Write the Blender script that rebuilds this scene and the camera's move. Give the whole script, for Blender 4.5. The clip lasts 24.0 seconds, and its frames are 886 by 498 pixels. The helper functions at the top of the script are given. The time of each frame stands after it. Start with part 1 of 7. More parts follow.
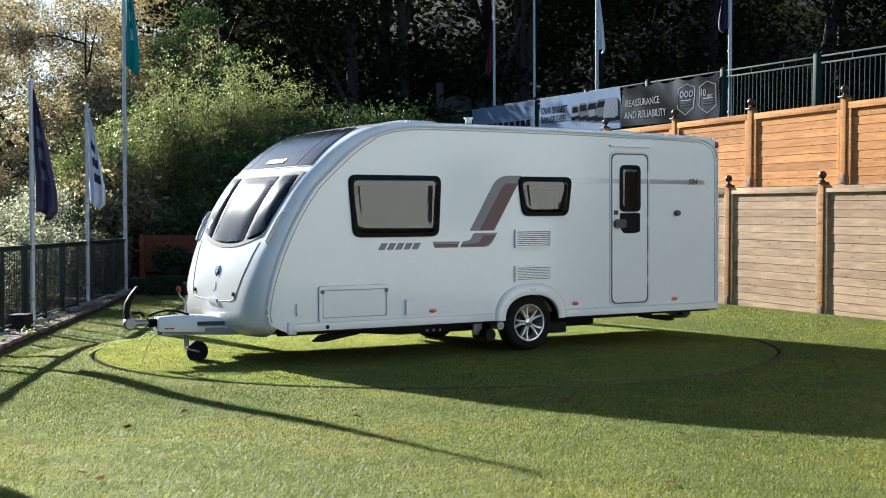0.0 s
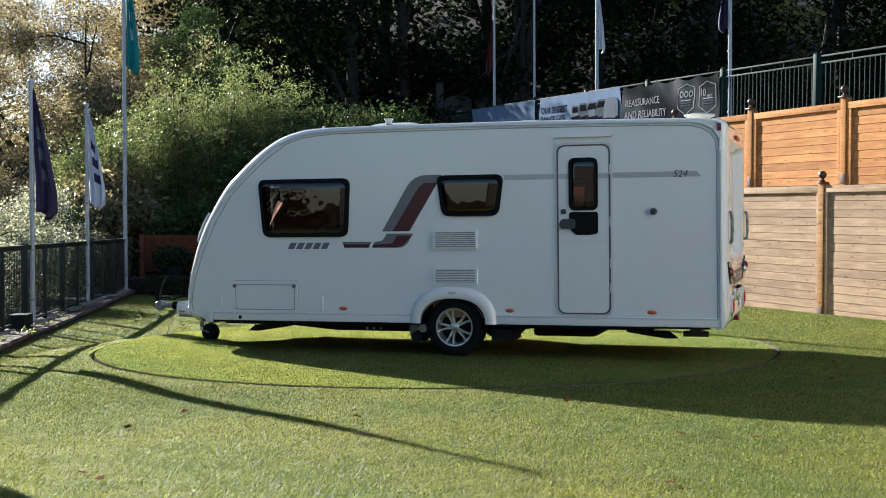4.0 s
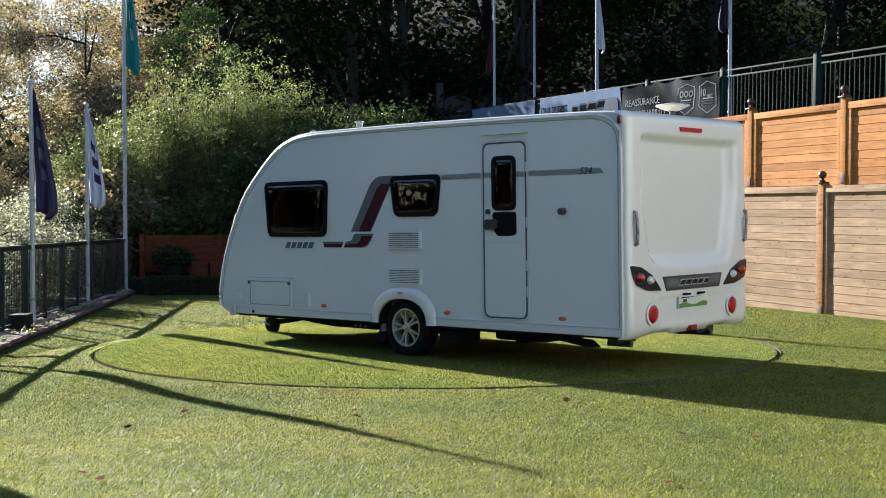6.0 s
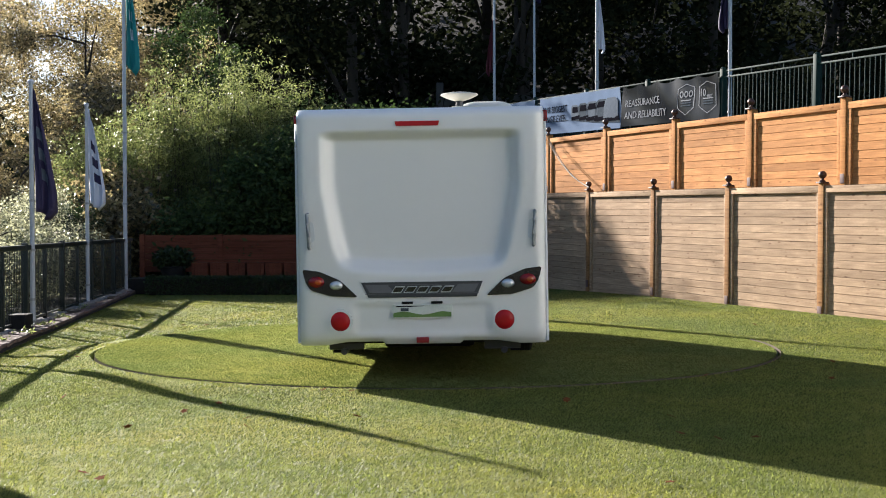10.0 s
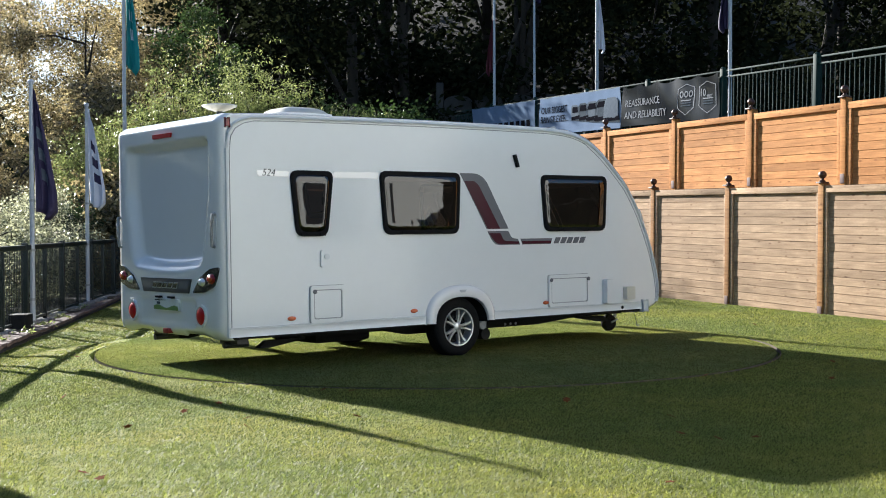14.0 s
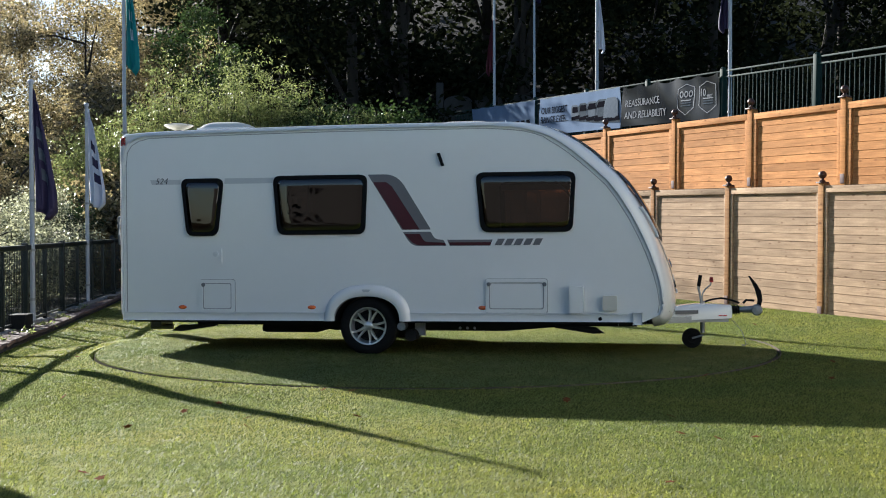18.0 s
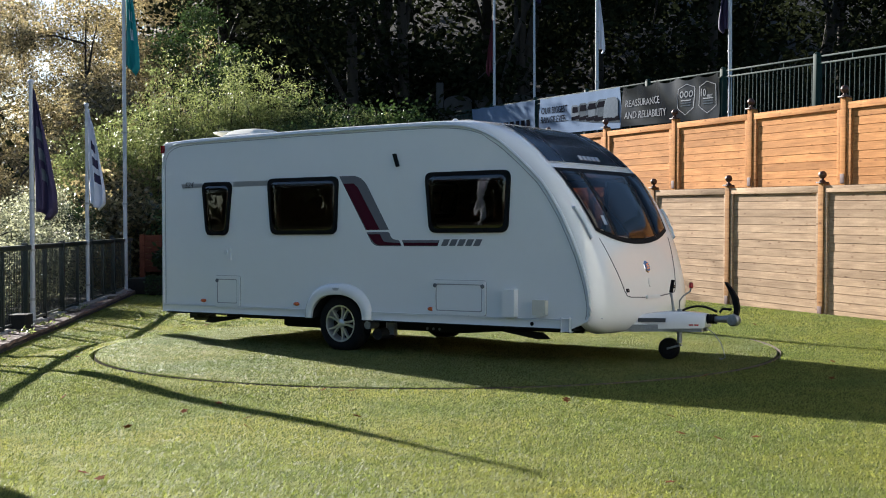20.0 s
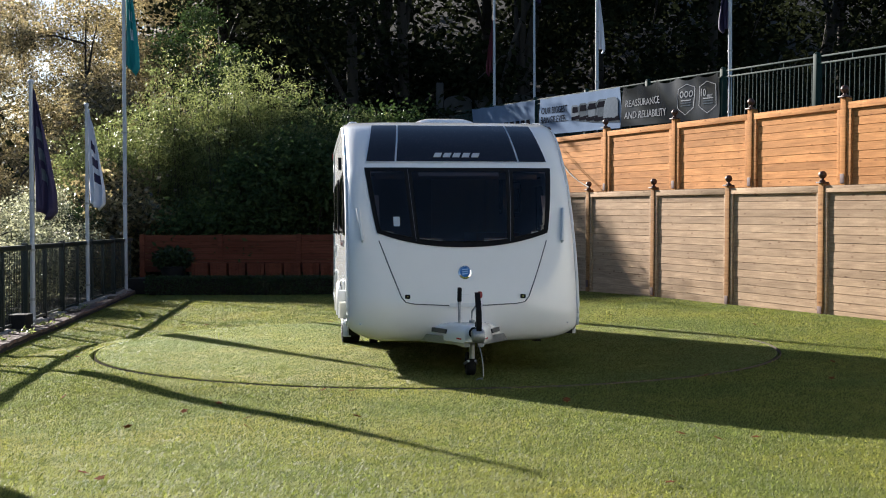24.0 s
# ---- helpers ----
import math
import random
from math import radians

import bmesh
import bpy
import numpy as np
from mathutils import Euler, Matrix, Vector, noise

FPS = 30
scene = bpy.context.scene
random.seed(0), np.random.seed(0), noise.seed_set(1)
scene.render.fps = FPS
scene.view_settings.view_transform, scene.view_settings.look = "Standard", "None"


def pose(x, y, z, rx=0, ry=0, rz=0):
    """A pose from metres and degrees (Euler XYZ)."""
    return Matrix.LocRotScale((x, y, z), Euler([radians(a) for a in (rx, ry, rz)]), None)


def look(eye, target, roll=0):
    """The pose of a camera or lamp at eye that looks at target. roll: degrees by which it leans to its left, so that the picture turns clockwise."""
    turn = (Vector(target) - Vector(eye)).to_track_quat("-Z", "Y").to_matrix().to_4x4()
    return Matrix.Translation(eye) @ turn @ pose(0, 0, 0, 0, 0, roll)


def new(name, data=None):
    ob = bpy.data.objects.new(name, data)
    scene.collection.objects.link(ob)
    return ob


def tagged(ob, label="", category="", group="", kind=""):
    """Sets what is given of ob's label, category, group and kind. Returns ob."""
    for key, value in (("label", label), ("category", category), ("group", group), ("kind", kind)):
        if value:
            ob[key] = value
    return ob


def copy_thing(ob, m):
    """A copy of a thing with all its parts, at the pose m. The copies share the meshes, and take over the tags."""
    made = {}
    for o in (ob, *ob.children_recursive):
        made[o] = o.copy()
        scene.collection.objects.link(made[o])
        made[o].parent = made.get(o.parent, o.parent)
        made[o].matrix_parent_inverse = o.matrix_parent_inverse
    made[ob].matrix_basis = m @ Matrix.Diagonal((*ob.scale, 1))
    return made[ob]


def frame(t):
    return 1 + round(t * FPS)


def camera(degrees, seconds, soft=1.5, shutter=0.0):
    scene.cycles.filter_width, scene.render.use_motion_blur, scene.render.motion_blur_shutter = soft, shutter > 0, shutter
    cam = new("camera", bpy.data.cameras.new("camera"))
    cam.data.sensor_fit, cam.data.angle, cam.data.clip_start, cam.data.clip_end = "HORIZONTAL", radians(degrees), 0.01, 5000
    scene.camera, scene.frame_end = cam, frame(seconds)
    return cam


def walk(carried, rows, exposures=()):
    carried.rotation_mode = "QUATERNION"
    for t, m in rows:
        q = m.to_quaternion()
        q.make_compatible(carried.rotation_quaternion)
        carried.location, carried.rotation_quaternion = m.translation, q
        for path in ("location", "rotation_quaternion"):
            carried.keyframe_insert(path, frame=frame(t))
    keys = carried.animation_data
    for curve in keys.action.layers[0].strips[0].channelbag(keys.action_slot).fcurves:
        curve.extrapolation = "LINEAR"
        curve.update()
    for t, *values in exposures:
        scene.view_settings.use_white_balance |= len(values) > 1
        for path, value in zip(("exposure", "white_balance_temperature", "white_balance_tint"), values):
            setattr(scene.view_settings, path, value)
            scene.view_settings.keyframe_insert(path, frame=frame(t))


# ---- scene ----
# ---- camera ----
cam = camera(38.96, 24.0, soft=1.0)
EYE = (0.0, 0.0, 1.384)
VIEW = look(EYE, (0.0, 10.0, 1.384 - 0.18642), -0.166)
walk(cam, [(0.0, VIEW), (24.0, VIEW)], exposures=[(t, 1.25 + e, k - 290, tint) for t, e, k, tint in (
    (0.0, 0.06, 5750, 6.0), (1.0, 0.02, 5750, 6.0), (2.0, 0.0, 5800, 6.5), (5.0, 0.06, 5900, 8.5), (7.0, 0.1, 6100, 11.0), (8.0, -0.5, 6250, 14.0), (9.0, -0.58, 6200, 13.0), (9.5, -0.15, 6150, 12.0),
    (10.0, 0.12, 6150, 12.0), (12.5, 0.14, 5950, 9.5), (14.0, 0.14, 5880, 8.5), (15.0, -0.08, 5900, 8.5), (17.0, -0.07, 5850, 8.0), (18.5, -0.07, 5900, 8.5), (21.0, 0.13, 6050, 10.0), (22.0, 0.03, 6100, 11.0), (23.0, -0.34, 6200, 12.5), (24.0, -0.08, 6100, 11.0))])

# ---- light ----
SUN_AZ, SUN_EL = 128.5, 21.0        # where the sun stands: degrees from +x, and above the horizon
sun_way = Vector((math.cos(radians(SUN_AZ)) * math.cos(radians(SUN_EL)),
                  math.sin(radians(SUN_AZ)) * math.cos(radians(SUN_EL)), math.sin(radians(SUN_EL))))
world = bpy.data.worlds.new("sky")
scene.world = world
world.use_nodes = True
wn = world.node_tree
sky = wn.nodes.new("ShaderNodeTexSky")
sky.sky_type, sky.sun_disc = "NISHITA", False
sky.dust_density, sky.ozone_density = 0.5, 1.6
sky.sun_elevation, sky.sun_rotation = radians(SUN_EL), radians(90 - SUN_AZ)
wn.nodes["Background"].inputs["Strength"].default_value = 0.059
wn.links.new(sky.outputs[0], wn.nodes["Background"].inputs["Color"])
sun = new("sun", bpy.data.lights.new("sun", "SUN"))
sun.data.energy, sun.data.angle, sun.data.color = 6.6, radians(0.53), (1.0, 0.89, 0.73)
sun.matrix_world = look(sun_way * 60, (0, 0, 0))


# ---- materials ----
def mat(name, color, rough=0.6, metal=0.0, spec=0.5, vary=0.12, scale=6.0, bump=0.0, bscale=60.0, coat=0.0, stretch=(1, 1, 1), dark=None, rand=0.0, emit=0.0):
    """A surface with colour drift at two scales, fine relief and, for pieces, a change from piece to piece."""
    m = bpy.data.materials.new(name)
    m.use_nodes = True
    nt = m.node_tree
    b = nt.nodes["Principled BSDF"]
    tc = nt.nodes.new("ShaderNodeTexCoord")
    mp = nt.nodes.new("ShaderNodeMapping")
    mp.inputs["Scale"].default_value = stretch
    nt.links.new(tc.outputs["Object"], mp.inputs["Vector"])
    n1 = nt.nodes.new("ShaderNodeTexNoise")
    n1.inputs["Scale"].default_value, n1.inputs["Detail"].default_value = scale, 6.0
    n2 = nt.nodes.new("ShaderNodeTexNoise")
    n2.inputs["Scale"].default_value, n2.inputs["Detail"].default_value = bscale, 3.0
    for n in (n1, n2):
        nt.links.new(mp.outputs[0], n.inputs["Vector"])
    mix = nt.nodes.new("ShaderNodeMix")
    mix.data_type = "RGBA"
    lo = dark if dark else tuple(c * (1 - vary) for c in color)
    hi = tuple(min(1.0, c * (1 + vary)) for c in color)
    mix.inputs["A"].default_value, mix.inputs["B"].default_value = (*lo, 1), (*hi, 1)
    add = nt.nodes.new("ShaderNodeMath")
    add.operation = "MULTIPLY_ADD"
    add.inputs[1].default_value = 0.45
    nt.links.new(n2.outputs["Fac"], add.inputs[0])
    sub = nt.nodes.new("ShaderNodeMath")
    sub.operation = "MULTIPLY"
    sub.inputs[1].default_value = 0.55
    nt.links.new(n1.outputs["Fac"], sub.inputs[0])
    nt.links.new(sub.outputs[0], add.inputs[2])
    rmp = nt.nodes.new("ShaderNodeMapRange")
    rmp.inputs["From Min"].default_value, rmp.inputs["From Max"].default_value = 0.3, 0.7
    nt.links.new(add.outputs[0], rmp.inputs["Value"])
    nt.links.new(rmp.outputs[0], mix.inputs["Factor"])
    out = mix.outputs["Result"]
    if rand:
        oi = nt.nodes.new("ShaderNodeObjectInfo")
        hsv = nt.nodes.new("ShaderNodeHueSaturation")
        mr = nt.nodes.new("ShaderNodeMapRange")
        mr.inputs["To Min"].default_value, mr.inputs["To Max"].default_value = 1 - rand, 1 + rand
        nt.links.new(oi.outputs["Random"], mr.inputs["Value"])
        nt.links.new(mr.outputs[0], hsv.inputs["Value"])
        nt.links.new(out, hsv.inputs["Color"])
        out = hsv.outputs["Color"]
    nt.links.new(out, b.inputs["Base Color"])
    b.inputs["Roughness"].default_value, b.inputs["Metallic"].default_value = rough, metal
    b.inputs["Specular IOR Level"].default_value = spec
    b.inputs["Coat Weight"].default_value, b.inputs["Coat Roughness"].default_value = coat, 0.05
    if emit:
        nt.links.new(out, b.inputs["Emission Color"])
        b.inputs["Emission Strength"].default_value = emit
    if bump:
        bp = nt.nodes.new("ShaderNodeBump")
        bp.inputs["Strength"].default_value, bp.inputs["Distance"].default_value = bump, 0.02
        nt.links.new(n2.outputs["Fac"], bp.inputs["Height"])
        nt.links.new(bp.outputs[0], b.inputs["Normal"])
    return m


def leaf_mat(name, c1, c2, glow=0.5, gloss=0.35, spec=0.5):
    """Leaves that vary from one to the next and let light through."""
    m = bpy.data.materials.new(name)
    m.use_nodes = True
    nt = m.node_tree
    b = nt.nodes["Principled BSDF"]
    geo = nt.nodes.new("ShaderNodeNewGeometry")
    mix = nt.nodes.new("ShaderNodeMix")
    mix.data_type = "RGBA"
    mix.inputs["A"].default_value, mix.inputs["B"].default_value = (*c1, 1), (*c2, 1)
    nt.links.new(geo.outputs["Random Per Island"], mix.inputs["Factor"])
    nt.links.new(mix.outputs["Result"], b.inputs["Base Color"])
    b.inputs["Roughness"].default_value = gloss
    b.inputs["Specular IOR Level"].default_value = spec
    tr = nt.nodes.new("ShaderNodeBsdfTranslucent")
    hs = nt.nodes.new("ShaderNodeHueSaturation")
    hs.inputs["Value"].default_value, hs.inputs["Saturation"].default_value = 1.6, 1.1
    nt.links.new(mix.outputs["Result"], hs.inputs["Color"])
    nt.links.new(hs.outputs[0], tr.inputs["Color"])
    ms = nt.nodes.new("ShaderNodeMixShader")
    ms.inputs["Fac"].default_value = glow
    nt.links.new(b.outputs[0], ms.inputs[1])
    nt.links.new(tr.outputs[0], ms.inputs[2])
    nt.links.new(ms.outputs[0], nt.nodes["Material Output"].inputs["Surface"])
    return m


def blade_mat(name, c1, c2, gloss, spec):
    """Turf fibres: green to straw from one to the next, and worn, paler or darker in patches."""
    m = leaf_mat(name, c1, c2, 0.65, gloss, spec)
    nt = m.node_tree
    mix = [n for n in nt.nodes if n.bl_idname == "ShaderNodeMix"][0]
    targets = [l.to_socket for l in mix.outputs["Result"].links]
    tc = nt.nodes.new("ShaderNodeTexCoord")
    src = mix.outputs["Result"]
    for sc, lo, hi in ((0.45, (0.80, 0.89, 0.92, 1), (1.20, 1.11, 0.98, 1)), (3.2, (0.86, 0.89, 0.84, 1), (1.16, 1.12, 1.2, 1)), (60.0, (0.90, 0.91, 0.89, 1), (1.10, 1.09, 1.12, 1))):
        n = nt.nodes.new("ShaderNodeTexNoise")
        n.inputs["Scale"].default_value, n.inputs["Detail"].default_value = sc, 5.0
        r = nt.nodes.new("ShaderNodeValToRGB")
        r.color_ramp.elements[0].position, r.color_ramp.elements[1].position = 0.36, 0.66
        r.color_ramp.elements[0].color, r.color_ramp.elements[1].color = lo, hi
        x = nt.nodes.new("ShaderNodeMix")
        x.data_type, x.blend_type = "RGBA", "MULTIPLY"
        x.inputs["Factor"].default_value = 1.0
        nt.links.new(tc.outputs["Object"], n.inputs["Vector"])
        nt.links.new(n.outputs["Fac"], r.inputs[0])
        nt.links.new(src, x.inputs["A"])
        nt.links.new(r.outputs[0], x.inputs["B"])
        src = x.outputs["Result"]
    for t in targets:
        nt.links.new(src, t)
    return m


def turf_mat(name):
    """Short artificial turf: two greens and straw, worn paler in wide patches, fibrous relief."""
    m = bpy.data.materials.new(name)
    m.use_nodes = True
    nt = m.node_tree
    b = nt.nodes["Principled BSDF"]
    tc = nt.nodes.new("ShaderNodeTexCoord")
    cols = []
    for sc, det in ((0.35, 4), (7.0, 6), (130.0, 3)):
        n = nt.nodes.new("ShaderNodeTexNoise")
        n.inputs["Scale"].default_value, n.inputs["Detail"].default_value = sc, det
        nt.links.new(tc.outputs["Object"], n.inputs["Vector"])
        cols.append(n)
    r1 = nt.nodes.new("ShaderNodeValToRGB")
    r1.color_ramp.elements[0].position, r1.color_ramp.elements[1].position = 0.32, 0.72
    r1.color_ramp.elements[0].color, r1.color_ramp.elements[1].color = (0.066, 0.086, 0.021, 1), (0.128, 0.145, 0.044, 1)
    nt.links.new(cols[2].outputs["Fac"], r1.inputs[0])
    r2 = nt.nodes.new("ShaderNodeValToRGB")
    r2.color_ramp.elements[0].position, r2.color_ramp.elements[1].position = 0.35, 0.7
    r2.color_ramp.elements[0].color, r2.color_ramp.elements[1].color = (0.8, 0.85, 0.75, 1), (1.18, 1.12, 1.1, 1)
    nt.links.new(cols[1].outputs["Fac"], r2.inputs[0])
    r3 = nt.nodes.new("ShaderNodeValToRGB")
    r3.color_ramp.elements[0].position, r3.color_ramp.elements[1].position = 0.35, 0.65
    r3.color_ramp.elements[0].color, r3.color_ramp.elements[1].color = (0.88, 0.92, 0.9, 1), (1.1, 1.05, 1.05, 1)
    nt.links.new(cols[0].outputs["Fac"], r3.inputs[0])
    a = nt.nodes.new("ShaderNodeMix")
    a.data_type, a.blend_type = "RGBA", "MULTIPLY"
    a.inputs["Factor"].default_value = 1
    nt.links.new(r1.outputs[0], a.inputs["A"])
    nt.links.new(r2.outputs[0], a.inputs["B"])
    c = nt.nodes.new("ShaderNodeMix")
    c.data_type, c.blend_type = "RGBA", "MULTIPLY"
    c.inputs["Factor"].default_value = 1
    nt.links.new(a.outputs["Result"], c.inputs["A"])
    nt.links.new(r3.outputs[0], c.inputs["B"])
    nt.links.new(c.outputs["Result"], b.inputs["Base Color"])
    b.inputs["Roughness"].default_value = 0.7
    b.inputs["Specular IOR Level"].default_value = 0.0
    bp = nt.nodes.new("ShaderNodeBump")
    bp.inputs["Strength"].default_value, bp.inputs["Distance"].default_value = 0.9, 0.02
    nt.links.new(cols[2].outputs["Fac"], bp.inputs["Height"])
    nt.links.new(bp.outputs[0], b.inputs["Normal"])
    return m


def ground_mat():
    """Turf inside the yard, leaf litter and earth beyond the railing and the walls."""
    m = turf_mat("yard_ground")
    nt = m.node_tree
    b = nt.nodes["Principled BSDF"]
    old = b.inputs["Base Color"].links[0].from_socket
    tc = nt.nodes.new("ShaderNodeTexCoord")
    sep = nt.nodes.new("ShaderNodeSeparateXYZ")
    nt.links.new(tc.outputs["Object"], sep.inputs[0])

    def math_node(op, a, c):
        n = nt.nodes.new("ShaderNodeMath")
        n.operation = op
        for i, v in enumerate((a, c)):
            if isinstance(v, (int, float)):
                n.inputs[i].default_value = v
            else:
                nt.links.new(v, n.inputs[i])
        return n.outputs[0]
    left = math_node("LESS_THAN", math_node("ADD", sep.outputs[0], math_node("MULTIPLY", sep.outputs[1], 0.14)), -4.1)
    right = math_node("GREATER_THAN", math_node("ADD", sep.outputs[0], math_node("MULTIPLY", sep.outputs[1], 0.3788)), 13.25)
    back = math_node("GREATER_THAN", sep.outputs[1], 29.6)
    out = math_node("MAXIMUM", math_node("MAXIMUM", left, right), back)
    n = nt.nodes.new("ShaderNodeTexNoise")
    n.inputs["Scale"].default_value, n.inputs["Detail"].default_value = 9.0, 8.0
    r = nt.nodes.new("ShaderNodeValToRGB")
    r.color_ramp.elements[0].color, r.color_ramp.elements[1].color = (0.012, 0.01, 0.006, 1), (0.06, 0.045, 0.025, 1)
    nt.links.new(tc.outputs["Object"], n.inputs["Vector"])
    nt.links.new(n.outputs["Fac"], r.inputs[0])
    mx = nt.nodes.new("ShaderNodeMix")
    mx.data_type = "RGBA"
    nt.links.new(out, mx.inputs["Factor"])
    nt.links.new(old, mx.inputs["A"])
    nt.links.new(r.outputs[0], mx.inputs["B"])
    nt.links.new(mx.outputs["Result"], b.inputs["Base Color"])
    return m


def pane_mat(name, tint, ior=1.75, rough=0.02, wave=0.05):
    """Tinted acrylic: a brown see-through body under a glossy, slightly wavy face."""
    m = bpy.data.materials.new(name)
    m.use_nodes = True
    nt = m.node_tree
    nt.nodes.remove(nt.nodes["Principled BSDF"])
    n = nt.nodes.new("ShaderNodeTexNoise")
    n.inputs["Scale"].default_value = 3.0
    tc = nt.nodes.new("ShaderNodeTexCoord")
    nt.links.new(tc.outputs["Object"], n.inputs["Vector"])
    bp = nt.nodes.new("ShaderNodeBump")
    bp.inputs["Strength"].default_value, bp.inputs["Distance"].default_value = wave, 0.05
    nt.links.new(n.outputs["Fac"], bp.inputs["Height"])
    tr = nt.nodes.new("ShaderNodeBsdfTransparent")
    tr.inputs["Color"].default_value = (*tint, 1)
    gl = nt.nodes.new("ShaderNodeBsdfGlossy")
    gl.inputs["Roughness"].default_value = rough
    nt.links.new(bp.outputs[0], gl.inputs["Normal"])
    fr = nt.nodes.new("ShaderNodeFresnel")
    fr.inputs["IOR"].default_value = ior
    mx = nt.nodes.new("ShaderNodeMixShader")
    nt.links.new(fr.outputs[0], mx.inputs["Fac"])
    nt.links.new(tr.outputs[0], mx.inputs[1])
    nt.links.new(gl.outputs[0], mx.inputs[2])
    nt.links.new(mx.outputs[0], nt.nodes["Material Output"].inputs["Surface"])
    return m


def wood_mat(name, light, dark, rand=0.15):
    """Sawn softwood with long grain, knots and a change from board to board."""
    m = mat(name, light, rough=0.78, spec=0.08, dark=dark, vary=0.1, scale=3.0, bump=0.25, bscale=26.0, stretch=(0.9, 9, 9), rand=rand)
    nt = m.node_tree
    b = nt.nodes["Principled BSDF"]
    src = b.inputs["Base Color"].links[0].from_socket
    tc = nt.nodes.new("ShaderNodeTexCoord")
    oi = nt.nodes.new("ShaderNodeObjectInfo")
    ofs = nt.nodes.new("ShaderNodeVectorMath")
    ofs.operation = "SCALE"
    ofs.inputs[0].default_value = (37.0, 17.0, 29.0)
    nt.links.new(oi.outputs["Random"], ofs.inputs["Scale"])
    sep = nt.nodes.new("ShaderNodeSeparateXYZ")
    nt.links.new(tc.outputs["Object"], sep.inputs[0])
    face = nt.nodes.new("ShaderNodeCombineXYZ")
    nt.links.new(sep.outputs[0], face.inputs[0])
    nt.links.new(sep.outputs[2], face.inputs[1])
    mp = nt.nodes.new("ShaderNodeMapping")
    mp.inputs["Scale"].default_value = (3.4, 8.6, 1.0)
    nt.links.new(ofs.outputs[0], mp.inputs["Location"])
    nt.links.new(face.outputs[0], mp.inputs["Vector"])
    vor = nt.nodes.new("ShaderNodeTexVoronoi")
    vor.voronoi_dimensions = "2D"
    vor.inputs["Scale"].default_value = 1.0
    nt.links.new(mp.outputs[0], vor.inputs["Vector"])
    r = nt.nodes.new("ShaderNodeValToRGB")
    r.color_ramp.elements[0].position, r.color_ramp.elements[1].position = 0.06, 0.17
    r.color_ramp.elements[0].color, r.color_ramp.elements[1].color = (0.36, 0.26, 0.20, 1), (1, 1, 1, 1)
    nt.links.new(vor.outputs["Distance"], r.inputs[0])
    pick = nt.nodes.new("ShaderNodeSeparateColor")
    nt.links.new(vor.outputs["Color"], pick.inputs[0])
    some = nt.nodes.new("ShaderNodeMapRange")
    some.inputs["From Min"].default_value, some.inputs["From Max"].default_value = 0.45, 0.95
    some.inputs["To Max"].default_value = 0.75
    nt.links.new(pick.outputs[0], some.inputs["Value"])
    mx = nt.nodes.new("ShaderNodeMix")
    mx.data_type, mx.blend_type = "RGBA", "MULTIPLY"
    nt.links.new(some.outputs[0], mx.inputs["Factor"])
    nt.links.new(src, mx.inputs["A"])
    nt.links.new(r.outputs[0], mx.inputs["B"])
    src = mx.outputs["Result"]
    # thin dark grain lines, then wide weather stains
    for stretch, sc, lo, hi, c0, c1 in (((0.7, 26.0, 26.0), 1.6, 0.36, 0.58, (0.66, 0.60, 0.55, 1), (1.06, 1.06, 1.06, 1)), ((1.1, 2.6, 2.6), 1.2, 0.34, 0.66, (0.66, 0.64, 0.62, 1), (1.16, 1.15, 1.12, 1))):
        p2 = nt.nodes.new("ShaderNodeMapping")
        p2.inputs["Scale"].default_value = stretch
        nt.links.new(ofs.outputs[0], p2.inputs["Location"])
        nt.links.new(tc.outputs["Object"], p2.inputs["Vector"])
        blotch = nt.nodes.new("ShaderNodeTexNoise")
        blotch.inputs["Scale"].default_value, blotch.inputs["Detail"].default_value = sc, 5.0
        blotch.inputs["Distortion"].default_value = 0.6
        nt.links.new(p2.outputs[0], blotch.inputs["Vector"])
        q = nt.nodes.new("ShaderNodeValToRGB")
        q.color_ramp.elements[0].position, q.color_ramp.elements[1].position = lo, hi
        q.color_ramp.elements[0].color, q.color_ramp.elements[1].color = c0, c1
        nt.links.new(blotch.outputs["Fac"], q.inputs[0])
        y = nt.nodes.new("ShaderNodeMix")
        y.data_type, y.blend_type = "RGBA", "MULTIPLY"
        y.inputs["Factor"].default_value = 0.5
        nt.links.new(src, y.inputs["A"])
        nt.links.new(q.outputs[0], y.inputs["B"])
        src = y.outputs["Result"]
    nt.links.new(src, b.inputs["Base Color"])
    return m


M_TURF = turf_mat("turf")
M_GROUND = ground_mat()
M_BLADE = blade_mat("turf_blade", (0.138, 0.158, 0.036), (0.244, 0.254, 0.076), 0.52, 0.34)
M_DECKBLADE = blade_mat("deck_turf_blade", (0.126, 0.147, 0.040), (0.226, 0.238, 0.092), 0.48, 0.55)
M_WHITE = mat("white_aluminium", (0.78, 0.79, 0.79), rough=0.22, vary=0.015, scale=1.3, bscale=8, coat=0.5)
M_GRP = mat("white_moulding", (0.80, 0.79, 0.77), rough=0.17, vary=0.015, scale=1.1, bscale=8, coat=0.6)
M_TRIM = mat("pale_grey_trim", (0.62, 0.64, 0.65), rough=0.35, vary=0.05)
M_SOFTSEAM = mat("soft_grey_seam", (0.30, 0.305, 0.315), rough=0.6)
M_SEAM = mat("dark_seam", (0.10, 0.102, 0.108), rough=0.6)
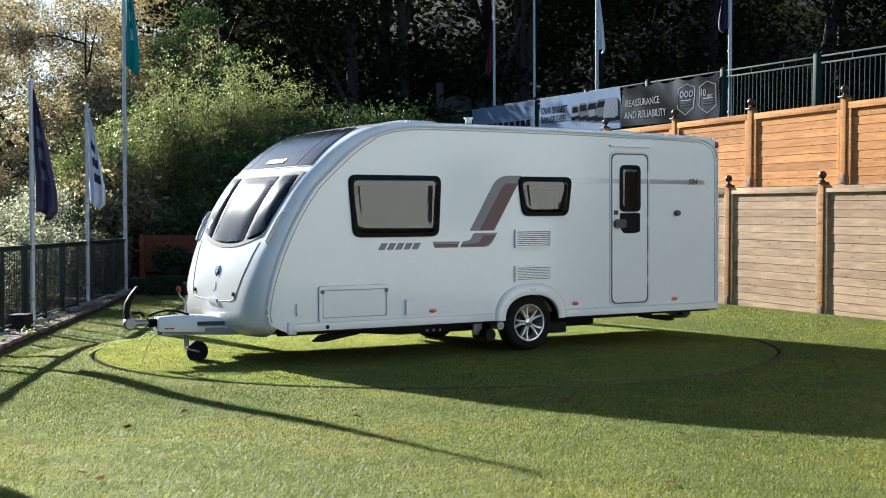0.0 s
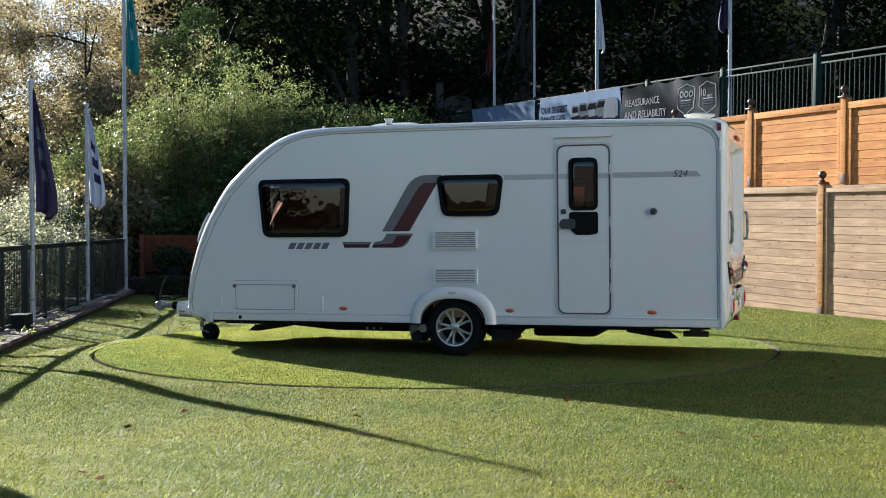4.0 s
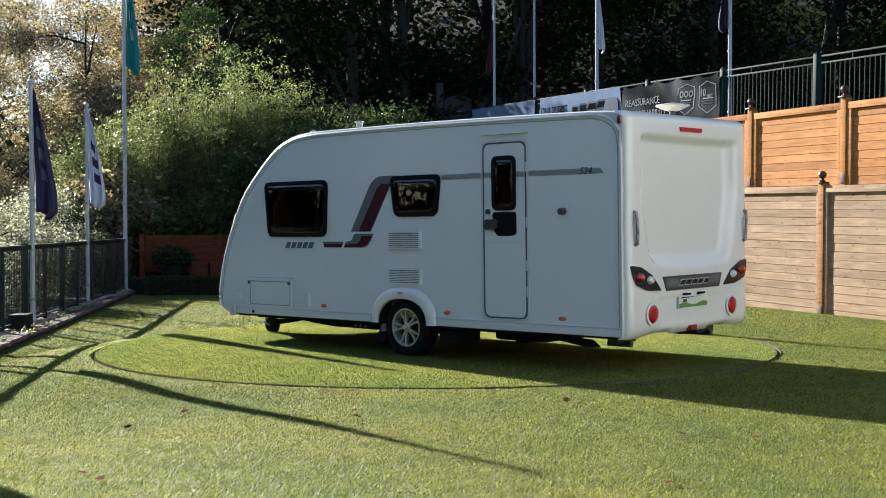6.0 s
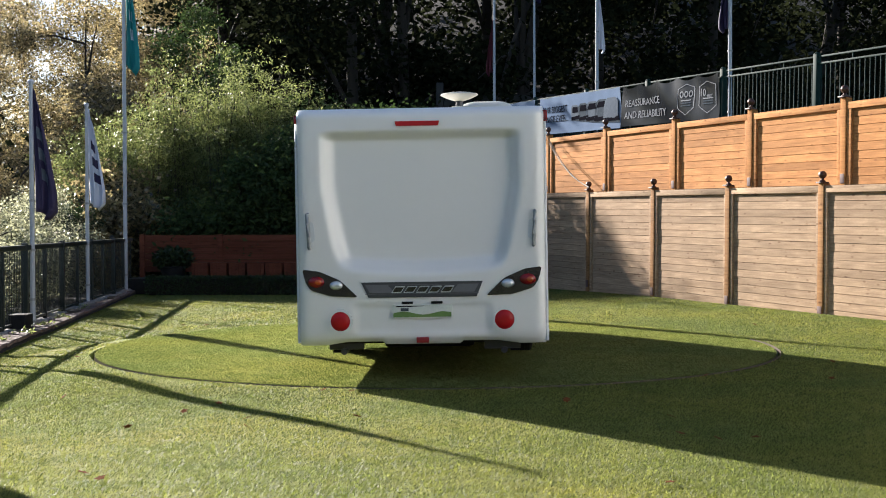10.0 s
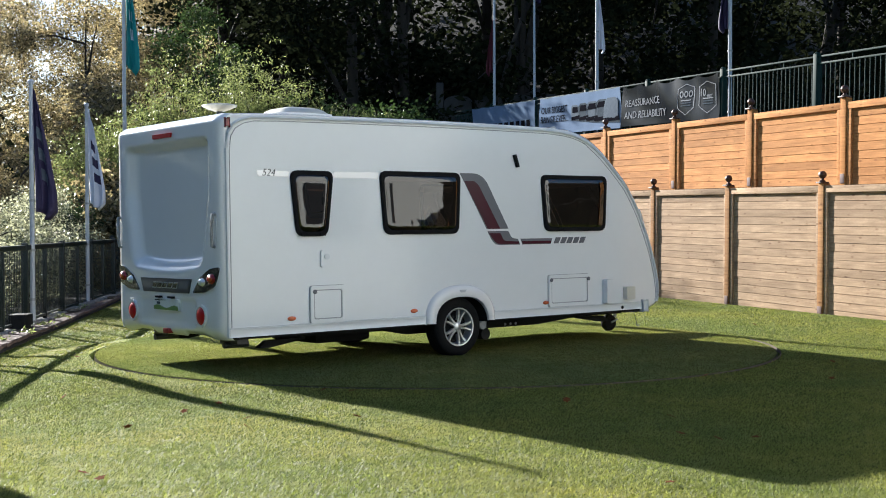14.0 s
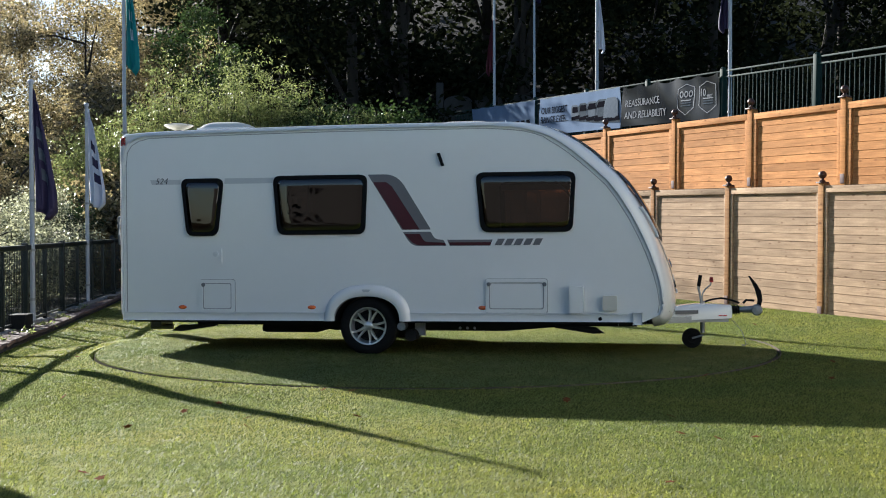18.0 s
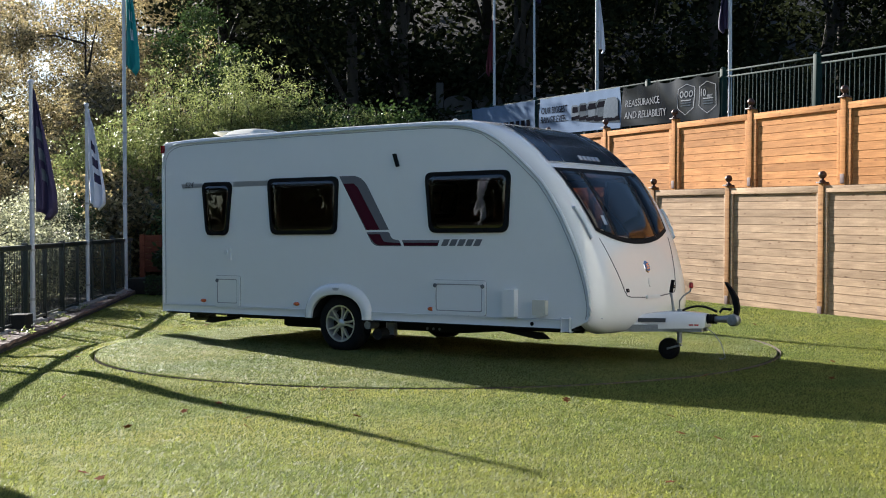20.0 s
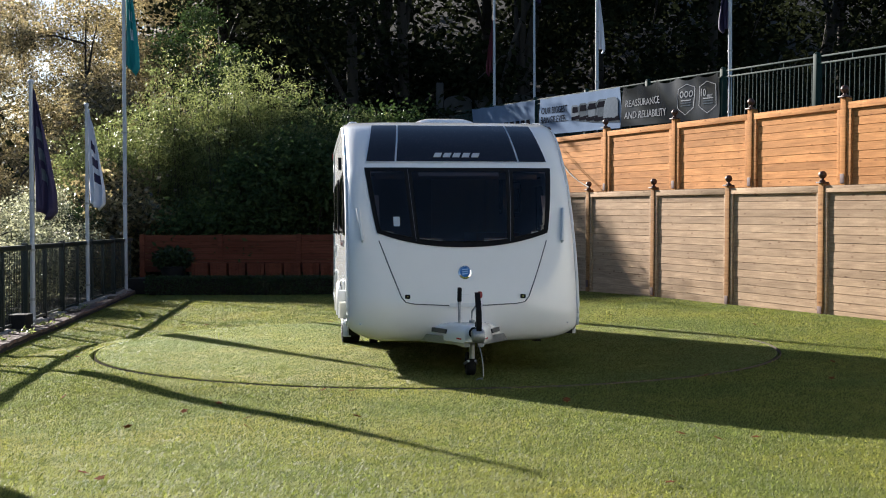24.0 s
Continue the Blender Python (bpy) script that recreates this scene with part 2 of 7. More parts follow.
M_RUBBER = mat("black_rubber", (0.009, 0.009, 0.010), spec=0.08, rough=0.65, vary=0.2, scale=8)
M_TYRE = mat("tyre_rubber", (0.009, 0.009, 0.009), rough=0.8, spec=0.15, vary=0.25, scale=20, bump=0.2)
M_PANE = pane_mat("tinted_pane", (0.26, 0.185, 0.155), 1.85, 0.012, 0.06)
M_SCREEN = pane_mat("front_tinted_pane", (0.34, 0.27, 0.25), 1.50, 0.11)
M_SKYPANE = mat("dark_roof_pane", (0.008, 0.008, 0.013), rough=0.17, spec=0.42, vary=0.1)
M_LINING = mat("cream_lining_board", (0.52, 0.47, 0.39), rough=0.6, vary=0.05, scale=2)
M_SOFA = mat("brown_woven_upholstery", (0.16, 0.10, 0.07), rough=0.9, vary=0.2, scale=12, bump=0.2)
M_CABINET = mat("warm_wood_veneer", (0.30, 0.17, 0.08), rough=0.4, vary=0.15, scale=3, stretch=(1, 1, 0.2))
M_ALLOY = mat("alloy", (0.60, 0.61, 0.61), rough=0.30, metal=0.75, vary=0.05)
M_CHROME = mat("chrome", (0.75, 0.76, 0.78), rough=0.12, metal=1.0, vary=0.03)
M_STEEL = mat("galvanised_steel", (0.30, 0.31, 0.32), rough=0.5, metal=0.7, vary=0.2, scale=15)
M_CHASSIS = mat("dark_chassis", (0.014, 0.014, 0.014), spec=0.2, rough=0.8, vary=0.3, scale=10)
M_GREYDECAL = mat("silver_grey_decal", (0.15, 0.15, 0.165), rough=0.22, vary=0.06)
M_WINE = mat("wine_red_decal", (0.06, 0.008, 0.018), rough=0.22, vary=0.1)
M_PALEBAND = mat("silver_band", (0.50, 0.51, 0.53), rough=0.28, metal=0.75, vary=0.04)
M_DARKGREY = mat("dark_grey_plastic", (0.045, 0.047, 0.052), rough=0.35, vary=0.1)
M_REDLENS = mat("red_lens", (0.42, 0.007, 0.010), rough=0.35, spec=0.25, vary=0.1, scale=40, coat=0.15)
M_ORANGELENS = mat("orange_lens", (0.62, 0.11, 0.015), rough=0.18, vary=0.1, scale=40, coat=0.8)
M_CLEARLENS = mat("clear_lens", (0.7, 0.72, 0.74), rough=0.08, metal=0.4, vary=0.1, scale=40, coat=0.8)
M_CREAM = mat("cream_plastic", (0.62, 0.60, 0.52), rough=0.4, vary=0.06)
M_LAMPBODY = mat("black_lamp_housing", (0.018, 0.018, 0.020), rough=0.22, vary=0.1, coat=0.4)
M_TAILRED = mat("dark_red_tail_lens", (0.22, 0.006, 0.008), rough=0.2, spec=0.4, vary=0.2, scale=40, coat=0.4)
M_TAILORANGE = mat("amber_tail_lens", (0.42, 0.07, 0.01), rough=0.2, vary=0.1, scale=40, coat=0.4)
M_DARKRED = mat("dark_red_plastic", (0.25, 0.01, 0.012), rough=0.4)
M_PLATEGREEN = mat("plate_green", (0.14, 0.24, 0.06), rough=0.4)
M_PLATEWHITE = mat("plate_white", (0.68, 0.70, 0.66), rough=0.35)
M_BLUE = mat("blue_enamel", (0.02, 0.10, 0.30), rough=0.2, coat=0.5)
M_LOWWOOD = wood_mat("weathered_pale_timber", (0.475, 0.342, 0.228), (0.31, 0.212, 0.135), 0.13)
M_UPWOOD = wood_mat("honey_stained_timber", (0.60, 0.300, 0.115), (0.40, 0.175, 0.060), 0.15)
M_POST = wood_mat("brown_timber_post", (0.43, 0.235, 0.098), (0.24, 0.120, 0.050), 0.14)
M_HONEYPOST = wood_mat("honey_timber_post", (0.58, 0.275, 0.088), (0.37, 0.155, 0.046), 0.1)
M_FINIAL = mat("dark_red_brown_turned_wood", (0.07, 0.028, 0.018), rough=0.45, vary=0.2)
M_REDWOOD = wood_mat("red_brown_stained_timber", (0.165, 0.058, 0.034), (0.095, 0.031, 0.019), 0.14)
M_RUST = mat("rusty_shoe", (0.10, 0.045, 0.035), rough=0.7, vary=0.3)
M_EDGE = mat("worn_pale_edge", (0.075, 0.062, 0.046), rough=0.9, spec=0.1, vary=0.4, scale=8)
M_SILVER = mat("silver_plastic", (0.5, 0.51, 0.52), rough=0.35, metal=0.3, vary=0.05)
M_RIM = mat("dark_worn_rim", (0.075, 0.070, 0.052), rough=0.95, spec=0.0, vary=0.4, scale=3)
M_IRON = mat("black_green_railing_paint", (0.013, 0.019, 0.017), rough=0.4, spec=0.4, vary=0.2)
M_GREENIRON = mat("dark_green_railing_paint", (0.009, 0.029, 0.025), rough=0.65, spec=0.12, vary=0.2)
M_POLE = mat("pale_grey_flagpole", (0.42, 0.44, 0.48), rough=0.35, vary=0.08, scale=3)
M_BRICK = mat("brown_brick_paver", (0.135, 0.085, 0.068), rough=0.85, vary=0.2, scale=10, bump=0.5, rand=0.22)
M_SOIL = mat("dark_soil", (0.022, 0.017, 0.012), rough=0.95, vary=0.4, scale=12, bump=0.6)
M_STONE = mat("pale_concrete", (0.24, 0.225, 0.20), rough=0.85, vary=0.2, scale=5, bump=0.3)
M_DARKSTONE = mat("dark_retaining_stone", (0.04, 0.038, 0.035), rough=0.9, vary=0.35, scale=3, bump=0.4)
M_NAVY = mat("navy_flag_cloth", (0.028, 0.019, 0.062), rough=0.75, vary=0.2, scale=5)
M_FLAGWHITE = mat("white_flag_cloth", (0.66, 0.66, 0.74), rough=0.75, vary=0.06, scale=5)
M_TEAL = mat("teal_flag_cloth", (0.01, 0.19, 0.20), rough=0.75, vary=0.15, scale=5)
M_MAROON = mat("maroon_flag_cloth", (0.09, 0.008, 0.02), rough=0.75, vary=0.2, scale=5)
# white banner vinyl, its dim bluish light put into the colour
M_BANNERWHITE = mat("dimmed_blue_white_vinyl", (0.165, 0.215, 0.31), rough=0.9, spec=0.0, vary=0.12, scale=3)
M_BANNERDARK = mat("charcoal_vinyl", (0.013, 0.015, 0.019), rough=0.2, spec=0.1, vary=0.3, scale=2.2)
M_INK = mat("black_print", (0.012, 0.012, 0.016), rough=0.85, spec=0.0)
M_GREYINK = mat("grey_print", (0.075, 0.088, 0.105), rough=0.85, spec=0.0, vary=0.3, scale=12)
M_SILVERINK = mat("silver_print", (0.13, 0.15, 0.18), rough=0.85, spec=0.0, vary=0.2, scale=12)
# white lettering, dimmed in its colour like the vinyl
M_WHITEINK = mat("dimmed_white_print", (0.27, 0.28, 0.305), rough=0.85, spec=0.0)
M_BARK = mat("grey_brown_bark", (0.035, 0.027, 0.02), rough=0.9, vary=0.35, scale=6, bump=0.7, stretch=(1, 1, 0.25))
M_LITTER = mat("dark_leaf_litter", (0.030, 0.024, 0.016), rough=0.95, vary=0.5, scale=3, bump=0.8, bscale=14)
M_BAMBOO = leaf_mat("bamboo_leaf", (0.056, 0.074, 0.024), (0.25, 0.272, 0.11), 0.5, 0.4, 0.25)
# glossy leaves; pale tones also stand in for sun glints, near-black for shade
M_SPARK = leaf_mat("glossy_autumn_glint_leaf", (0.032, 0.030, 0.015), (0.38, 0.31, 0.165), 0.52, 0.24, 1.0)
M_BUSH = leaf_mat("glossy_bush_glint_leaf", (0.016, 0.020, 0.009), (0.44, 0.44, 0.29), 0.5, 0.20, 1.0)
# far darker than real foliage: the woods' shade is put into the colour
M_FOREST = leaf_mat("shade_dark_forest_leaf", (0.009, 0.0115, 0.0065), (0.025, 0.029, 0.014), 0.25, 0.85, 0.0)
M_HEDGE = leaf_mat("dark_hedge_leaf", (0.014, 0.026, 0.010), (0.045, 0.068, 0.024), 0.3, 0.4, 0.3)
# leaf of the dark shrubs that stand in for shaded bamboo
M_DARKFOLIAGE = leaf_mat("dark_foliage_leaf", (0.022, 0.038, 0.014), (0.062, 0.092, 0.032), 0.3, 0.6, 0.12)
M_DEADLEAF = leaf_mat("fallen_leaf", (0.075, 0.026, 0.011), (0.16, 0.058, 0.020), 0.1, 0.9, 0.05)
M_RENDER = mat("pale_render_wall", (0.70, 0.70, 0.68), rough=0.85, vary=0.06, scale=1.5, bump=0.15)
M_BROWNWALL = mat("unseen_dark_brown_wall", (0.024, 0.017, 0.014), rough=0.75, vary=0.35, scale=2, bump=0.2, stretch=(1, 1, 0.2))
M_ROPE = mat("pale_rope", (0.40, 0.37, 0.30), rough=0.9, vary=0.2)


# ---- mesh helpers ----
def finish(bm, name, material, smooth=0.0):
    me = bpy.data.meshes.new(name)
    bmesh.ops.recalc_face_normals(bm, faces=bm.faces)
    bm.to_mesh(me)
    bm.free()
    me.materials.append(material)
    if smooth:
        me.shade_smooth()
        me.set_sharp_from_angle(angle=radians(smooth))
    return me


def part(name, bm, material, parent, label="", smooth=35.0):
    """One mesh object under a thing or a part."""
    ob = new(name, finish(bm, name, material, smooth))
    ob.parent = parent
    return tagged(ob, label)


def thing(name, label, category, at=None, group="", kind=""):
    ob = new(name)
    ob.empty_display_size = 0.2
    if at is not None:
        ob.matrix_basis = at
    return tagged(ob, label, category, group, kind)


def solid(name, bm, material, label, category, at=None, group="", kind="", smooth=35.0):
    """A top-level thing of one mesh."""
    ob = new(name, finish(bm, name, material, smooth))
    if at is not None:
        ob.matrix_basis = at
    return tagged(ob, label, category, group, kind)


def raw(name, verts, faces, material, smooth=False):
    me = bpy.data.meshes.new(name)
    me.from_pydata(verts, [], faces)
    me.materials.append(material)
    if smooth:
        me.shade_smooth()
    return me


def fast_mesh(name, verts, faces, material):
    """A mesh from numpy arrays: n x 3 places and m x k faces."""
    me = bpy.data.meshes.new(name)
    n, (m, k) = len(verts), faces.shape
    me.vertices.add(n)
    me.vertices.foreach_set("co", np.asarray(verts, np.float32).ravel())
    me.loops.add(m * k)
    me.loops.foreach_set("vertex_index", faces.astype(np.int32).ravel())
    me.polygons.add(m)
    me.polygons.foreach_set("loop_start", np.arange(0, m * k, k, dtype=np.int32))
    me.update(calc_edges=True)
    me.materials.append(material)
    return me


def block(bm, x0, x1, y0, y1, z0, z1, bev=0.0, m=None, seg=2):
    g = bmesh.ops.create_cube(bm, size=1.0)
    vs = g["verts"]
    for v in vs:
        v.co = Vector((x0 + (v.co.x + 0.5) * (x1 - x0), y0 + (v.co.y + 0.5) * (y1 - y0), z0 + (v.co.z + 0.5) * (z1 - z0)))
    if bev:
        es = list({e for v in vs for e in v.link_edges})
        r = bmesh.ops.bevel(bm, geom=es, offset=bev, segments=seg, affect="EDGES", profile=0.6)
        vs = list({v for f in r["faces"] for v in f.verts} | {v for v in vs if v.is_valid})
    if m is not None:
        bmesh.ops.transform(bm, matrix=m, verts=vs)
    return bm


def boxed(*a, **k):
    return block(bmesh.new(), *a, **k)


def loft(bm, rings, closed=True, caps=True):
    """Skin a list of rings of places."""
    rows = [[bm.verts.new(p) for p in r] for r in rings]
    n = len(rows[0])
    for a, b in zip(rows, rows[1:]):
        for i in range(n if closed else n - 1):
            j = (i + 1) % n
            bm.faces.new((a[i], a[j], b[j], b[i]))
    if caps and closed:
        bm.faces.new(rows[0][::-1])
        bm.faces.new(rows[-1])
    return bm


def tube(bm, pts, r, n=8, closed=False):
    """A round bar along a line of places; r may change along it."""
    pts = [Vector(p) for p in pts]
    rings = []
    for i, p in enumerate(pts):
        a = pts[i - 1] if (i or closed) else p
        b = pts[(i + 1) % len(pts)] if (i < len(pts) - 1 or closed) else p
        d = (b - a).normalized()
        u = d.cross(Vector((0, 0, 1)))
        if u.length < 0.05:
            u = d.cross(Vector((0, 1, 0)))
        u.normalize()
        w = d.cross(u)
        rr = r[i] if isinstance(r, (list, tuple)) else r
        rings.append([p + (u * math.cos(t) + w * math.sin(t)) * rr for t in (2 * math.pi * k / n for k in range(n))])
    if closed:
        rings.append(rings[0])
    return loft(bm, rings, True, not closed)


def lathe(bm, prof, n=16, m=None):
    """Turn a line of (radius, height) round the z axis."""
    rings = [[(max(r, 1e-4) * math.cos(2 * math.pi * k / n), max(r, 1e-4) * math.sin(2 * math.pi * k / n), z) for k in range(n)] for r, z in prof]
    new_verts = set(bm.verts)
    loft(bm, rings, True, False)
    if m is not None:
        bmesh.ops.transform(bm, matrix=m, verts=[v for v in bm.verts if v not in new_verts])
    return bm


def rounded(pts, r, seg=5):
    """A flat outline with its corners rounded."""
    out = []
    n = len(pts)
    rs = r if isinstance(r, (list, tuple)) else [r] * n
    for i in range(n):
        p, a, b = Vector(pts[i]), Vector(pts[i - 1]), Vector(pts[(i + 1) % n])
        u, w = (a - p), (b - p)
        k = min(rs[i], u.length * 0.45, w.length * 0.45)
        p0, p1 = p + u.normalized() * k, p + w.normalized() * k
        for s in range(seg + 1):
            t = s / seg
            out.append(tuple(p0 * (1 - t) ** 2 + p * 2 * t * (1 - t) + p1 * t * t))
    return out


def prism(bm, outline, lift, d0, d1):
    """A slab: the outline's (a, b) at depths d0 and d1, put in space by lift(a, b, d)."""
    return loft(bm, [[lift(a, b, d0) for a, b in outline], [lift(a, b, d1) for a, b in outline]])


def dome(bm, outline, lift, d0, rise, steps=5, power=4):
    """A pane that swells from its rim."""
    ca, cb = sum(p[0] for p in outline) / len(outline), sum(p[1] for p in outline) / len(outline)
    rings = []
    for s in range(steps):
        k = 1 - s / steps if power < 6 else (1 - 0.5 * (s / steps) ** 2.2)
        rings.append([lift(ca + (a - ca) * k, cb + (b - cb) * k, d0 + rise * (1 - k ** power)) for a, b in outline])
    loft(bm, rings, True, False)
    bm.faces.new([v for v in list(bm.verts)[-len(outline):]])
    return bm


def frame_ring(bm, outer, inner, lift, d0, d1):
    """A flat frame between two outlines with the same number of places."""
    rings = [[lift(a, b, d0) for a, b in outer], [lift(a, b, d1) for a, b in outer], [lift(a, b, d1) for a, b in inner], [lift(a, b, d0) for a, b in inner]]
    return loft(bm, rings + [rings[0]], True, False)


def inset(outline, k):
    """Move an outline k inwards, about its middle."""
    ca, cb = sum(p[0] for p in outline) / len(outline), sum(p[1] for p in outline) / len(outline)
    wa, wb = max(abs(p[0] - ca) for p in outline), max(abs(p[1] - cb) for p in outline)
    return [(ca + (a - ca) * (1 - k / wa), cb + (b - cb) * (1 - k / wb)) for a, b in outline]


def words(text, size, material, parent, m, label="", name="lettering", shear=0.0, align="CENTER"):
    cu = bpy.data.curves.new("lettering", "FONT")
    cu.body, cu.size, cu.extrude, cu.shear, cu.align_x, cu.align_y = text, size, 0.0015, shear, align, "CENTER"
    cu.resolution_u = 3
    tmp = new("lettering_curve", cu)
    me = bpy.data.meshes.new_from_object(tmp.evaluated_get(bpy.context.evaluated_depsgraph_get()))
    bpy.data.objects.remove(tmp)
    bpy.data.curves.remove(cu)
    me.materials.clear()
    me.materials.append(material)
    ob = new(name, me)
    ob.parent = parent
    ob.matrix_basis = m
    return tagged(ob, label)


# ---- the lie of the land ----
CX, CY, RING = -0.079, 14.384, 3.79


def step(a, b, x):
    t = np.clip((x - a) / (b - a), 0, 1)
    return t * t * (3 - 2 * t)


def land(x, y):
    """Height of the ground: level round the turntable, falling gently to the railing and the back."""
    x, y = np.asarray(x, float), np.asarray(y, float)
    r = np.hypot(x - CX, y - CY)
    ph = np.degrees(np.arctan2(y - CY, x - CX)) % 360
    far = step(66, 105, ph) * (1 - step(138, 156, ph))
    low = step(195, 228, ph)
    near = step(138, 156, ph) * (1 - step(232, 268, ph))
    edge = step(138, 156, ph) * (1 - step(190, 222, ph))
    return -far * 0.20 * (1 - np.exp(-np.maximum(0, r - 4.0) / 0.42)) - near * (0.07 + 0.06 * low) * (1 - np.exp(-np.maximum(0, r - 3.84 - 0.2 * low) / (0.12 + 0.7 * low))) - edge * 0.11 * step(4.2, 5.2, r)


# ---- the caravan ----
PROFILE = [(2.47, 0.335), (2.57, 0.355), (2.63, 0.42), (2.655, 0.52), (2.652, 0.65), (2.625, 0.80), (2.583, 0.95), (2.50, 1.18), (2.335, 1.52), (2.13, 1.83),
           (1.975, 1.985), (1.80, 2.14), (1.62, 2.272), (1.44, 2.37), (1.25, 2.43), (1.05, 2.46), (0.6, 2.472), (-1.0, 2.472), (-2.6, 2.452), (-3.1, 2.437), (-3.29, 2.420)]


def smooth_line(pts, n):
    """Catmull-Rom through the places, n steps a span."""
    out = []
    p = [Vector(q) for q in pts]
    p = [p[0] * 2 - p[1]] + p + [p[-1] * 2 - p[-2]]
    for i in range(1, len(p) - 2):
        for s in range(n):
            t = s / n
            out.append(0.5 * ((2 * p[i]) + (p[i + 1] - p[i - 1]) * t + (2 * p[i - 1] - 5 * p[i] + 4 * p[i + 1] - p[i + 2]) * t * t + (3 * p[i] - p[i - 1] - 3 * p[i + 1] + p[i + 2]) * t ** 3))
    out.append(p[-2])
    return out


LINE = smooth_line(PROFILE, 5)
HALF = 1.092


def line_normal(i):
    a, b = LINE[max(0, i - 1)], LINE[min(len(LINE) - 1, i + 1)]
    d = (b - a).normalized()
    return Vector((d.y, -d.x))


def skin(i, y, out=0.0):
    """A place on the moulded shell: step i of the profile, y across."""
    p, n = LINE[i], line_normal(i)
    front = max(0.0, min(1.0, (p.x - 0.8) / 1.0))
    low = max(0.0, min(1.0, (1.25 - p.y) / 0.6))
    w = 0.10 + 0.04 * front + 0.22 * low * front
    e = max(0.0, abs(y) - (HALF - w)) / w
    k = out + 0.055 * front * (1 - (y / HALF) ** 4) - (0.018 + 0.088 * front) * (1 - math.sqrt(max(0.0, 1 - e * e)))
    return Vector((p.x + n.x * k, y, p.y + n.y * k))


FRONT_Z = [(i, LINE[i].y) for i in range(12, len(LINE)) if LINE[i].x > 0.9]


def front(y, z, out=0.0):
    """A place on the front, by its width and height."""
    for (i, _), (j, _) in zip(FRONT_Z, FRONT_Z[1:]):
        za, zb = skin(i, y).z, skin(j, y).z
        if za <= z <= zb:
            return skin(i, y, out).lerp(skin(j, y, out), (z - za) / (zb - za))
    return skin(FRONT_Z[-1][0], y, out)


def rear(y, z, out=0.0):
    """A place on the rear moulding: a wide dished panel with a hooded top and a bulged bumper."""
    ed = max(0.0, abs(y) - (HALF - 0.10)) / 0.10
    x = -3.385 + 0.07 * (1 - math.sqrt(max(0.0, 1 - ed * ed)))
    half = 0.70 + 0.19 * min(1.0, max(0.0, (z - 1.0) / 0.75)) ** 0.6
    s = max(0.0, min(1.0, (half - abs(y)) / 0.13))
    low = 1.0 - 0.05 * math.cos(min(1, abs(y) / 0.75) * 1.5)
    b = max(0.0, min(1.0, (z - low) / 0.14))
    t = max(0.0, min(1.0, (2.232 - z) / 0.09))
    sm = lambda q: q * q * (3 - 2 * q)
    x += 0.105 * sm(s) * sm(b) * sm(t)
    if z < 0.72 and abs(y) < 0.62:
        x += 0.018 * sm(min(1, (0.72 - z) / 0.05)) * sm(min(1, (0.62 - abs(y)) / 0.06)) * sm(max(0.0, min(1, (z - 0.40) / 0.08)))
    if z < 0.5:
        x += 0.06 * ((0.5 - z) / 0.16) ** 3
    if z > 2.345:
        x += 0.08 * ((z - 2.345) / 0.08) ** 2
    return Vector((x - out, y, z))


def grid(bm, f, us, vs):
    rows = [[bm.verts.new(f(u, v)) for u in us] for v in vs]
    for a, b in zip(rows, rows[1:]):
        for i in range(len(us) - 1):
            bm.faces.new((a[i], a[i + 1], b[i + 1], b[i]))
    return bm


def span(a, b, n):
    return [a + (b - a) * i / n for i in range(n + 1)]


YS = [-HALF, -1.088, -1.075, -1.055, -1.03, -1.0, -0.965] + span(-0.92, 0.92, 28) + [0.965, 1.0, 1.03, 1.055, 1.075, 1.088, HALF]


def side_lift(s):
    """Puts (x along, z up, depth out of the wall) on the caravan's side: s is +1 for the door side."""
    return lambda a, b, d: (a, s * (HALF + d), b)


def front_lift(d_add=0.0):
    return lambda a, b, d: tuple(front(a, b, d + d_add))


def rear_lift(a, b, d):
    return tuple(rear(a, b, d))


def side_window(car, s, pts, r=0.09, label=""):
    lift = side_lift(s)
    o = rounded(pts, r, 5)
    i1 = inset(o, 0.045)
    w = part("window", frame_ring(bmesh.new(), o, inset(o, 0.050), lift, -0.045, 0.022), M_RUBBER, car, label)
    bm = frame_ring(bmesh.new(), inset(o, 0.010), inset(o, 0.038), lift, 0.022, 0.028)
    part("frame", bm, M_RUBBER, w)
    part("pane", dome(bmesh.new(), i1, lift, 0.023, 0.012, 9, 14), M_PANE, w, "dark brown tinted acrylic pane", smooth=60)
    for k in (0.28, 0.72):
        xx = min(p[0] for p in pts) * (1 - k) + max(p[0] for p in pts) * k
        zb = min(p[1] for p in pts)
        part("catch", block(bmesh.new(), xx - 0.03, xx + 0.03, s * (HALF + 0.02), s * (HALF + 0.032), zb + 0.008, zb + 0.03, 0.004), M_RUBBER, w)


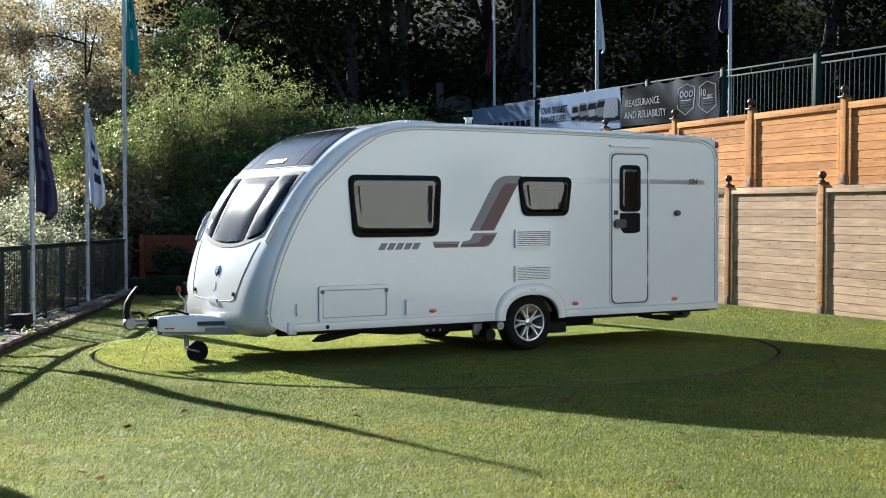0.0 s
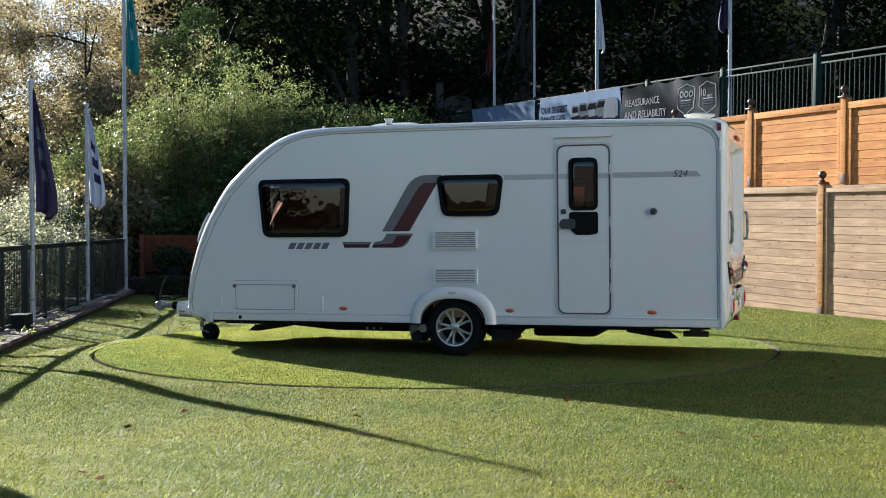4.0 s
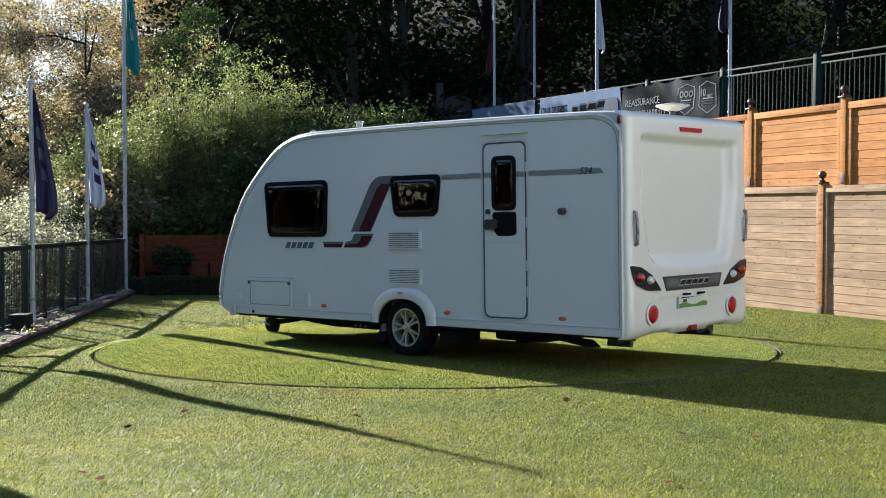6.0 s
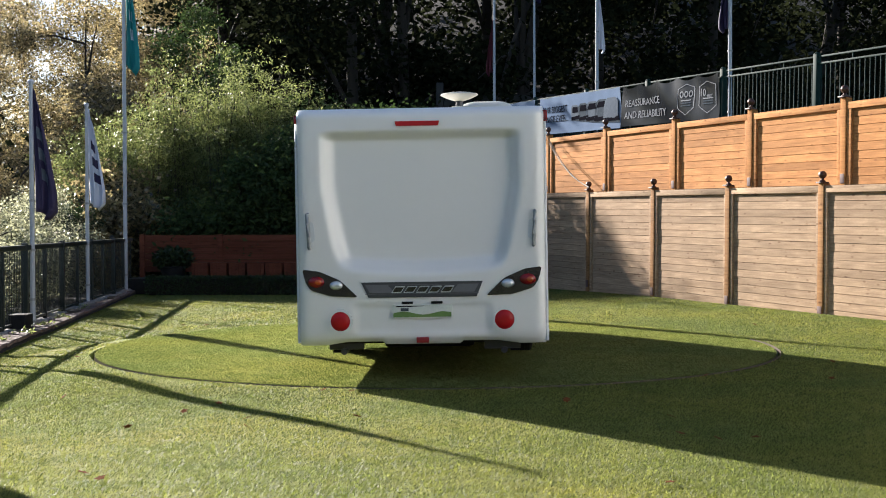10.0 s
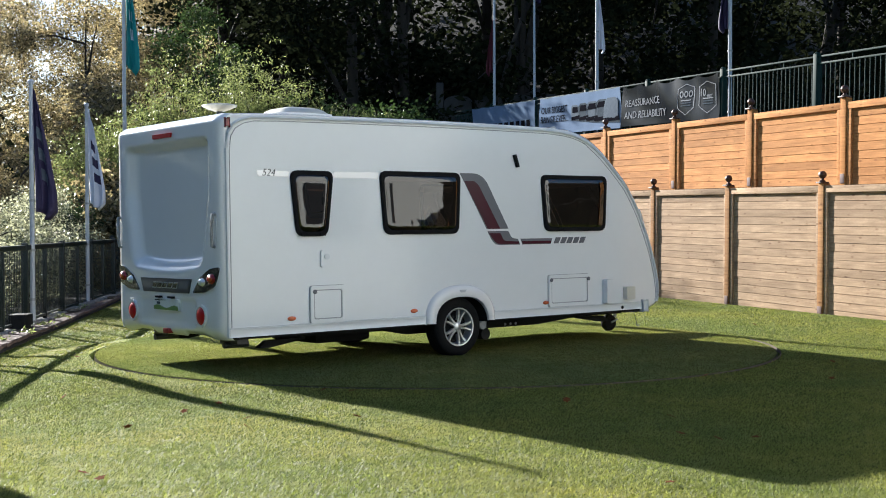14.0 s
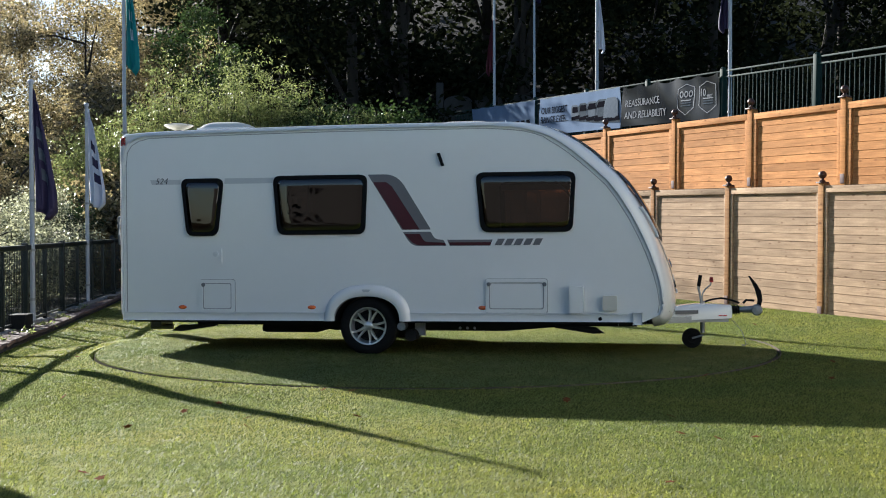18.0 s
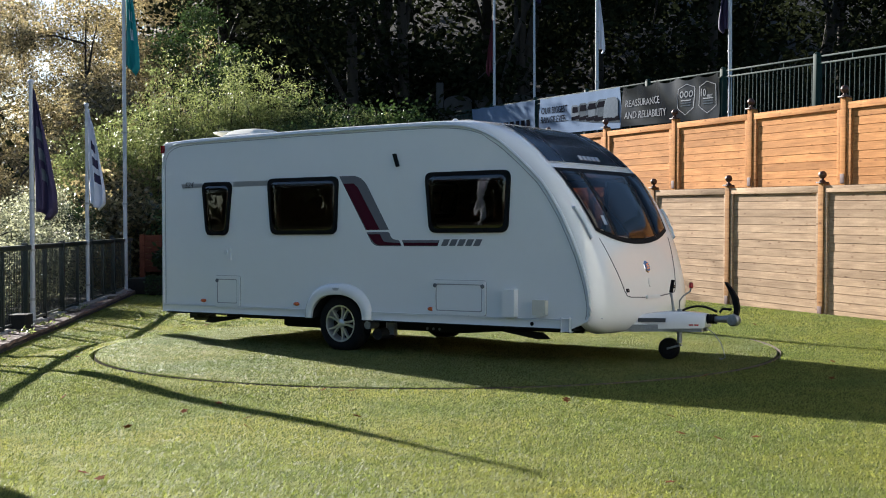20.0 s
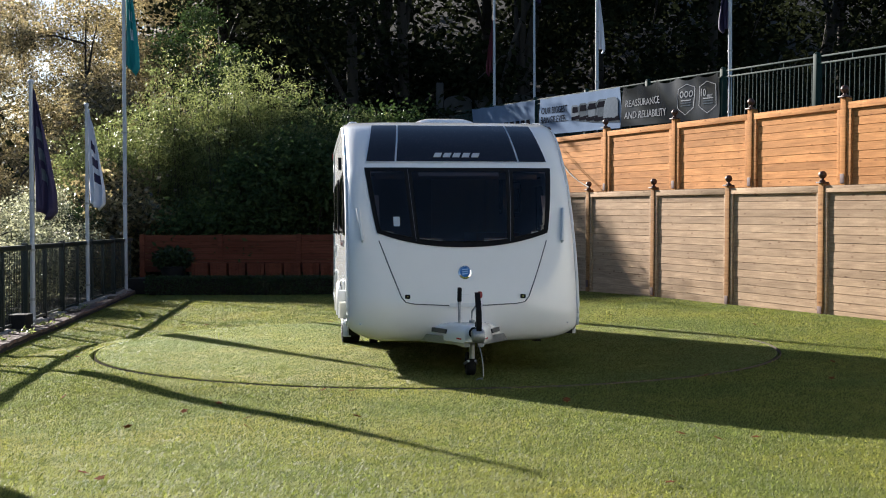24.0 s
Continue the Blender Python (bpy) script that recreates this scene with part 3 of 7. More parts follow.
def side_hatch(car, s, x0, x1, z0, z1, lock=True, label=""):
    lift = side_lift(s)
    o = rounded([(x0, z0), (x1, z0), (x1, z1), (x0, z1)], 0.03)
    h = part("service_hatch", prism(bmesh.new(), o, lift, -0.004, 0.016), M_WHITE, car, label)
    part("hatch_frame", frame_ring(bmesh.new(), inset(o, -0.006), inset(o, 0.03), lift, 0.0, 0.024), M_WHITE, h)
    part("seam", frame_ring(bmesh.new(), inset(o, 0.032), inset(o, 0.041), lift, 0.010, 0.0185), M_SOFTSEAM, h)
    part("seam", frame_ring(bmesh.new(), inset(o, -0.010), inset(o, -0.006), lift, 0.0, 0.004), M_SOFTSEAM, h)
    if lock:
        for q in ((0.045, 0.965) if (x1 - x0) > 0.5 else (0.1,)):
            xx = x0 + (x1 - x0) * q
            part("hatch_lock", lathe(bmesh.new(), [(0.0, 0), (0.022, 0.002), (0.022, 0.01), (0.0, 0.012)], 12,
                                     Matrix.Translation((xx, s * (HALF + 0.022), z1 - 0.05)) @ pose(0, 0, 0, -90 * s)), M_GREYDECAL, h)


WINDOWS = {-1: [[(-2.575, 1.283), (-2.22, 1.283), (-2.145, 1.914), (-2.641, 1.914)], [(-1.538, 1.289), (-0.567, 1.289), (-0.535, 1.930), (-1.588, 1.930)], [(0.688, 1.300), (1.651, 1.300), (1.688, 1.932), (0.633, 1.932)]],
           1: [[(0.632, 1.280), (1.633, 1.280), (1.689, 1.914), (0.600, 1.914)], [(-1.055, 1.489), (-0.44, 1.489), (-0.38, 1.921), (-1.113, 1.921)]]}
DOOR_PANE = [(-2.099, 1.535), (-1.80, 1.535), (-1.80, 2.07), (-2.099, 2.07)]


def sheet_with_holes(outline, holes, lift, d):
    """A flat wall face with openings cut through it."""
    bm = bmesh.new()
    edges = []
    for loop in [outline] + holes:
        vs = [bm.verts.new(lift(a, b, d)) for a, b in loop]
        edges += [bm.edges.new((vs[i - 1], vs[i])) for i in range(len(vs))]
    bmesh.ops.triangle_fill(bm, edges=edges, use_beauty=True)
    return bm


def oval_lamp(car, s, x, z, a=0.048, b=0.022):
    lift = side_lift(s)
    o = [(x + a * math.cos(t), z + b * math.sin(t)) for t in (2 * math.pi * k / 16 for k in range(16))]
    part("side_marker", dome(bmesh.new(), o, lift, 0.002, 0.022, 4), M_ORANGELENS, car, "small orange side marker lens", smooth=60)


def ribbon(car, name, outline, lift, material, depth=0.0035, label=""):
    return part(name, prism(bmesh.new(), outline, lift, 0.0005, depth), material, car, label)


def wheel(car, s):
    hub = new("wheel")
    hub.parent = car
    hub.matrix_basis = pose(-0.55, s * 0.968, 0.312 + s * 0.0076, -90 * s)
    # tyre, turned round the axle
    R0, R1, w = 0.312, 0.200, 0.10
    prof = [(R1, -w), (R1 + 0.03, -w * 1.04), (R0 - 0.05, -w * 1.08), (R0 - 0.015, -w * 0.92), (R0, -w * 0.7)]
    for k in range(-2, 3):
        prof += [(R0, k * 0.028 - 0.010), (R0 - 0.006, k * 0.028 - 0.008), (R0 - 0.006, k * 0.028 - 0.003), (R0, k * 0.028 - 0.001)]
    prof += [(R0, w * 0.7), (R0 - 0.015, w * 0.92), (R0 - 0.05, w * 1.08), (R1 + 0.03, w * 1.04), (R1 + 0.004, w), (R1, w * 0.5)]
    part("tyre", lathe(bmesh.new(), prof, 48), M_TYRE, hub, "black rubber tyre")
    part("rim", lathe(bmesh.new(), [(R1 + 0.006, 0.095), (R1 + 0.002, 0.102), (R1 - 0.012, 0.100), (R1 - 0.02, 0.075), (R1 - 0.03, 0.03), (R1 - 0.032, 0.0), (R1 + 0.006, 0.0)], 40), M_ALLOY, hub, "silver alloy rim")
    part("drum", lathe(bmesh.new(), [(0.0, 0.03), (0.12, 0.03), (0.13, 0.01), (0.19, 0.005), (0.19, -0.02), (0.0, -0.02)], 24), M_CHASSIS, hub)
    part("hub_cap", lathe(bmesh.new(), [(0.048, 0.03), (0.048, 0.084), (0.040, 0.090), (0.0, 0.093)], 20), M_ALLOY, hub)
    for k in range(5):
        for q in (-1, 1):
            sp = bmesh.new()
            a = 2 * math.pi * k / 5
            pts = []
            for rr, da in ((0.045, 0.24), (0.095, 0.19), (0.145, 0.22), (0.19, 0.28)):
                pts.append((rr, q * da * (0.9 if rr > 0.06 else 1.0)))
            rings = []
            for rr, da in pts:
                c = Vector((rr * math.cos(a + da), rr * math.sin(a + da), 0))
                t = Vector((-math.sin(a + da), math.cos(a + da), 0))
                wd = 0.0165 - 0.035 * max(0.0, rr - 0.05)
                zt = 0.083 if rr < 0.16 else 0.09
                rings.append([c - t * wd + Vector((0, 0, zt - 0.03)), c - t * wd * 0.7 + Vector((0, 0, zt)), c + t * wd * 0.7 + Vector((0, 0, zt)), c + t * wd + Vector((0, 0, zt - 0.03))])
            part("spoke", loft(sp, rings), M_ALLOY, hub)
        b = 2 * math.pi * (k + 0.5) / 5
        part("wheel_bolt", lathe(bmesh.new(), [(0.013, 0.05), (0.013, 0.084), (0.010, 0.089), (0.0, 0.089)], 6, Matrix.Translation((0.066 * math.cos(b), 0.066 * math.sin(b), 0))), M_CHASSIS, hub)


def wheel_arch(car, s):
    """A proud white moulding over the wheel, with a dark well behind."""
    bm = bmesh.new()
    rings = []
    n = 22
    for k in range(n + 1):
        t = math.pi * k / n
        c, q = math.cos(t), math.sin(t)
        flat = lambda a, b: (math.copysign(abs(c) ** 0.85, c) * a, abs(q) ** 0.85 * b)
        ox, oz = flat(0.475, 0.390)
        ix, iz = flat(0.355, 0.262)
        ring = []
        for f, d in ((0.0, 0.0), (0.06, 0.028), (0.35, 0.05), (0.75, 0.055), (0.96, 0.045), (1.0, 0.02), (1.0, -0.05)):
            ring.append((-0.55 + ox + (ix - ox) * f, s * (HALF + d), 0.36 + oz + (iz - oz) * f))
        rings.append(ring)
    arch = part("wheel_arch", loft(bm, rings, False, False), M_GRP, car, "white moulded wheel arch", smooth=50)
    bm = bmesh.new()
    rings = []
    for k in range(n + 1):
        t = math.pi * k / n
        rings.append([(-0.55 + 0.352 * math.cos(t), s * yy, 0.36 + 0.27 * math.sin(t)) for yy in (HALF + 0.03, HALF - 0.30)])
    loft(bm, rings, False, False)
    part("wheel_well", bm, M_CHASSIS, arch)
    o = rounded([(-0.60, 0.700), (-0.50, 0.700), (-0.52, 0.672), (-0.58, 0.672)], 0.006, 2)
    part("emblem", prism(bmesh.new(), o, side_lift(s), 0.03, 0.056), M_PALEBAND, arch)


def bars_word(car, lift, x0, z0, w, h, n, material, name, slant=0.25, d=0.006):
    """A maker's mark as plain slanted bars."""
    mark = None
    for k in range(n):
        a = x0 + w * k / n
        b = a + w / n * 0.74
        o = [(a, z0), (b, z0), (b + slant * h, z0 + h), (a + slant * h, z0 + h)]
        bm = prism(bmesh.new(), o, lift, 0.0005, d)
        if mark is None:
            mark = part(name, bm, material, car, "slanted metallic maker's mark")
        else:
            part("bar", bm, material, mark)



def build_caravan():
    car = thing("caravan", "white touring caravan with tinted windows on a turntable", "caravan", pose(CX, CY, 0.0))
    n = len(LINE)
    iroof = next(i for i in range(n) if LINE[i].x < 1.0)
    # shell
    bm = grid(bmesh.new(), lambda y, i: skin(i, y), YS, range(0, iroof + 1))
    def behind_screen(c):
        z0 = 1.175 + 0.135 * (abs(c.y) / 0.86) ** 2.2
        v = (c.z - z0) / (1.945 - z0)
        return 0.07 < v < 0.92 and abs(c.y) < 0.93 * (0.815 + 0.105 * max(v, 0.0) ** 0.8)
    bmesh.ops.delete(bm, geom=[f for f in bm.faces if f.calc_center_median().x > 1.5 and behind_screen(f.calc_center_median())], context="FACES")
    part("front_moulding", bm, M_GRP, car, "glossy white moulded front", smooth=50)
    part("roof", grid(bmesh.new(), lambda y, i: skin(i, y), YS, range(iroof, n)), M_GRP, car, "white roof skin", smooth=50)
    zs = [0.338, 0.345, 0.36, 0.375, 0.39] + span(0.40, 0.74, 14) + span(0.76, 1.2, 20) + span(1.25, 2.12, 12) + span(2.14, 2.26, 10) + span(2.28, 2.425, 12)
    ys = [-HALF, -1.091, -1.086, -1.077, -1.063, -1.045, -1.02] + span(-0.985, 0.985, 66) + [1.02, 1.045, 1.063, 1.077, 1.086, 1.091, HALF]
    def rear_skin(y, z):
        v = rear(y, z)
        if z < 0.42:   # the bumper's lower edge rises in the middle
            q = max(0.0, 1 - abs(y) / 0.38)
            arch = 0.0 if abs(y) > 0.86 else 0.028 * min(1.0, (0.86 - abs(y)) / 0.2)
            if abs(y) < 0.34:
                arch = 0.004
            v.z += arch * (0.42 - z) / 0.082
        return v
    part("rear_moulding", grid(bmesh.new(), rear_skin, ys, zs), M_GRP, car, "white dished rear moulding", smooth=50)
    # sides
    def inner(i, p):
        k = -0.045 - 0.042 * max(0.0, min(1.0, (p.x - 0.8) / 1.0))
        return (p.x + line_normal(i).x * k, p.y + line_normal(i).y * k)
    outline = [inner(i, p) for i, p in enumerate(LINE) if i > 6][::3]
    outline = [(2.37, 0.36)] + [q for q in outline if q[0] > -2.9] + [(-3.05, 2.395), (-3.16, 2.37), (-3.25, 2.32), (-3.30, 2.24), (-3.315, 2.1), (-3.315, 0.36)]
    rim = list(outline)
    outline = [q for q in outline if q[0] > -2.95] + [(-3.05, 2.400), (-3.27, 2.388), (-3.30, 2.375), (-3.315, 2.34), (-3.315, 0.36)]
    outline += [(-0.55 + 0.37 * math.cos(t), 0.36 + 0.29 * math.sin(t)) for t in span(math.pi, 0, 16)]
    for s in (1, -1):
        lift = side_lift(s)
        holes = [inset(rounded(w, 0.09, 5), 0.04) for w in WINDOWS[s]]
        if s > 0:
            holes.append(inset(rounded(DOOR_PANE, 0.07), 0.02))
        wall = part("side_wall", sheet_with_holes(outline, holes, lift, 0.0), M_WHITE, car, "flat white aluminium side wall", smooth=0)
        part("side_lining", sheet_with_holes(outline, holes, lift, -0.04), M_LINING, wall, "cream inner lining board", smooth=0)
        band = [i for i in range(7, n)]
        part("edge_band", grid(bmesh.new(), lambda u, i: skin(i, s * HALF).lerp(Vector((inner(i, LINE[i])[0], s * HALF, inner(i, LINE[i])[1])), u), [0.0, 1.15], band), M_GRP, car, smooth=50)
        top = [lift(a, b, 0.004) for a, b in rim]
        part("edge_trim", tube(bmesh.new(), top[1:], 0.017, 6), M_TRIM, car, "pale grey awning rail")
        part("inner_trim", tube(bmesh.new(), [lift(a + (0.035 if a < -3 else -0.035 * (b < 2.3)), b - 0.032 * (b > 0.6), 0.0) for a, b in rim[2:]], 0.005, 5), M_SOFTSEAM, car)
        for x0, x1 in ((-3.31, -1.02), (-0.08, 2.34)):
            sk = part("skirt", block(bmesh.new(), x0, x1, s * (HALF - 0.03), s * (HALF + 0.014), 0.362, 0.44, 0.008), M_WHITE, car, "white lower side rail")
            part("skirt_bead", block(bmesh.new(), x0, x1, s * (HALF - 0.02), s * (HALF + 0.022), 0.436, 0.452, 0.004), M_TRIM, sk)
        part("corner_cap", block(bmesh.new(), 2.27, 2.36, s * (HALF - 0.02), s * (HALF + 0.03), 0.335, 0.46, 0.012), M_TRIM, car)
        wheel_arch(car, s)
        wheel(car, s)
        for x in (-2.635, -1.165, 0.70):
            oval_lamp(car, s, x, 0.505)
        part("corner_lamp", block(bmesh.new(), -3.325, -3.285, s * (HALF - 0.01), s * (HALF + 0.022), 2.30, 2.375, 0.01), M_TAILRED, car, "red corner marker lamp")
        part("jacking_point", lathe(bmesh.new(), [(0.0, 0.0), (0.02, 0.0), (0.02, 0.012), (0.0, 0.012)], 12, Matrix.Translation((1.93, s * (HALF + 0.008), 0.395)) @ pose(0, 0, 0, -90 * s)), M_RUBBER, car)
    floor = part("floor_pan", boxed(-3.1, 2.42, -0.82, 0.82, 0.33, 0.42, 0.005), M_CHASSIS, car, "dark underside")

    for s in (1, -1):
        for x0, x1 in ((-3.2, -0.95), (-0.15, 2.40)):
            part("floor_edge", block(bmesh.new(), x0, x1, s * 0.80, s * 1.08, 0.34, 0.40), M_CHASSIS, car)
    # right side: three windows and the service points
    for w, lb in zip(WINDOWS[-1], ("small tapered side window", "wide side window", "wide side window")):
        side_window(car, -1, w, label=lb)
    side_hatch(car, -1, -2.424, -2.035, 0.452, 0.80)
    side_hatch(car, -1, 0.739, 1.378, 0.460, 0.804)
    L = side_lift(-1)
    inl = part("water_inlet", prism(bmesh.new(), rounded([(-2.304, 0.984), (-2.174, 0.984), (-2.174, 1.145), (-2.304, 1.145)], 0.02), L, 0, 0.02), M_WHITE, car)
    part("inlet_cap", lathe(bmesh.new(), [(0.0, 0), (0.03, 0), (0.03, 0.012), (0.0, 0.014)], 14, Matrix.Translation((-2.24, -HALF - 0.018, 1.085)) @ pose(0, 0, 0, 90)), M_TRIM, inl)
    part("battery_box", prism(bmesh.new(), rounded([(1.614, 0.457), (1.759, 0.457), (1.759, 0.735), (1.614, 0.735)], 0.015), L, 0, 0.075), M_WHITE, car)
    part("socket_box", prism(bmesh.new(), rounded([(1.960, 0.484), (2.105, 0.484), (2.105, 0.636), (1.960, 0.636)], 0.015), L, 0, 0.065), M_CREAM, car)
    part("fixed_light", prism(bmesh.new(), [(0.224, 2.14), (0.254, 2.146), (0.30, 2.01), (0.27, 2.004)], L, 0, 0.035), M_RUBBER, car, "black awning light")
    # left side: two windows, door, vents
    for w, lb in zip(WINDOWS[1], ("wide side window", "small side window")):
        side_window(car, 1, w, label=lb)
    side_hatch(car, 1, 1.231, 2.016, 0.448, 0.793)
    L = side_lift(1)
    part("socket_box", prism(bmesh.new(), rounded([(0.928, 0.481), (1.035, 0.481), (1.035, 0.63), (0.928, 0.63)], 0.012), L, 0, 0.035), M_WHITE, car)
    part("inlet_box", prism(bmesh.new(), rounded([(2.151, 0.523), (2.267, 0.523), (2.267, 0.636), (2.151, 0.636)], 0.012), L, 0, 0.03), M_WHITE, car)
    for z0, z1 in ((1.146, 1.341), (0.776, 0.948)):
        v = part("fridge_vent", prism(bmesh.new(), rounded([(-0.82, z0), (-0.336, z0), (-0.336, z1), (-0.82, z1)], 0.01), L, 0, 0.008), M_TRIM, car, "white slatted fridge vent")
        part("vent_frame", frame_ring(bmesh.new(), rounded([(-0.822, z0), (-0.334, z0), (-0.334, z1), (-0.822, z1)], 0.01), rounded([(-0.80, z0 + 0.02), (-0.356, z0 + 0.02), (-0.356, z1 - 0.02), (-0.80, z1 - 0.02)], 0.01), L, 0, 0.03), M_WHITE, v)
        part("vent_gap", block(bmesh.new(), -0.80, -0.356, HALF + 0.006, HALF + 0.0095, z0 + 0.02, z1 - 0.02), M_GREYDECAL, v)
        m = 7
        for k in range(m):
            zz = z0 + 0.025 + (z1 - z0 - 0.05) * (k + 0.5) / m
            part("slat", block(bmesh.new(), -0.80, -0.356, HALF + 0.009, HALF + 0.024, zz - 0.0065, zz + 0.0045), M_WHITE, v)
    # door
    o = rounded([(-2.212, 0.489), (-1.688, 0.489), (-1.688, 2.191), (-2.212, 2.191)], 0.08)
    door = part("door", sheet_with_holes(o, [inset(rounded(DOOR_PANE, 0.07), 0.02)], L, 0.008), M_WHITE, car, "white entrance door with a tinted window")
    part("door_seal", frame_ring(bmesh.new(), inset(o, -0.012), inset(o, 0.003), L, 0.0, 0.011), M_SEAM, door)
    part("door_frame", frame_ring(bmesh.new(), inset(o, -0.035), inset(o, -0.016), L, 0.0, 0.010), M_TRIM, door)
    dw = rounded(DOOR_PANE, 0.07)
    part("window_frame", frame_ring(bmesh.new(), dw, inset(dw, 0.035), L, -0.045, 0.026), M_RUBBER, door)
    part("pane", dome(bmesh.new(), inset(dw, 0.03), L, 0.012, 0.012, 9, 14), M_PANE, door, "dark tinted door window", smooth=60)
    hp = rounded([(-2.099, 1.30), (-2.02, 1.285), (-1.86, 1.285), (-1.80, 1.36), (-1.80, 1.52), (-2.099, 1.52)], 0.03)
    part("handle_panel", prism(bmesh.new(), hp, L, 0.006, 0.014), M_RUBBER, door)
    part("door_handle", prism(bmesh.new(), rounded([(-1.87, 1.35), (-1.72, 1.35), (-1.70, 1.40), (-1.73, 1.45), (-1.87, 1.45)], 0.035), L, 0.012, 0.05), M_DARKGREY, door, "grey paddle door handle")
    part("door_lock", prism(bmesh.new(), rounded([(-1.77, 1.50), (-1.715, 1.50), (-1.715, 1.55), (-1.77, 1.55)], 0.015), L, 0.006, 0.022), M_DARKGREY, door)
    for zz in (0.75, 1.0, 1.42, 1.95):
        part("hinge", block(bmesh.new(), -2.235, -2.215, HALF + 0.004, HALF + 0.014, zz - 0.05, zz + 0.05, 0.004), M_TRIM, door)
    part("waist_seam", block(bmesh.new(), -2.20, -1.70, HALF + 0.008, HALF + 0.0095, 1.217, 1.223), M_TRIM, door)
    part("rain_gutter", prism(bmesh.new(), rounded([(-2.25, 2.278), (-1.65, 2.278), (-1.65, 2.300), (-2.25, 2.300)], 0.01), L, 0, 0.035), M_WHITE, car, "white rain gutter over the door")
    part("awning_socket", lathe(bmesh.new(), [(0.035, 0.0), (0.035, 0.03), (0.03, 0.055), (0.015, 0.06), (0.0, 0.06)], 14, Matrix.Translation((-2.66, HALF, 1.517)) @ pose(0, 0, 0, -90)), M_DARKGREY, car, "dark round outlet")

    # stripes of both sides, mirrored about the car's length
    for s in (-1, 1):
        L = side_lift(s)
        if s < 0:
            band = [[(-2.145 + 0.004, 1.852), (-1.592, 1.852), (-1.590, 1.912), (-2.145 + 0.008, 1.912)], [(-2.98, 1.852), (-2.645, 1.852), (-2.645, 1.905), (-3.0, 1.905)]]
        else:
            band = [[(-1.675, 1.858), (-1.116, 1.858), (-1.116, 1.912), (-1.675, 1.912)], [(-3.13, 1.858), (-2.225, 1.858), (-2.225, 1.912), (-3.09, 1.912)]]
        for b in band:
            ribbon(car, "pale_band", b, L, M_PALEBAND, 0.0025, "pale grey side band")
        if s > 0:
            ribbon(car, "pale_band", [(-2.205, 1.858), (-2.105, 1.858), (-2.105, 1.912), (-2.205, 1.912)], L, M_PALEBAND, 0.0105)
            ribbon(car, "pale_band", [(-1.795, 1.858), (-1.695, 1.858), (-1.695, 1.912), (-1.795, 1.912)], L, M_PALEBAND, 0.0105)
        o, e = (0.0, 0.0) if s < 0 else (0.09, -0.11)
        grey = rounded([(-0.532 + o, 1.928), (-0.21 + o, 1.928), (0.150 + o, 1.335), (-0.165 + o, 1.335)], [0.01, 0.16, 0.01, 0.01], 6)
        ribbon(car, "grey_stripe", grey, L, M_GREYDECAL, 0.003, "silver grey swept decal")
        wine = [(-0.475 + o, 1.845), (-0.33 + o, 1.845), (-0.27 + o, 1.80), (0.03 + o, 1.335), (-0.15 + o, 1.335)]
        ribbon(car, "wine_stripe", wine, L, M_WINE, 0.0045, "wine red swept decal")
        o = 0.0 if s < 0 else 0.04
        foot = rounded([(-0.155 + o, 1.312), (0.150 + o, 1.312), (0.19 + o, 1.235), (0.285 + o, 1.225), (0.32 + o, 1.160), (-0.06 + o, 1.160)], [0.01, 0.02, 0.05, 0.01, 0.01, 0.12], 4)
        ribbon(car, "grey_stripe", foot, L, M_GREYDECAL, 0.003)
        ribbon(car, "wine_stripe", rounded([(-0.135 + o, 1.290), (0.03 + o, 1.290), (0.08 + o, 1.205), (0.30 + o, 1.195), (0.312 + o, 1.168), (-0.03 + o, 1.168)], [0.01, 0.01, 0.04, 0.005, 0.005, 0.08], 4), L, M_WINE, 0.0045)
        ribbon(car, "grey_stripe", [(0.325 + o, 1.225), (0.81 + e, 1.225), (0.785 + e, 1.160), (0.352 + o, 1.160)], L, M_GREYDECAL, 0.003)
        ribbon(car, "wine_stripe", [(0.345 + o, 1.198), (0.795 + e, 1.198), (0.785 + e, 1.166), (0.357 + o, 1.166)], L, M_WINE, 0.0045)
        if s < 0:
            bars_word(car, L, 0.83, 1.165, 0.50, 0.068, 5, M_GREYDECAL, "model_mark", 0.55)
            words("524", 0.095, M_DARKGREY, car, pose(-2.87, -HALF - 0.003, 1.885, 90, 0, 0), "", "lettering", 0.25)
        else:
            bars_word(car, lambda a, b, d: side_lift(1)(2.33 - a, b, d), 0.985, 1.150, 0.49, 0.068, 5, M_GREYDECAL, "model_mark", 0.55)
            words("524", 0.095, M_DARKGREY, car, pose(-2.92, HALF + 0.005, 1.885, 90, 0, 180), "", "lettering", 0.25)

    # front: windscreen, skylight, locker lid
    def screen_map(u, v, out):
        z0, z1 = 1.175 + 0.135 * abs(u) ** 2.2, 1.945
        return front(u * (0.815 + 0.105 * v ** 0.8), z0 + (z1 - z0) * v, out)
    us = span(-1, 1, 28)
    lites = ((-0.945, -0.585), (-0.505, 0.505), (0.585, 0.945))
    ucuts = sorted(set([-1.0, 1.0] + [q for a, b in lites for q in span(a, b, 8)] + [-0.97, -0.56, -0.53, 0.53, 0.56, 0.97]))
    bm = grid(bmesh.new(), lambda u, v: Vector((u, v, 0)), ucuts, [0.0, 0.035] + span(0.07, 0.94, 14) + [0.97, 1.0])
    gone = [f for f in bm.faces if 0.07 < f.calc_center_median().y < 0.94 and any(a < f.calc_center_median().x < b for a, b in lites)]
    bmesh.ops.delete(bm, geom=gone, context="FACES")
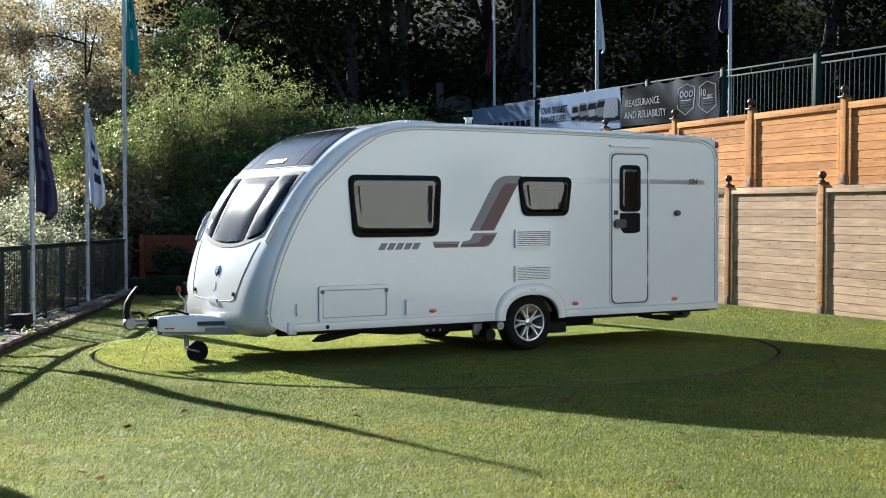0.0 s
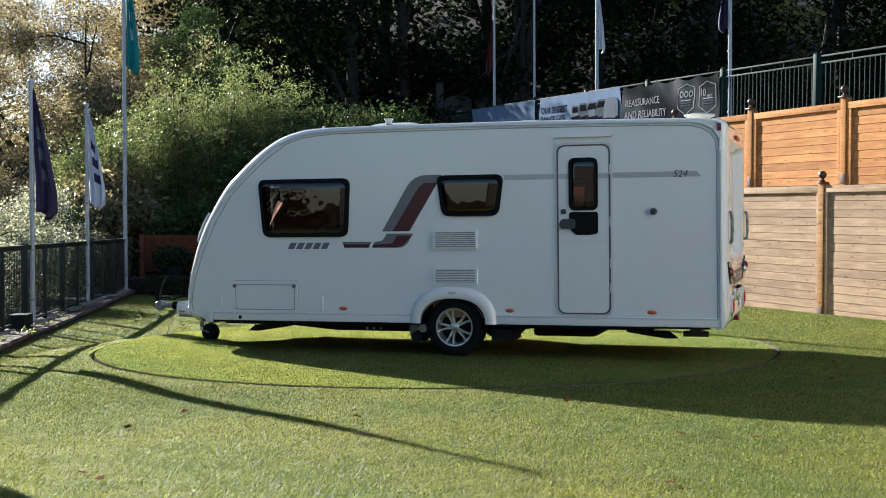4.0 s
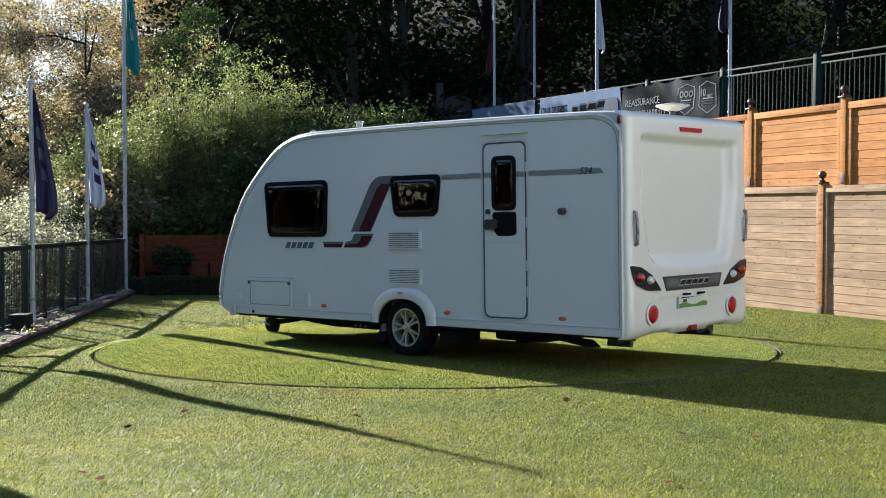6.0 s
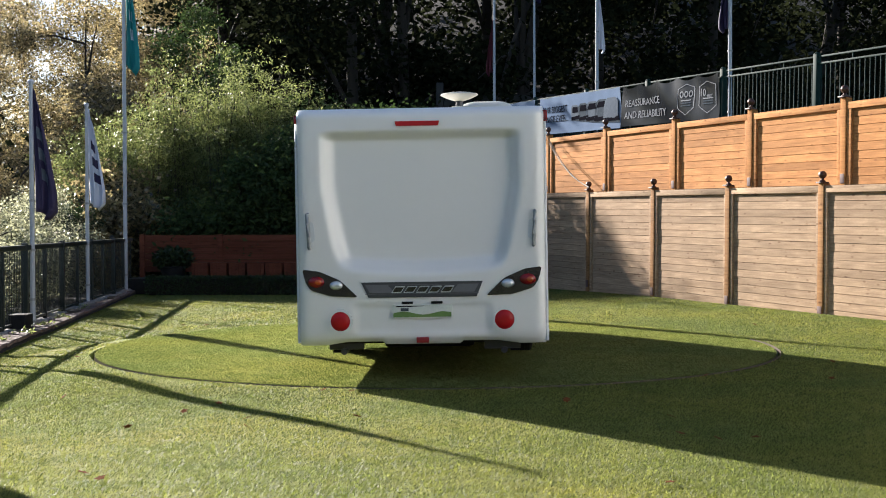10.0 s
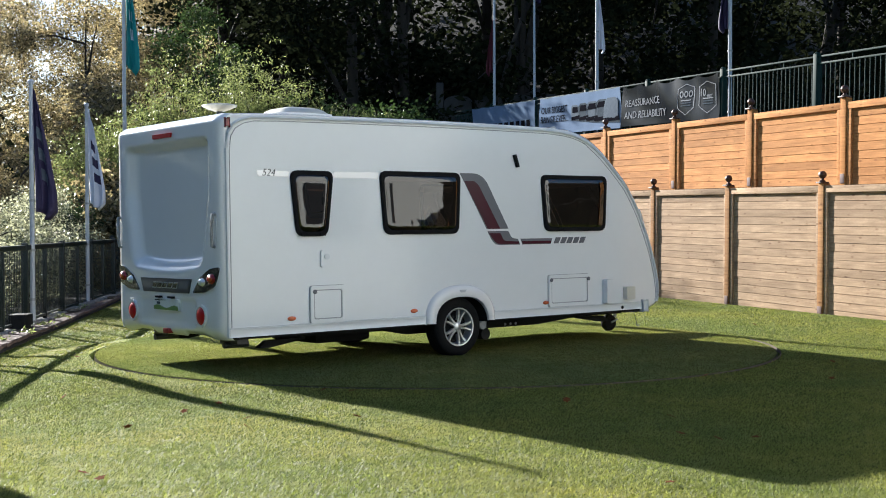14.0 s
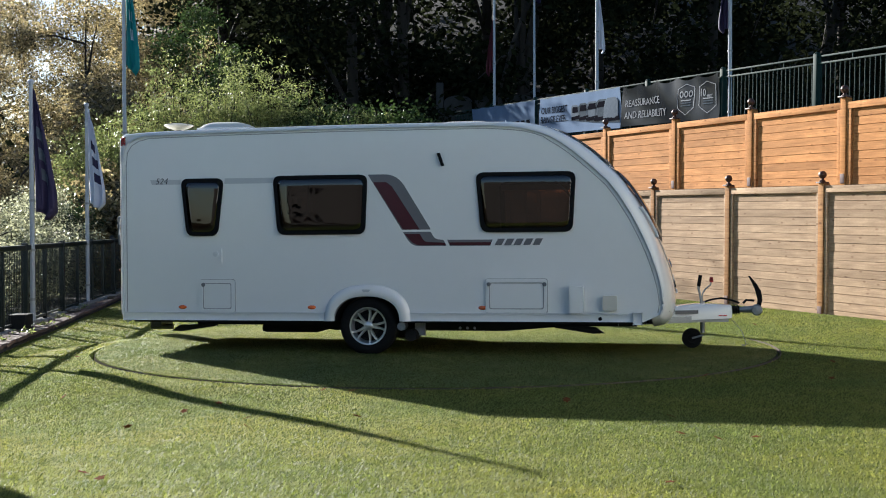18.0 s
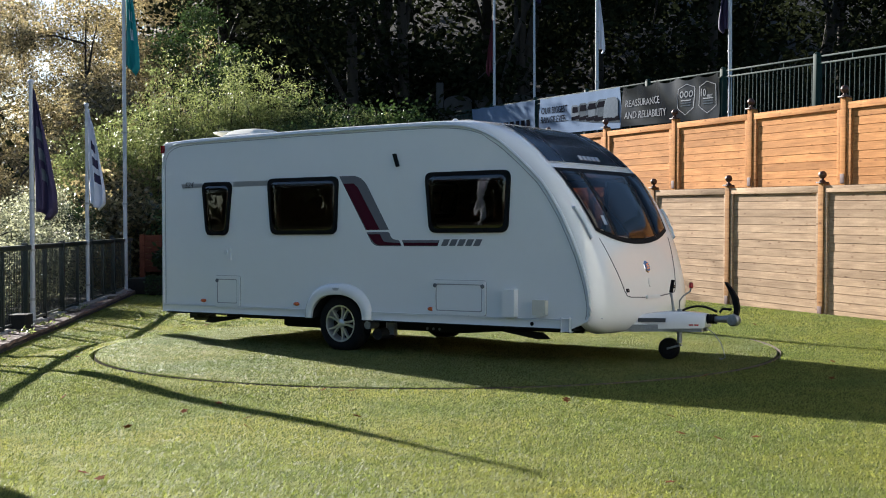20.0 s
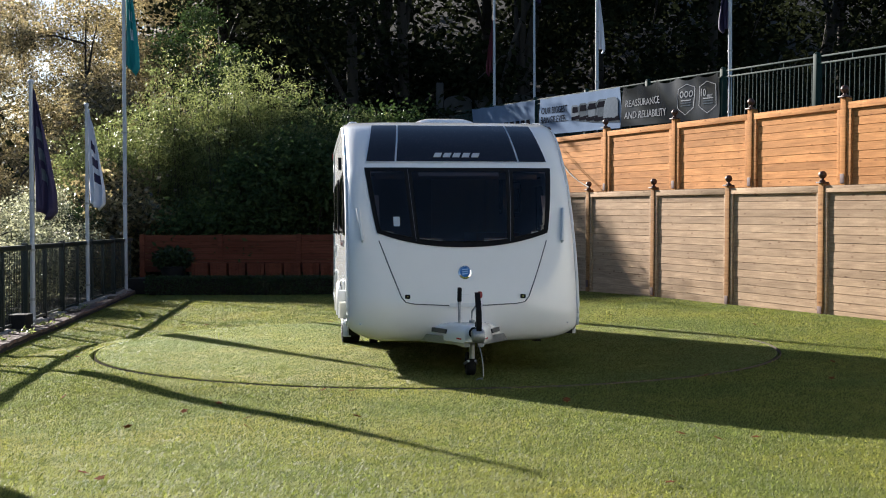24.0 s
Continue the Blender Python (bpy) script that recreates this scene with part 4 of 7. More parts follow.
    for q in bm.verts:
        q.co = screen_map(q.co.x, q.co.y, 0.008)
    scr = part("windscreen", bm, M_RUBBER, car, "black framed three-part front window", smooth=50)
    for u0, u1 in lites:
        part("pane", grid(bmesh.new(), lambda u, v: screen_map(u, v, 0.012 + 0.022 * (1 - (2 * (u - u0) / (u1 - u0) - 1) ** 4) * (1 - (2 * v - 1) ** 4)), span(u0, u1, 14), span(0.07, 0.94, 14)), M_SCREEN, scr, "dark tinted front pane", smooth=60)
    for u0 in (-0.548, 0.542):
        part("divider", grid(bmesh.new(), lambda u, v: screen_map(u, v, 0.013), [u0, u0 + 0.005], span(0.03, 0.97, 14)), M_GREYDECAL, scr, "thin grey strip between the panes")
    def sky_map(u, v, out):
        z = 2.0 + 0.41 * v
        return front(u * (0.905 - 0.085 * v), z, out)
    skl = part("skylight", grid(bmesh.new(), lambda u, v: sky_map(u, v, 0.006), us, span(0, 1, 12)), M_TRIM, car, "dark panoramic skylight above the front window", smooth=50)
    for u0, u1 in ((-0.99, -0.685), (-0.665, 0.665), (0.685, 0.99)):
        part("pane", grid(bmesh.new(), lambda u, v: sky_map(u, v, 0.012), span(u0, u1, 12), span(0.02, 0.98, 12)), M_SKYPANE, skl, "dark tinted roof pane", smooth=60)
    bars_word(car, lambda a, b, d: tuple(front(a, b, d + 0.014)), -0.235, 2.045, 0.47, 0.045, 5, M_SILVER, "model_mark", 0.55)
    seam = [(-0.80, 1.24), (-0.70, 0.97), (-0.60, 0.715), (-0.56, 0.668), (-0.48, 0.652), (-0.2, 0.638), (0.2, 0.638), (0.48, 0.652), (0.56, 0.668), (0.60, 0.715), (0.70, 0.97), (0.80, 1.24)]
    fine = [front(a[0] + (b[0] - a[0]) * t, a[1] + (b[1] - a[1]) * t, 0.0005) for a, b in zip(seam, seam[1:]) for t in (0, 0.25, 0.5, 0.75)] + [front(*seam[-1], 0.0005)]
    part("locker_seam", tube(bmesh.new(), fine, 0.0055, 6), M_SEAM, car, "dark gap round the front locker lid")
    for y in (-0.543, 0.543):
        part("locker_lock", prism(bmesh.new(), rounded([(y - 0.024, 0.70), (y + 0.024, 0.70), (y + 0.024, 0.738), (y - 0.024, 0.738)], 0.008, 3), front_lift(), 0.0, 0.012), M_RUBBER, car)
        part("lock_core", lathe(bmesh.new(), [(0.0, 0.0), (0.008, 0.0), (0.008, 0.004), (0.0, 0.004)], 8, Matrix.Translation(front(y, 0.719, 0.012)) @ pose(0, 0, 0, 0, 90)), M_CHROME, car)
    o = [(0.062 * math.cos(t), 0.943 + 0.062 * math.sin(t)) for t in (2 * math.pi * k / 28 for k in range(28))]
    bd = part("badge", dome(bmesh.new(), o, front_lift(), 0.002, 0.012, 4), M_CHROME, car, "round chrome and blue badge")
    part("badge_face", prism(bmesh.new(), [(0.047 * math.cos(t), 0.943 + 0.047 * math.sin(t)) for t in (2 * math.pi * k / 24 for k in range(24))], front_lift(), 0.012, 0.0155), M_BLUE, bd)
    for k in (-1, 0, 1):
        part("badge_bar", prism(bmesh.new(), [(-0.03, 0.943 + k * 0.02 - 0.006), (0.03, 0.95 + k * 0.02 - 0.006), (0.03, 0.957 + k * 0.02 - 0.002), (-0.03, 0.95 + k * 0.02 - 0.002)], front_lift(), 0.0155, 0.018), M_CHROME, bd)
    part("plate_ledge", prism(bmesh.new(), rounded([(-0.16, 0.622), (0.16, 0.622), (0.15, 0.655), (-0.15, 0.655)], 0.01, 3), front_lift(), 0.0, 0.02), M_TRIM, car)
    part("plate_ledge", prism(bmesh.new(), rounded([(-0.05, 0.74), (0.05, 0.74), (0.035, 0.82), (-0.035, 0.82)], 0.03, 3), front_lift(), 0.0, 0.006), M_GRP, car)
    for s in (-1, 1):
        a = [(s * 0.995, 1.54, -0.01), (s * 0.995, 1.535, 0.018), (s * 0.985, 1.46, 0.024), (s * 0.965, 1.32, 0.024), (s * 0.955, 1.235, 0.018), (s * 0.955, 1.225, -0.01)]
        # trim grey on a white handle puts its shading into the colour
        part("grab_handle", tube(bmesh.new(), [front(*q) for q in a], 0.018, 8), M_TRIM, car, "front grab handle greyed for its shading")
        o = [(s * 0.99 + 0.055 * math.cos(t), 0.44 + 0.03 * math.sin(t)) for t in (2 * math.pi * k / 16 for k in range(16))]
        part("front_marker", dome(bmesh.new(), o, front_lift(), 0.0, 0.02, 4), M_CLEARLENS, car, "clear oval front marker lamp", smooth=60)

    # rear: lamps, panel, plate, handles
    for s in (1, -1):
        o = rounded([(s * 1.055, 1.015), (s * 0.90, 0.995), (s * 0.72, 0.915), (s * 0.60, 0.80), (s * 0.565, 0.765), (s * 0.80, 0.775), (s * 0.98, 0.83), (s * 1.025, 0.90)], 0.03, 4)
        cl = part("tail_lamp", prism(bmesh.new(), o, rear_lift, 0.0, 0.014), M_LAMPBODY, car, "dark grey rear lamp cluster", smooth=40)
        for y, z, r, mm, lb in ((0.930, 0.903, 0.068, M_TAILRED, "oval dark red lens with an orange core"), (0.755, 0.870, 0.056, M_CLEARLENS, "oval clear lens")):
            q = [(s * y + r * 1.05 * math.cos(t), z + r * 0.72 * math.sin(t)) for t in (2 * math.pi * k / 20 for k in range(20))]
            part("lens", dome(bmesh.new(), q, rear_lift, 0.012, 0.03, 5), mm, cl, lb, smooth=60)
        q = [(s * 0.930 - 0.016 + 0.034 * math.cos(t), 0.903 + 0.028 * math.sin(t)) for t in (2 * math.pi * k / 16 for k in range(16))]
        part("lens_core", dome(bmesh.new(), q, rear_lift, 0.034, 0.012, 4), M_TAILORANGE, cl, "orange lens core", smooth=60)
        q = [(s * 0.722 + 0.086 * math.cos(t), 0.553 + 0.086 * math.sin(t)) for t in (2 * math.pi * k / 24 for k in range(24))]
        w = [(s * 0.722 + 0.108 * math.cos(t), 0.553 + 0.108 * math.sin(t)) for t in (2 * math.pi * k / 24 for k in range(24))]
        rf = part("rear_lamp", dome(bmesh.new(), q, rear_lift, 0.01, 0.022, 5), M_REDLENS, car, "round red rear lamp", smooth=60)
        part("lamp_bezel", frame_ring(bmesh.new(), w, q, rear_lift, 0.0, 0.02), M_GRP, rf)
        hd = [(s * 1.0, 1.50, 0.0), (s * 1.0, 1.50, 0.026), (s * 0.995, 1.42, 0.034), (s * 0.988, 1.30, 0.034), (s * 0.985, 1.205, 0.026), (s * 0.985, 1.20, 0.0)]
        gh = part("grab_handle", tube(bmesh.new(), [rear(*q) for q in hd], 0.017, 8), M_STEEL, car, "grey rear grab handle")
        # flat grey patch standing in for the shaded recess behind the handle
        part("handle_recess", prism(bmesh.new(), rounded([(s * 1.025, 1.46), (s * 0.945, 1.42), (s * 0.935, 1.27), (s * 1.0, 1.23)], 0.02, 3), rear_lift, 0.0, 0.004), M_TRIM, gh)
    lp = part("name_panel", prism(bmesh.new(), [(0.535, 0.893), (-0.535, 0.893), (-0.48, 0.757), (0.47, 0.757)], rear_lift, 0.0, 0.012), M_DARKGREY, car, "dark grey name panel with a plain mark")
    part("panel_shine", prism(bmesh.new(), [(0.50, 0.87), (0.30, 0.87), (0.24, 0.80), (0.46, 0.80)], rear_lift, 0.012, 0.0135), M_GREYDECAL, lp)
    part("panel_shine", prism(bmesh.new(), [(-0.50, 0.87), (-0.32, 0.87), (-0.26, 0.80), (-0.46, 0.80)], rear_lift, 0.012, 0.0135), M_GREYDECAL, lp)
    for k in range(5):
        a = 0.27 - 0.108 * k
        o = [(a, 0.797), (a - 0.086, 0.797), (a - 0.124, 0.856), (a - 0.038, 0.856)]
        br = part("bar", prism(bmesh.new(), o, rear_lift, 0.012, 0.018), M_SILVER, lp)
        part("bar_face", prism(bmesh.new(), inset(o, 0.0085), rear_lift, 0.018, 0.021), M_LAMPBODY, br)
    for z in (0.787, 0.866):
        part("panel_line", prism(bmesh.new(), [(0.50, z), (-0.50, z), (-0.50, z + 0.005), (0.50, z + 0.005)], rear_lift, 0.012, 0.014), M_GREYDECAL, lp)
    pl = part("plate", prism(bmesh.new(), rounded([(0.265, 0.575), (-0.265, 0.575), (-0.265, 0.692), (0.265, 0.692)], 0.012, 3), rear_lift, 0.0, 0.024), M_PLATEWHITE, car, "white plate with green hills and plain bars")
    hill = [(0.255, 0.583)] + [(0.255 - 0.51 * t, 0.618 + 0.014 * math.sin(t * 9)) for t in span(0, 1, 16)] + [(-0.255, 0.583)]
    part("plate_hill", prism(bmesh.new(), hill, rear_lift, 0.024, 0.0265), M_PLATEGREEN, pl)
    part("bar", prism(bmesh.new(), [(0.23, 0.672), (-0.23, 0.672), (-0.23, 0.682), (0.23, 0.682)], rear_lift, 0.024, 0.0265), M_INK, pl)
    part("bar", prism(bmesh.new(), [(0.19, 0.635), (0.12, 0.635), (0.12, 0.662), (0.19, 0.662)], rear_lift, 0.024, 0.0265), M_GREYINK, pl)
    for y in (0.13, -0.13):
        part("plate_lamp", prism(bmesh.new(), rounded([(y + 0.05, 0.70), (y - 0.05, 0.70), (y - 0.05, 0.72), (y + 0.05, 0.72)], 0.006, 2), rear_lift, 0.0, 0.035), M_RUBBER, car)
    part("brake_lamp", prism(bmesh.new(), [(0.205, 2.262), (-0.165, 2.262), (-0.175, 2.303), (0.215, 2.303)], rear_lift, 0.0, 0.018), M_REDLENS, car, "red high brake lamp")
    part("fog_lamp", block(bmesh.new(), -3.40, -3.33, -0.055, 0.055, 0.355, 0.405, 0.006), M_DARKRED, car, "small dark red lamp under the bumper")

    # roof
    def rooflight(x, y, a, b, h, nm, label):
        o = rounded([(x - a, y - b), (x + a, y - b), (x + a, y + b), (x - a, y + b)], 0.12, 5)
        base = part(nm, prism(bmesh.new(), inset(o, -0.02), lambda p, q, d: (p, q, 2.455 + d), 0.0, 0.035), M_GRP, car, label)
        part("dome_cover", dome(bmesh.new(), o, lambda p, q, d: (p, q, 2.455 + d), 0.034, h, 6), M_CREAM if x < -2 else M_GRP, base, smooth=60)
        return base
    fr = rooflight(0.38, 0.03, 0.36, 0.36, 0.078, "rooflight", "large white framed rooflight")
    for k in range(5):
        part("vent_slot", block(bmesh.new(), 0.735, 0.745, -0.25 + k * 0.11, -0.19 + k * 0.11, 2.475, 2.50), M_SEAM, fr)
    rooflight(-2.26, -0.60, 0.29, 0.27, 0.075, "rooflight", "domed cream rooflight")
    rooflight(-1.2, 0.25, 0.2, 0.2, 0.04, "rooflight", "small white rooflight")
    bm = lathe(bmesh.new(), [(0.0, 2.512), (0.05, 2.514), (0.11, 2.535), (0.165, 2.560), (0.172, 2.568), (0.165, 2.576), (0.08, 2.590), (0.0, 2.594)], 32, Matrix.Translation((-2.96, -0.35, 0)))
    dish = part("aerial", bm, M_CREAM, car, "cream saucer-shaped television aerial", smooth=50)
    part("aerial_mast", tube(bmesh.new(), [(-2.96, -0.35, 2.42), (-2.96, -0.35, 2.52)], [0.04, 0.03], 12), M_DARKGREY, dish)
    part("aerial_base", prism(bmesh.new(), rounded([(-3.06, -0.72), (-2.80, -0.72), (-2.80, -0.28), (-3.06, -0.28)], 0.06), lambda p, q, d: (p, q, 2.43 + d), 0.0, 0.028), M_CREAM, dish)
    fl = part("flue", lathe(bmesh.new(), [(0.035, 2.44), (0.035, 2.525), (0.05, 2.53), (0.05, 2.545), (0.0, 2.55)], 14, Matrix.Translation((0.184, 0.99, 0))), M_TRIM, car, "short grey heater flue")
    part("flue_collar", lathe(bmesh.new(), [(0.07, 2.44), (0.07, 2.465), (0.04, 2.48)], 14, Matrix.Translation((0.184, 0.99, 0))), M_RUBBER, fl)

    # what shows through the panes: benches, chest, kitchen, wardrobe, blinds
    for s in (1, -1):
        so = part("bench", block(bmesh.new(), 0.55, 2.15, s * 0.42, s * 1.03, 0.42, 0.86, 0.05), M_SOFA, car, "brown upholstered bench seat")
        part("bench_back", block(bmesh.new(), 0.6, 2.1, s * 0.88, s * 1.03, 0.87, 1.22, 0.05), M_SOFA, so)
        part("roof_locker", block(bmesh.new(), -0.3, 1.35, s * 0.72, s * 1.03, 1.98, 2.36, 0.02), M_CABINET, car, "warm wood roof locker")
    part("front_chest", boxed(1.95, 2.30, -0.40, 0.40, 0.42, 1.08, 0.02), M_CABINET, car, "warm wood chest between the benches")
    part("kitchen_unit", boxed(-1.45, -0.30, 0.50, 1.03, 0.42, 1.30, 0.02), M_CABINET, car, "warm wood kitchen unit")
    part("wardrobe", boxed(-2.60, -1.70, -1.03, -0.90, 0.42, 1.26, 0.02), M_CABINET, car, "warm wood low cupboard")
    part("washroom_wall", boxed(-2.70, -2.66, -1.03, 0.20, 0.42, 2.38, 0.005), M_LINING, car, "cream washroom partition")
    for s, w in [(q, w) for q in (1, -1) for w in WINDOWS[q]]:
        x0, x1, z1 = w[3][0] + 0.03, w[2][0] - 0.03, w[2][1]
        part("blind_cassette", block(bmesh.new(), min(x0, x1), max(x0, x1), s * (HALF - 0.10), s * (HALF - 0.05), z1 - 0.10, z1 - 0.03, 0.01), M_LINING, car, "cream blind cassette")
    part("blind_cassette", boxed(1.98, 2.02, -0.80, 0.80, 1.84, 1.90, 0.01), M_LINING, car, "cream blind cassette")
    part("screen_sticker", prism(bmesh.new(), [(-0.66, 1.36), (-0.60, 1.36), (-0.60, 1.45), (-0.66, 1.45)], front_lift(), 0.035, 0.038), M_SILVER, scr)

    # chassis and running gear
    for y in (-0.72, 0.72):
        rail = [(-2.6, 0.29), (-1.3, 0.29), (-1.0, 0.235), (0.9, 0.235), (1.55, 0.29), (2.3, 0.29), (2.3, 0.325), (-2.6, 0.325)]
        part("chassis_rail", prism(bmesh.new(), rail, lambda a, b, d: (a, y + d, b), -0.02, 0.02), M_CHASSIS, car, "dark steel chassis rail")
        for k in range(3):
            xx = 0.40 + k * 0.08
            part("rail_hole", lathe(bmesh.new(), [(0.016, 0), (0.016, 0.003), (0.0, 0.003)], 8, Matrix.Translation((xx, y + math.copysign(0.0205, y), 0.265)) @ pose(0, 0, 0, -90 * math.copysign(1, y))), M_STEEL, car)
    part("axle", tube(bmesh.new(), [(-0.55, -0.95, 0.30), (-0.55, 0.95, 0.30)], 0.05, 10), M_CHASSIS, car)
    part("spare_carrier", boxed(-1.95, -1.25, -0.45, 0.45, 0.18, 0.29, 0.05), M_CHASSIS, car)
    part("water_heater_box", boxed(-1.15, -0.92, 0.55, 0.95, 0.17, 0.30, 0.02), M_CHASSIS, car)
    for s in (1, -1):
        mover = part("motor_mover", tube(bmesh.new(), [(-0.10, s * 0.70, 0.20), (-0.10, s * 0.98, 0.20)], 0.065, 12), M_CHASSIS, car, "dark mover motor by the wheel")
        part("mover_roller", tube(bmesh.new(), [(-0.19, s * 0.88, 0.30), (-0.19, s * 1.04, 0.30)], 0.045, 12), M_STEEL, mover)
        part("mover_bracket", block(bmesh.new(), -0.08, 0.03, s * 0.80, s * 0.84, 0.19, 0.34, 0.01), M_STEEL, mover)
        br = part("steady_bracket", block(bmesh.new(), -3.10, -2.98, s * 0.55, s * 0.86, 0.275, 0.335, 0.008), M_DARKGREY, car, "grey steady bracket under the bumper")
        part("steady_tube", tube(bmesh.new(), [(-3.16, s * 0.72, 0.262), (-2.9, s * 0.72, 0.262)], 0.03, 12), M_DARKGREY, br)
        for x, d in ((-2.62, -1), (1.72, 1)):
            part("corner_steady", prism(bmesh.new(), [(x - 0.28 * d, 0.305), (x + 0.15 * d, 0.29), (x + 0.24 * d, 0.225), (x + 0.12 * d, 0.22), (x - 0.28 * d, 0.28)], lambda a, b, e: (a, s * 0.82 + e, b), -0.035, 0.035), M_CHASSIS, car, "folded dark corner steady")

    # drawbar, cover and coupling
    for s in (1, -1):
        part("drawbar", loft(bmesh.new(), [[(xx, yy * s + e, z) for e, z in ((-0.025, 0.30), (0.025, 0.30), (0.025, 0.37), (-0.025, 0.37))] for xx, yy in ((2.1, 0.72), (3.0, 0.12), (3.28, 0.06))]), M_STEEL, car)
    sect = []
    for x, w, z0, z1 in ((2.50, 0.40, 0.335, 0.42), (2.60, 0.375, 0.325, 0.455), (2.72, 0.30, 0.325, 0.475), (2.78, 0.25, 0.325, 0.485), (2.95, 0.21, 0.33, 0.50), (3.15, 0.145, 0.335, 0.495), (3.30, 0.095, 0.34, 0.485), (3.315, 0.085, 0.35, 0.47)):
        sect.append([(x, w * a, z0 + (z1 - z0) * b) for a, b in ((-1, 0.0), (-1.0, 0.35), (-0.93, 0.75), (-0.72, 0.97), (-0.3, 1.0), (0.3, 1.0), (0.72, 0.97), (0.93, 0.75), (1.0, 0.35), (1, 0.0))])
    cover = part("drawbar_cover", loft(bmesh.new(), sect), M_GRP, car, "white drawbar fairing", smooth=50)
    for s in (1, -1):
        part("cover_slot", loft(bmesh.new(), [[(x, s * (w + 0.004), z) for w, z in ((wl, 0.395), (wl - 0.004, 0.435), (wl - 0.03, 0.435), (wl - 0.03, 0.395))] for x, wl in ((2.70, 0.318), (2.95, 0.214))]), M_DARKGREY, cover, "dark recessed grip in the fairing")
        for k, mm in ((0, M_REDLENS), (1, M_REDLENS)):
            part("sticker", loft(bmesh.new(), [[(x, s * (w + 0.003), z) for z in (0.365, 0.378)] + [(x, s * (w - 0.01), z) for z in (0.378, 0.365)] for x, w in ((3.17 + 0.05 * k, 0.140 - 0.016 * k), (3.21 + 0.05 * k, 0.128 - 0.016 * k))]), mm, cover)
    rings = []
    for k in range(8):
        rings += [(0.052 if k % 2 else 0.04, 0.0 + k * 0.014)]
    hb = part("coupling_bellows", lathe(bmesh.new(), rings, 16, Matrix.Translation((3.30, 0, 0.43)) @ pose(0, 0, 0, 0, 90)), M_RUBBER, car, "black ribbed rubber bellows")
    cp = part("coupling", tube(bmesh.new(), [(3.39, 0, 0.43), (3.48, 0, 0.432), (3.54, 0, 0.435)], [0.03, 0.035, 0.04], 12), M_STEEL, car, "grey steel towing coupling")
    part("coupling_head", lathe(bmesh.new(), [(0.0, -0.05), (0.05, -0.05), (0.062, -0.03), (0.062, 0.03), (0.05, 0.055), (0.0, 0.06)], 18, Matrix.Translation((3.585, 0, 0.428)) @ pose(0, 0, 0, 90)), M_STEEL, cp)
    part("coupling_lever", tube(bmesh.new(), [(3.44, 0, 0.50), (3.47, 0, 0.535), (3.56, 0, 0.53)], 0.013, 8), M_RUBBER, cp)
    lv = [[(3.60 + dx + a, yy, 0.44 + z) for a, yy in ((-0.020 * w, -0.022), (0.020 * w, -0.022), (0.020 * w, 0.022), (-0.020 * w, 0.022))] for z, dx, w in ((0.0, 0.0, 1.0), (0.10, 0.02, 1.3), (0.20, 0.0, 1.5), (0.27, -0.035, 1.2), (0.33, -0.075, 0.7), (0.36, -0.095, 0.5))]
    part("stabiliser_handle", loft(bmesh.new(), lv), M_RUBBER, cp, "black curved stabiliser handle", smooth=50)
    hbk = part("handbrake", tube(bmesh.new(), [(2.99, -0.09, 0.48), (2.975, -0.09, 0.58), (2.955, -0.09, 0.68), (2.975, -0.09, 0.80)], [0.014, 0.014, 0.016, 0.016], 8), M_STEEL, car, "handbrake lever with black grip")
    part("grip", tube(bmesh.new(), [(2.957, -0.09, 0.69), (2.978, -0.09, 0.815)], 0.02, 8), M_RUBBER, hbk)
    jk = part("jockey_wheel", lathe(bmesh.new(), [(0.0, -0.035), (0.045, -0.035), (0.05, -0.045), (0.10, -0.04), (0.11, -0.02), (0.11, 0.02), (0.10, 0.04), (0.05, 0.045), (0.045, 0.035), (0.0, 0.035)], 28, Matrix.Translation((2.885, 0.02, 0.112)) @ pose(0, 0, 0, 90)), M_TYRE, car, "small black jockey wheel")
    part("jockey_post", tube(bmesh.new(), [(3.00, 0.02, 0.17), (3.00, 0.02, 0.52)], 0.026, 12), M_STEEL, jk)
    for e in (-0.055, 0.055):
        part("jockey_fork", tube(bmesh.new(), [(3.01, 0.02 + e * 0.6, 0.15), (2.885, 0.02 + e, 0.112)], 0.012, 6), M_STEEL, jk)
    part("jockey_crank", tube(bmesh.new(), [(3.00, 0.02, 0.52), (3.0, 0.02, 0.60), (3.03, 0.05, 0.65), (3.09, 0.08, 0.70), (3.10, 0.08, 0.735)], 0.008, 6), M_STEEL, jk)
    part("crank_knob", lathe(bmesh.new(), [(0.0, -0.03), (0.02, -0.025), (0.024, 0.0), (0.018, 0.03), (0.0, 0.034)], 10, Matrix.Translation((3.10, 0.08, 0.755))), M_DARKRED, jk, "red crank knob")
    cable = [(3.0 + 0.4 * t, 0.10 - 0.08 * t, 0.50 + 0.05 * math.sin(t * 3.1)) for t in span(0, 1, 10)]
    part("cable", tube(bmesh.new(), cable, 0.012, 6), M_RUBBER, car, "black connecting cable")
    wire = [(3.28, 0.03, 0.34), (3.36, 0.05, 0.28), (3.43, 0.06, 0.18), (3.47, 0.06, 0.06), (3.46, 0.05, 0.035), (3.42, 0.03, 0.04), (3.45, 0.0, 0.03), (3.48, 0.04, 0.05)]
    part("breakaway_cable", tube(bmesh.new(), wire, 0.004, 5), M_STEEL, car)
    return car


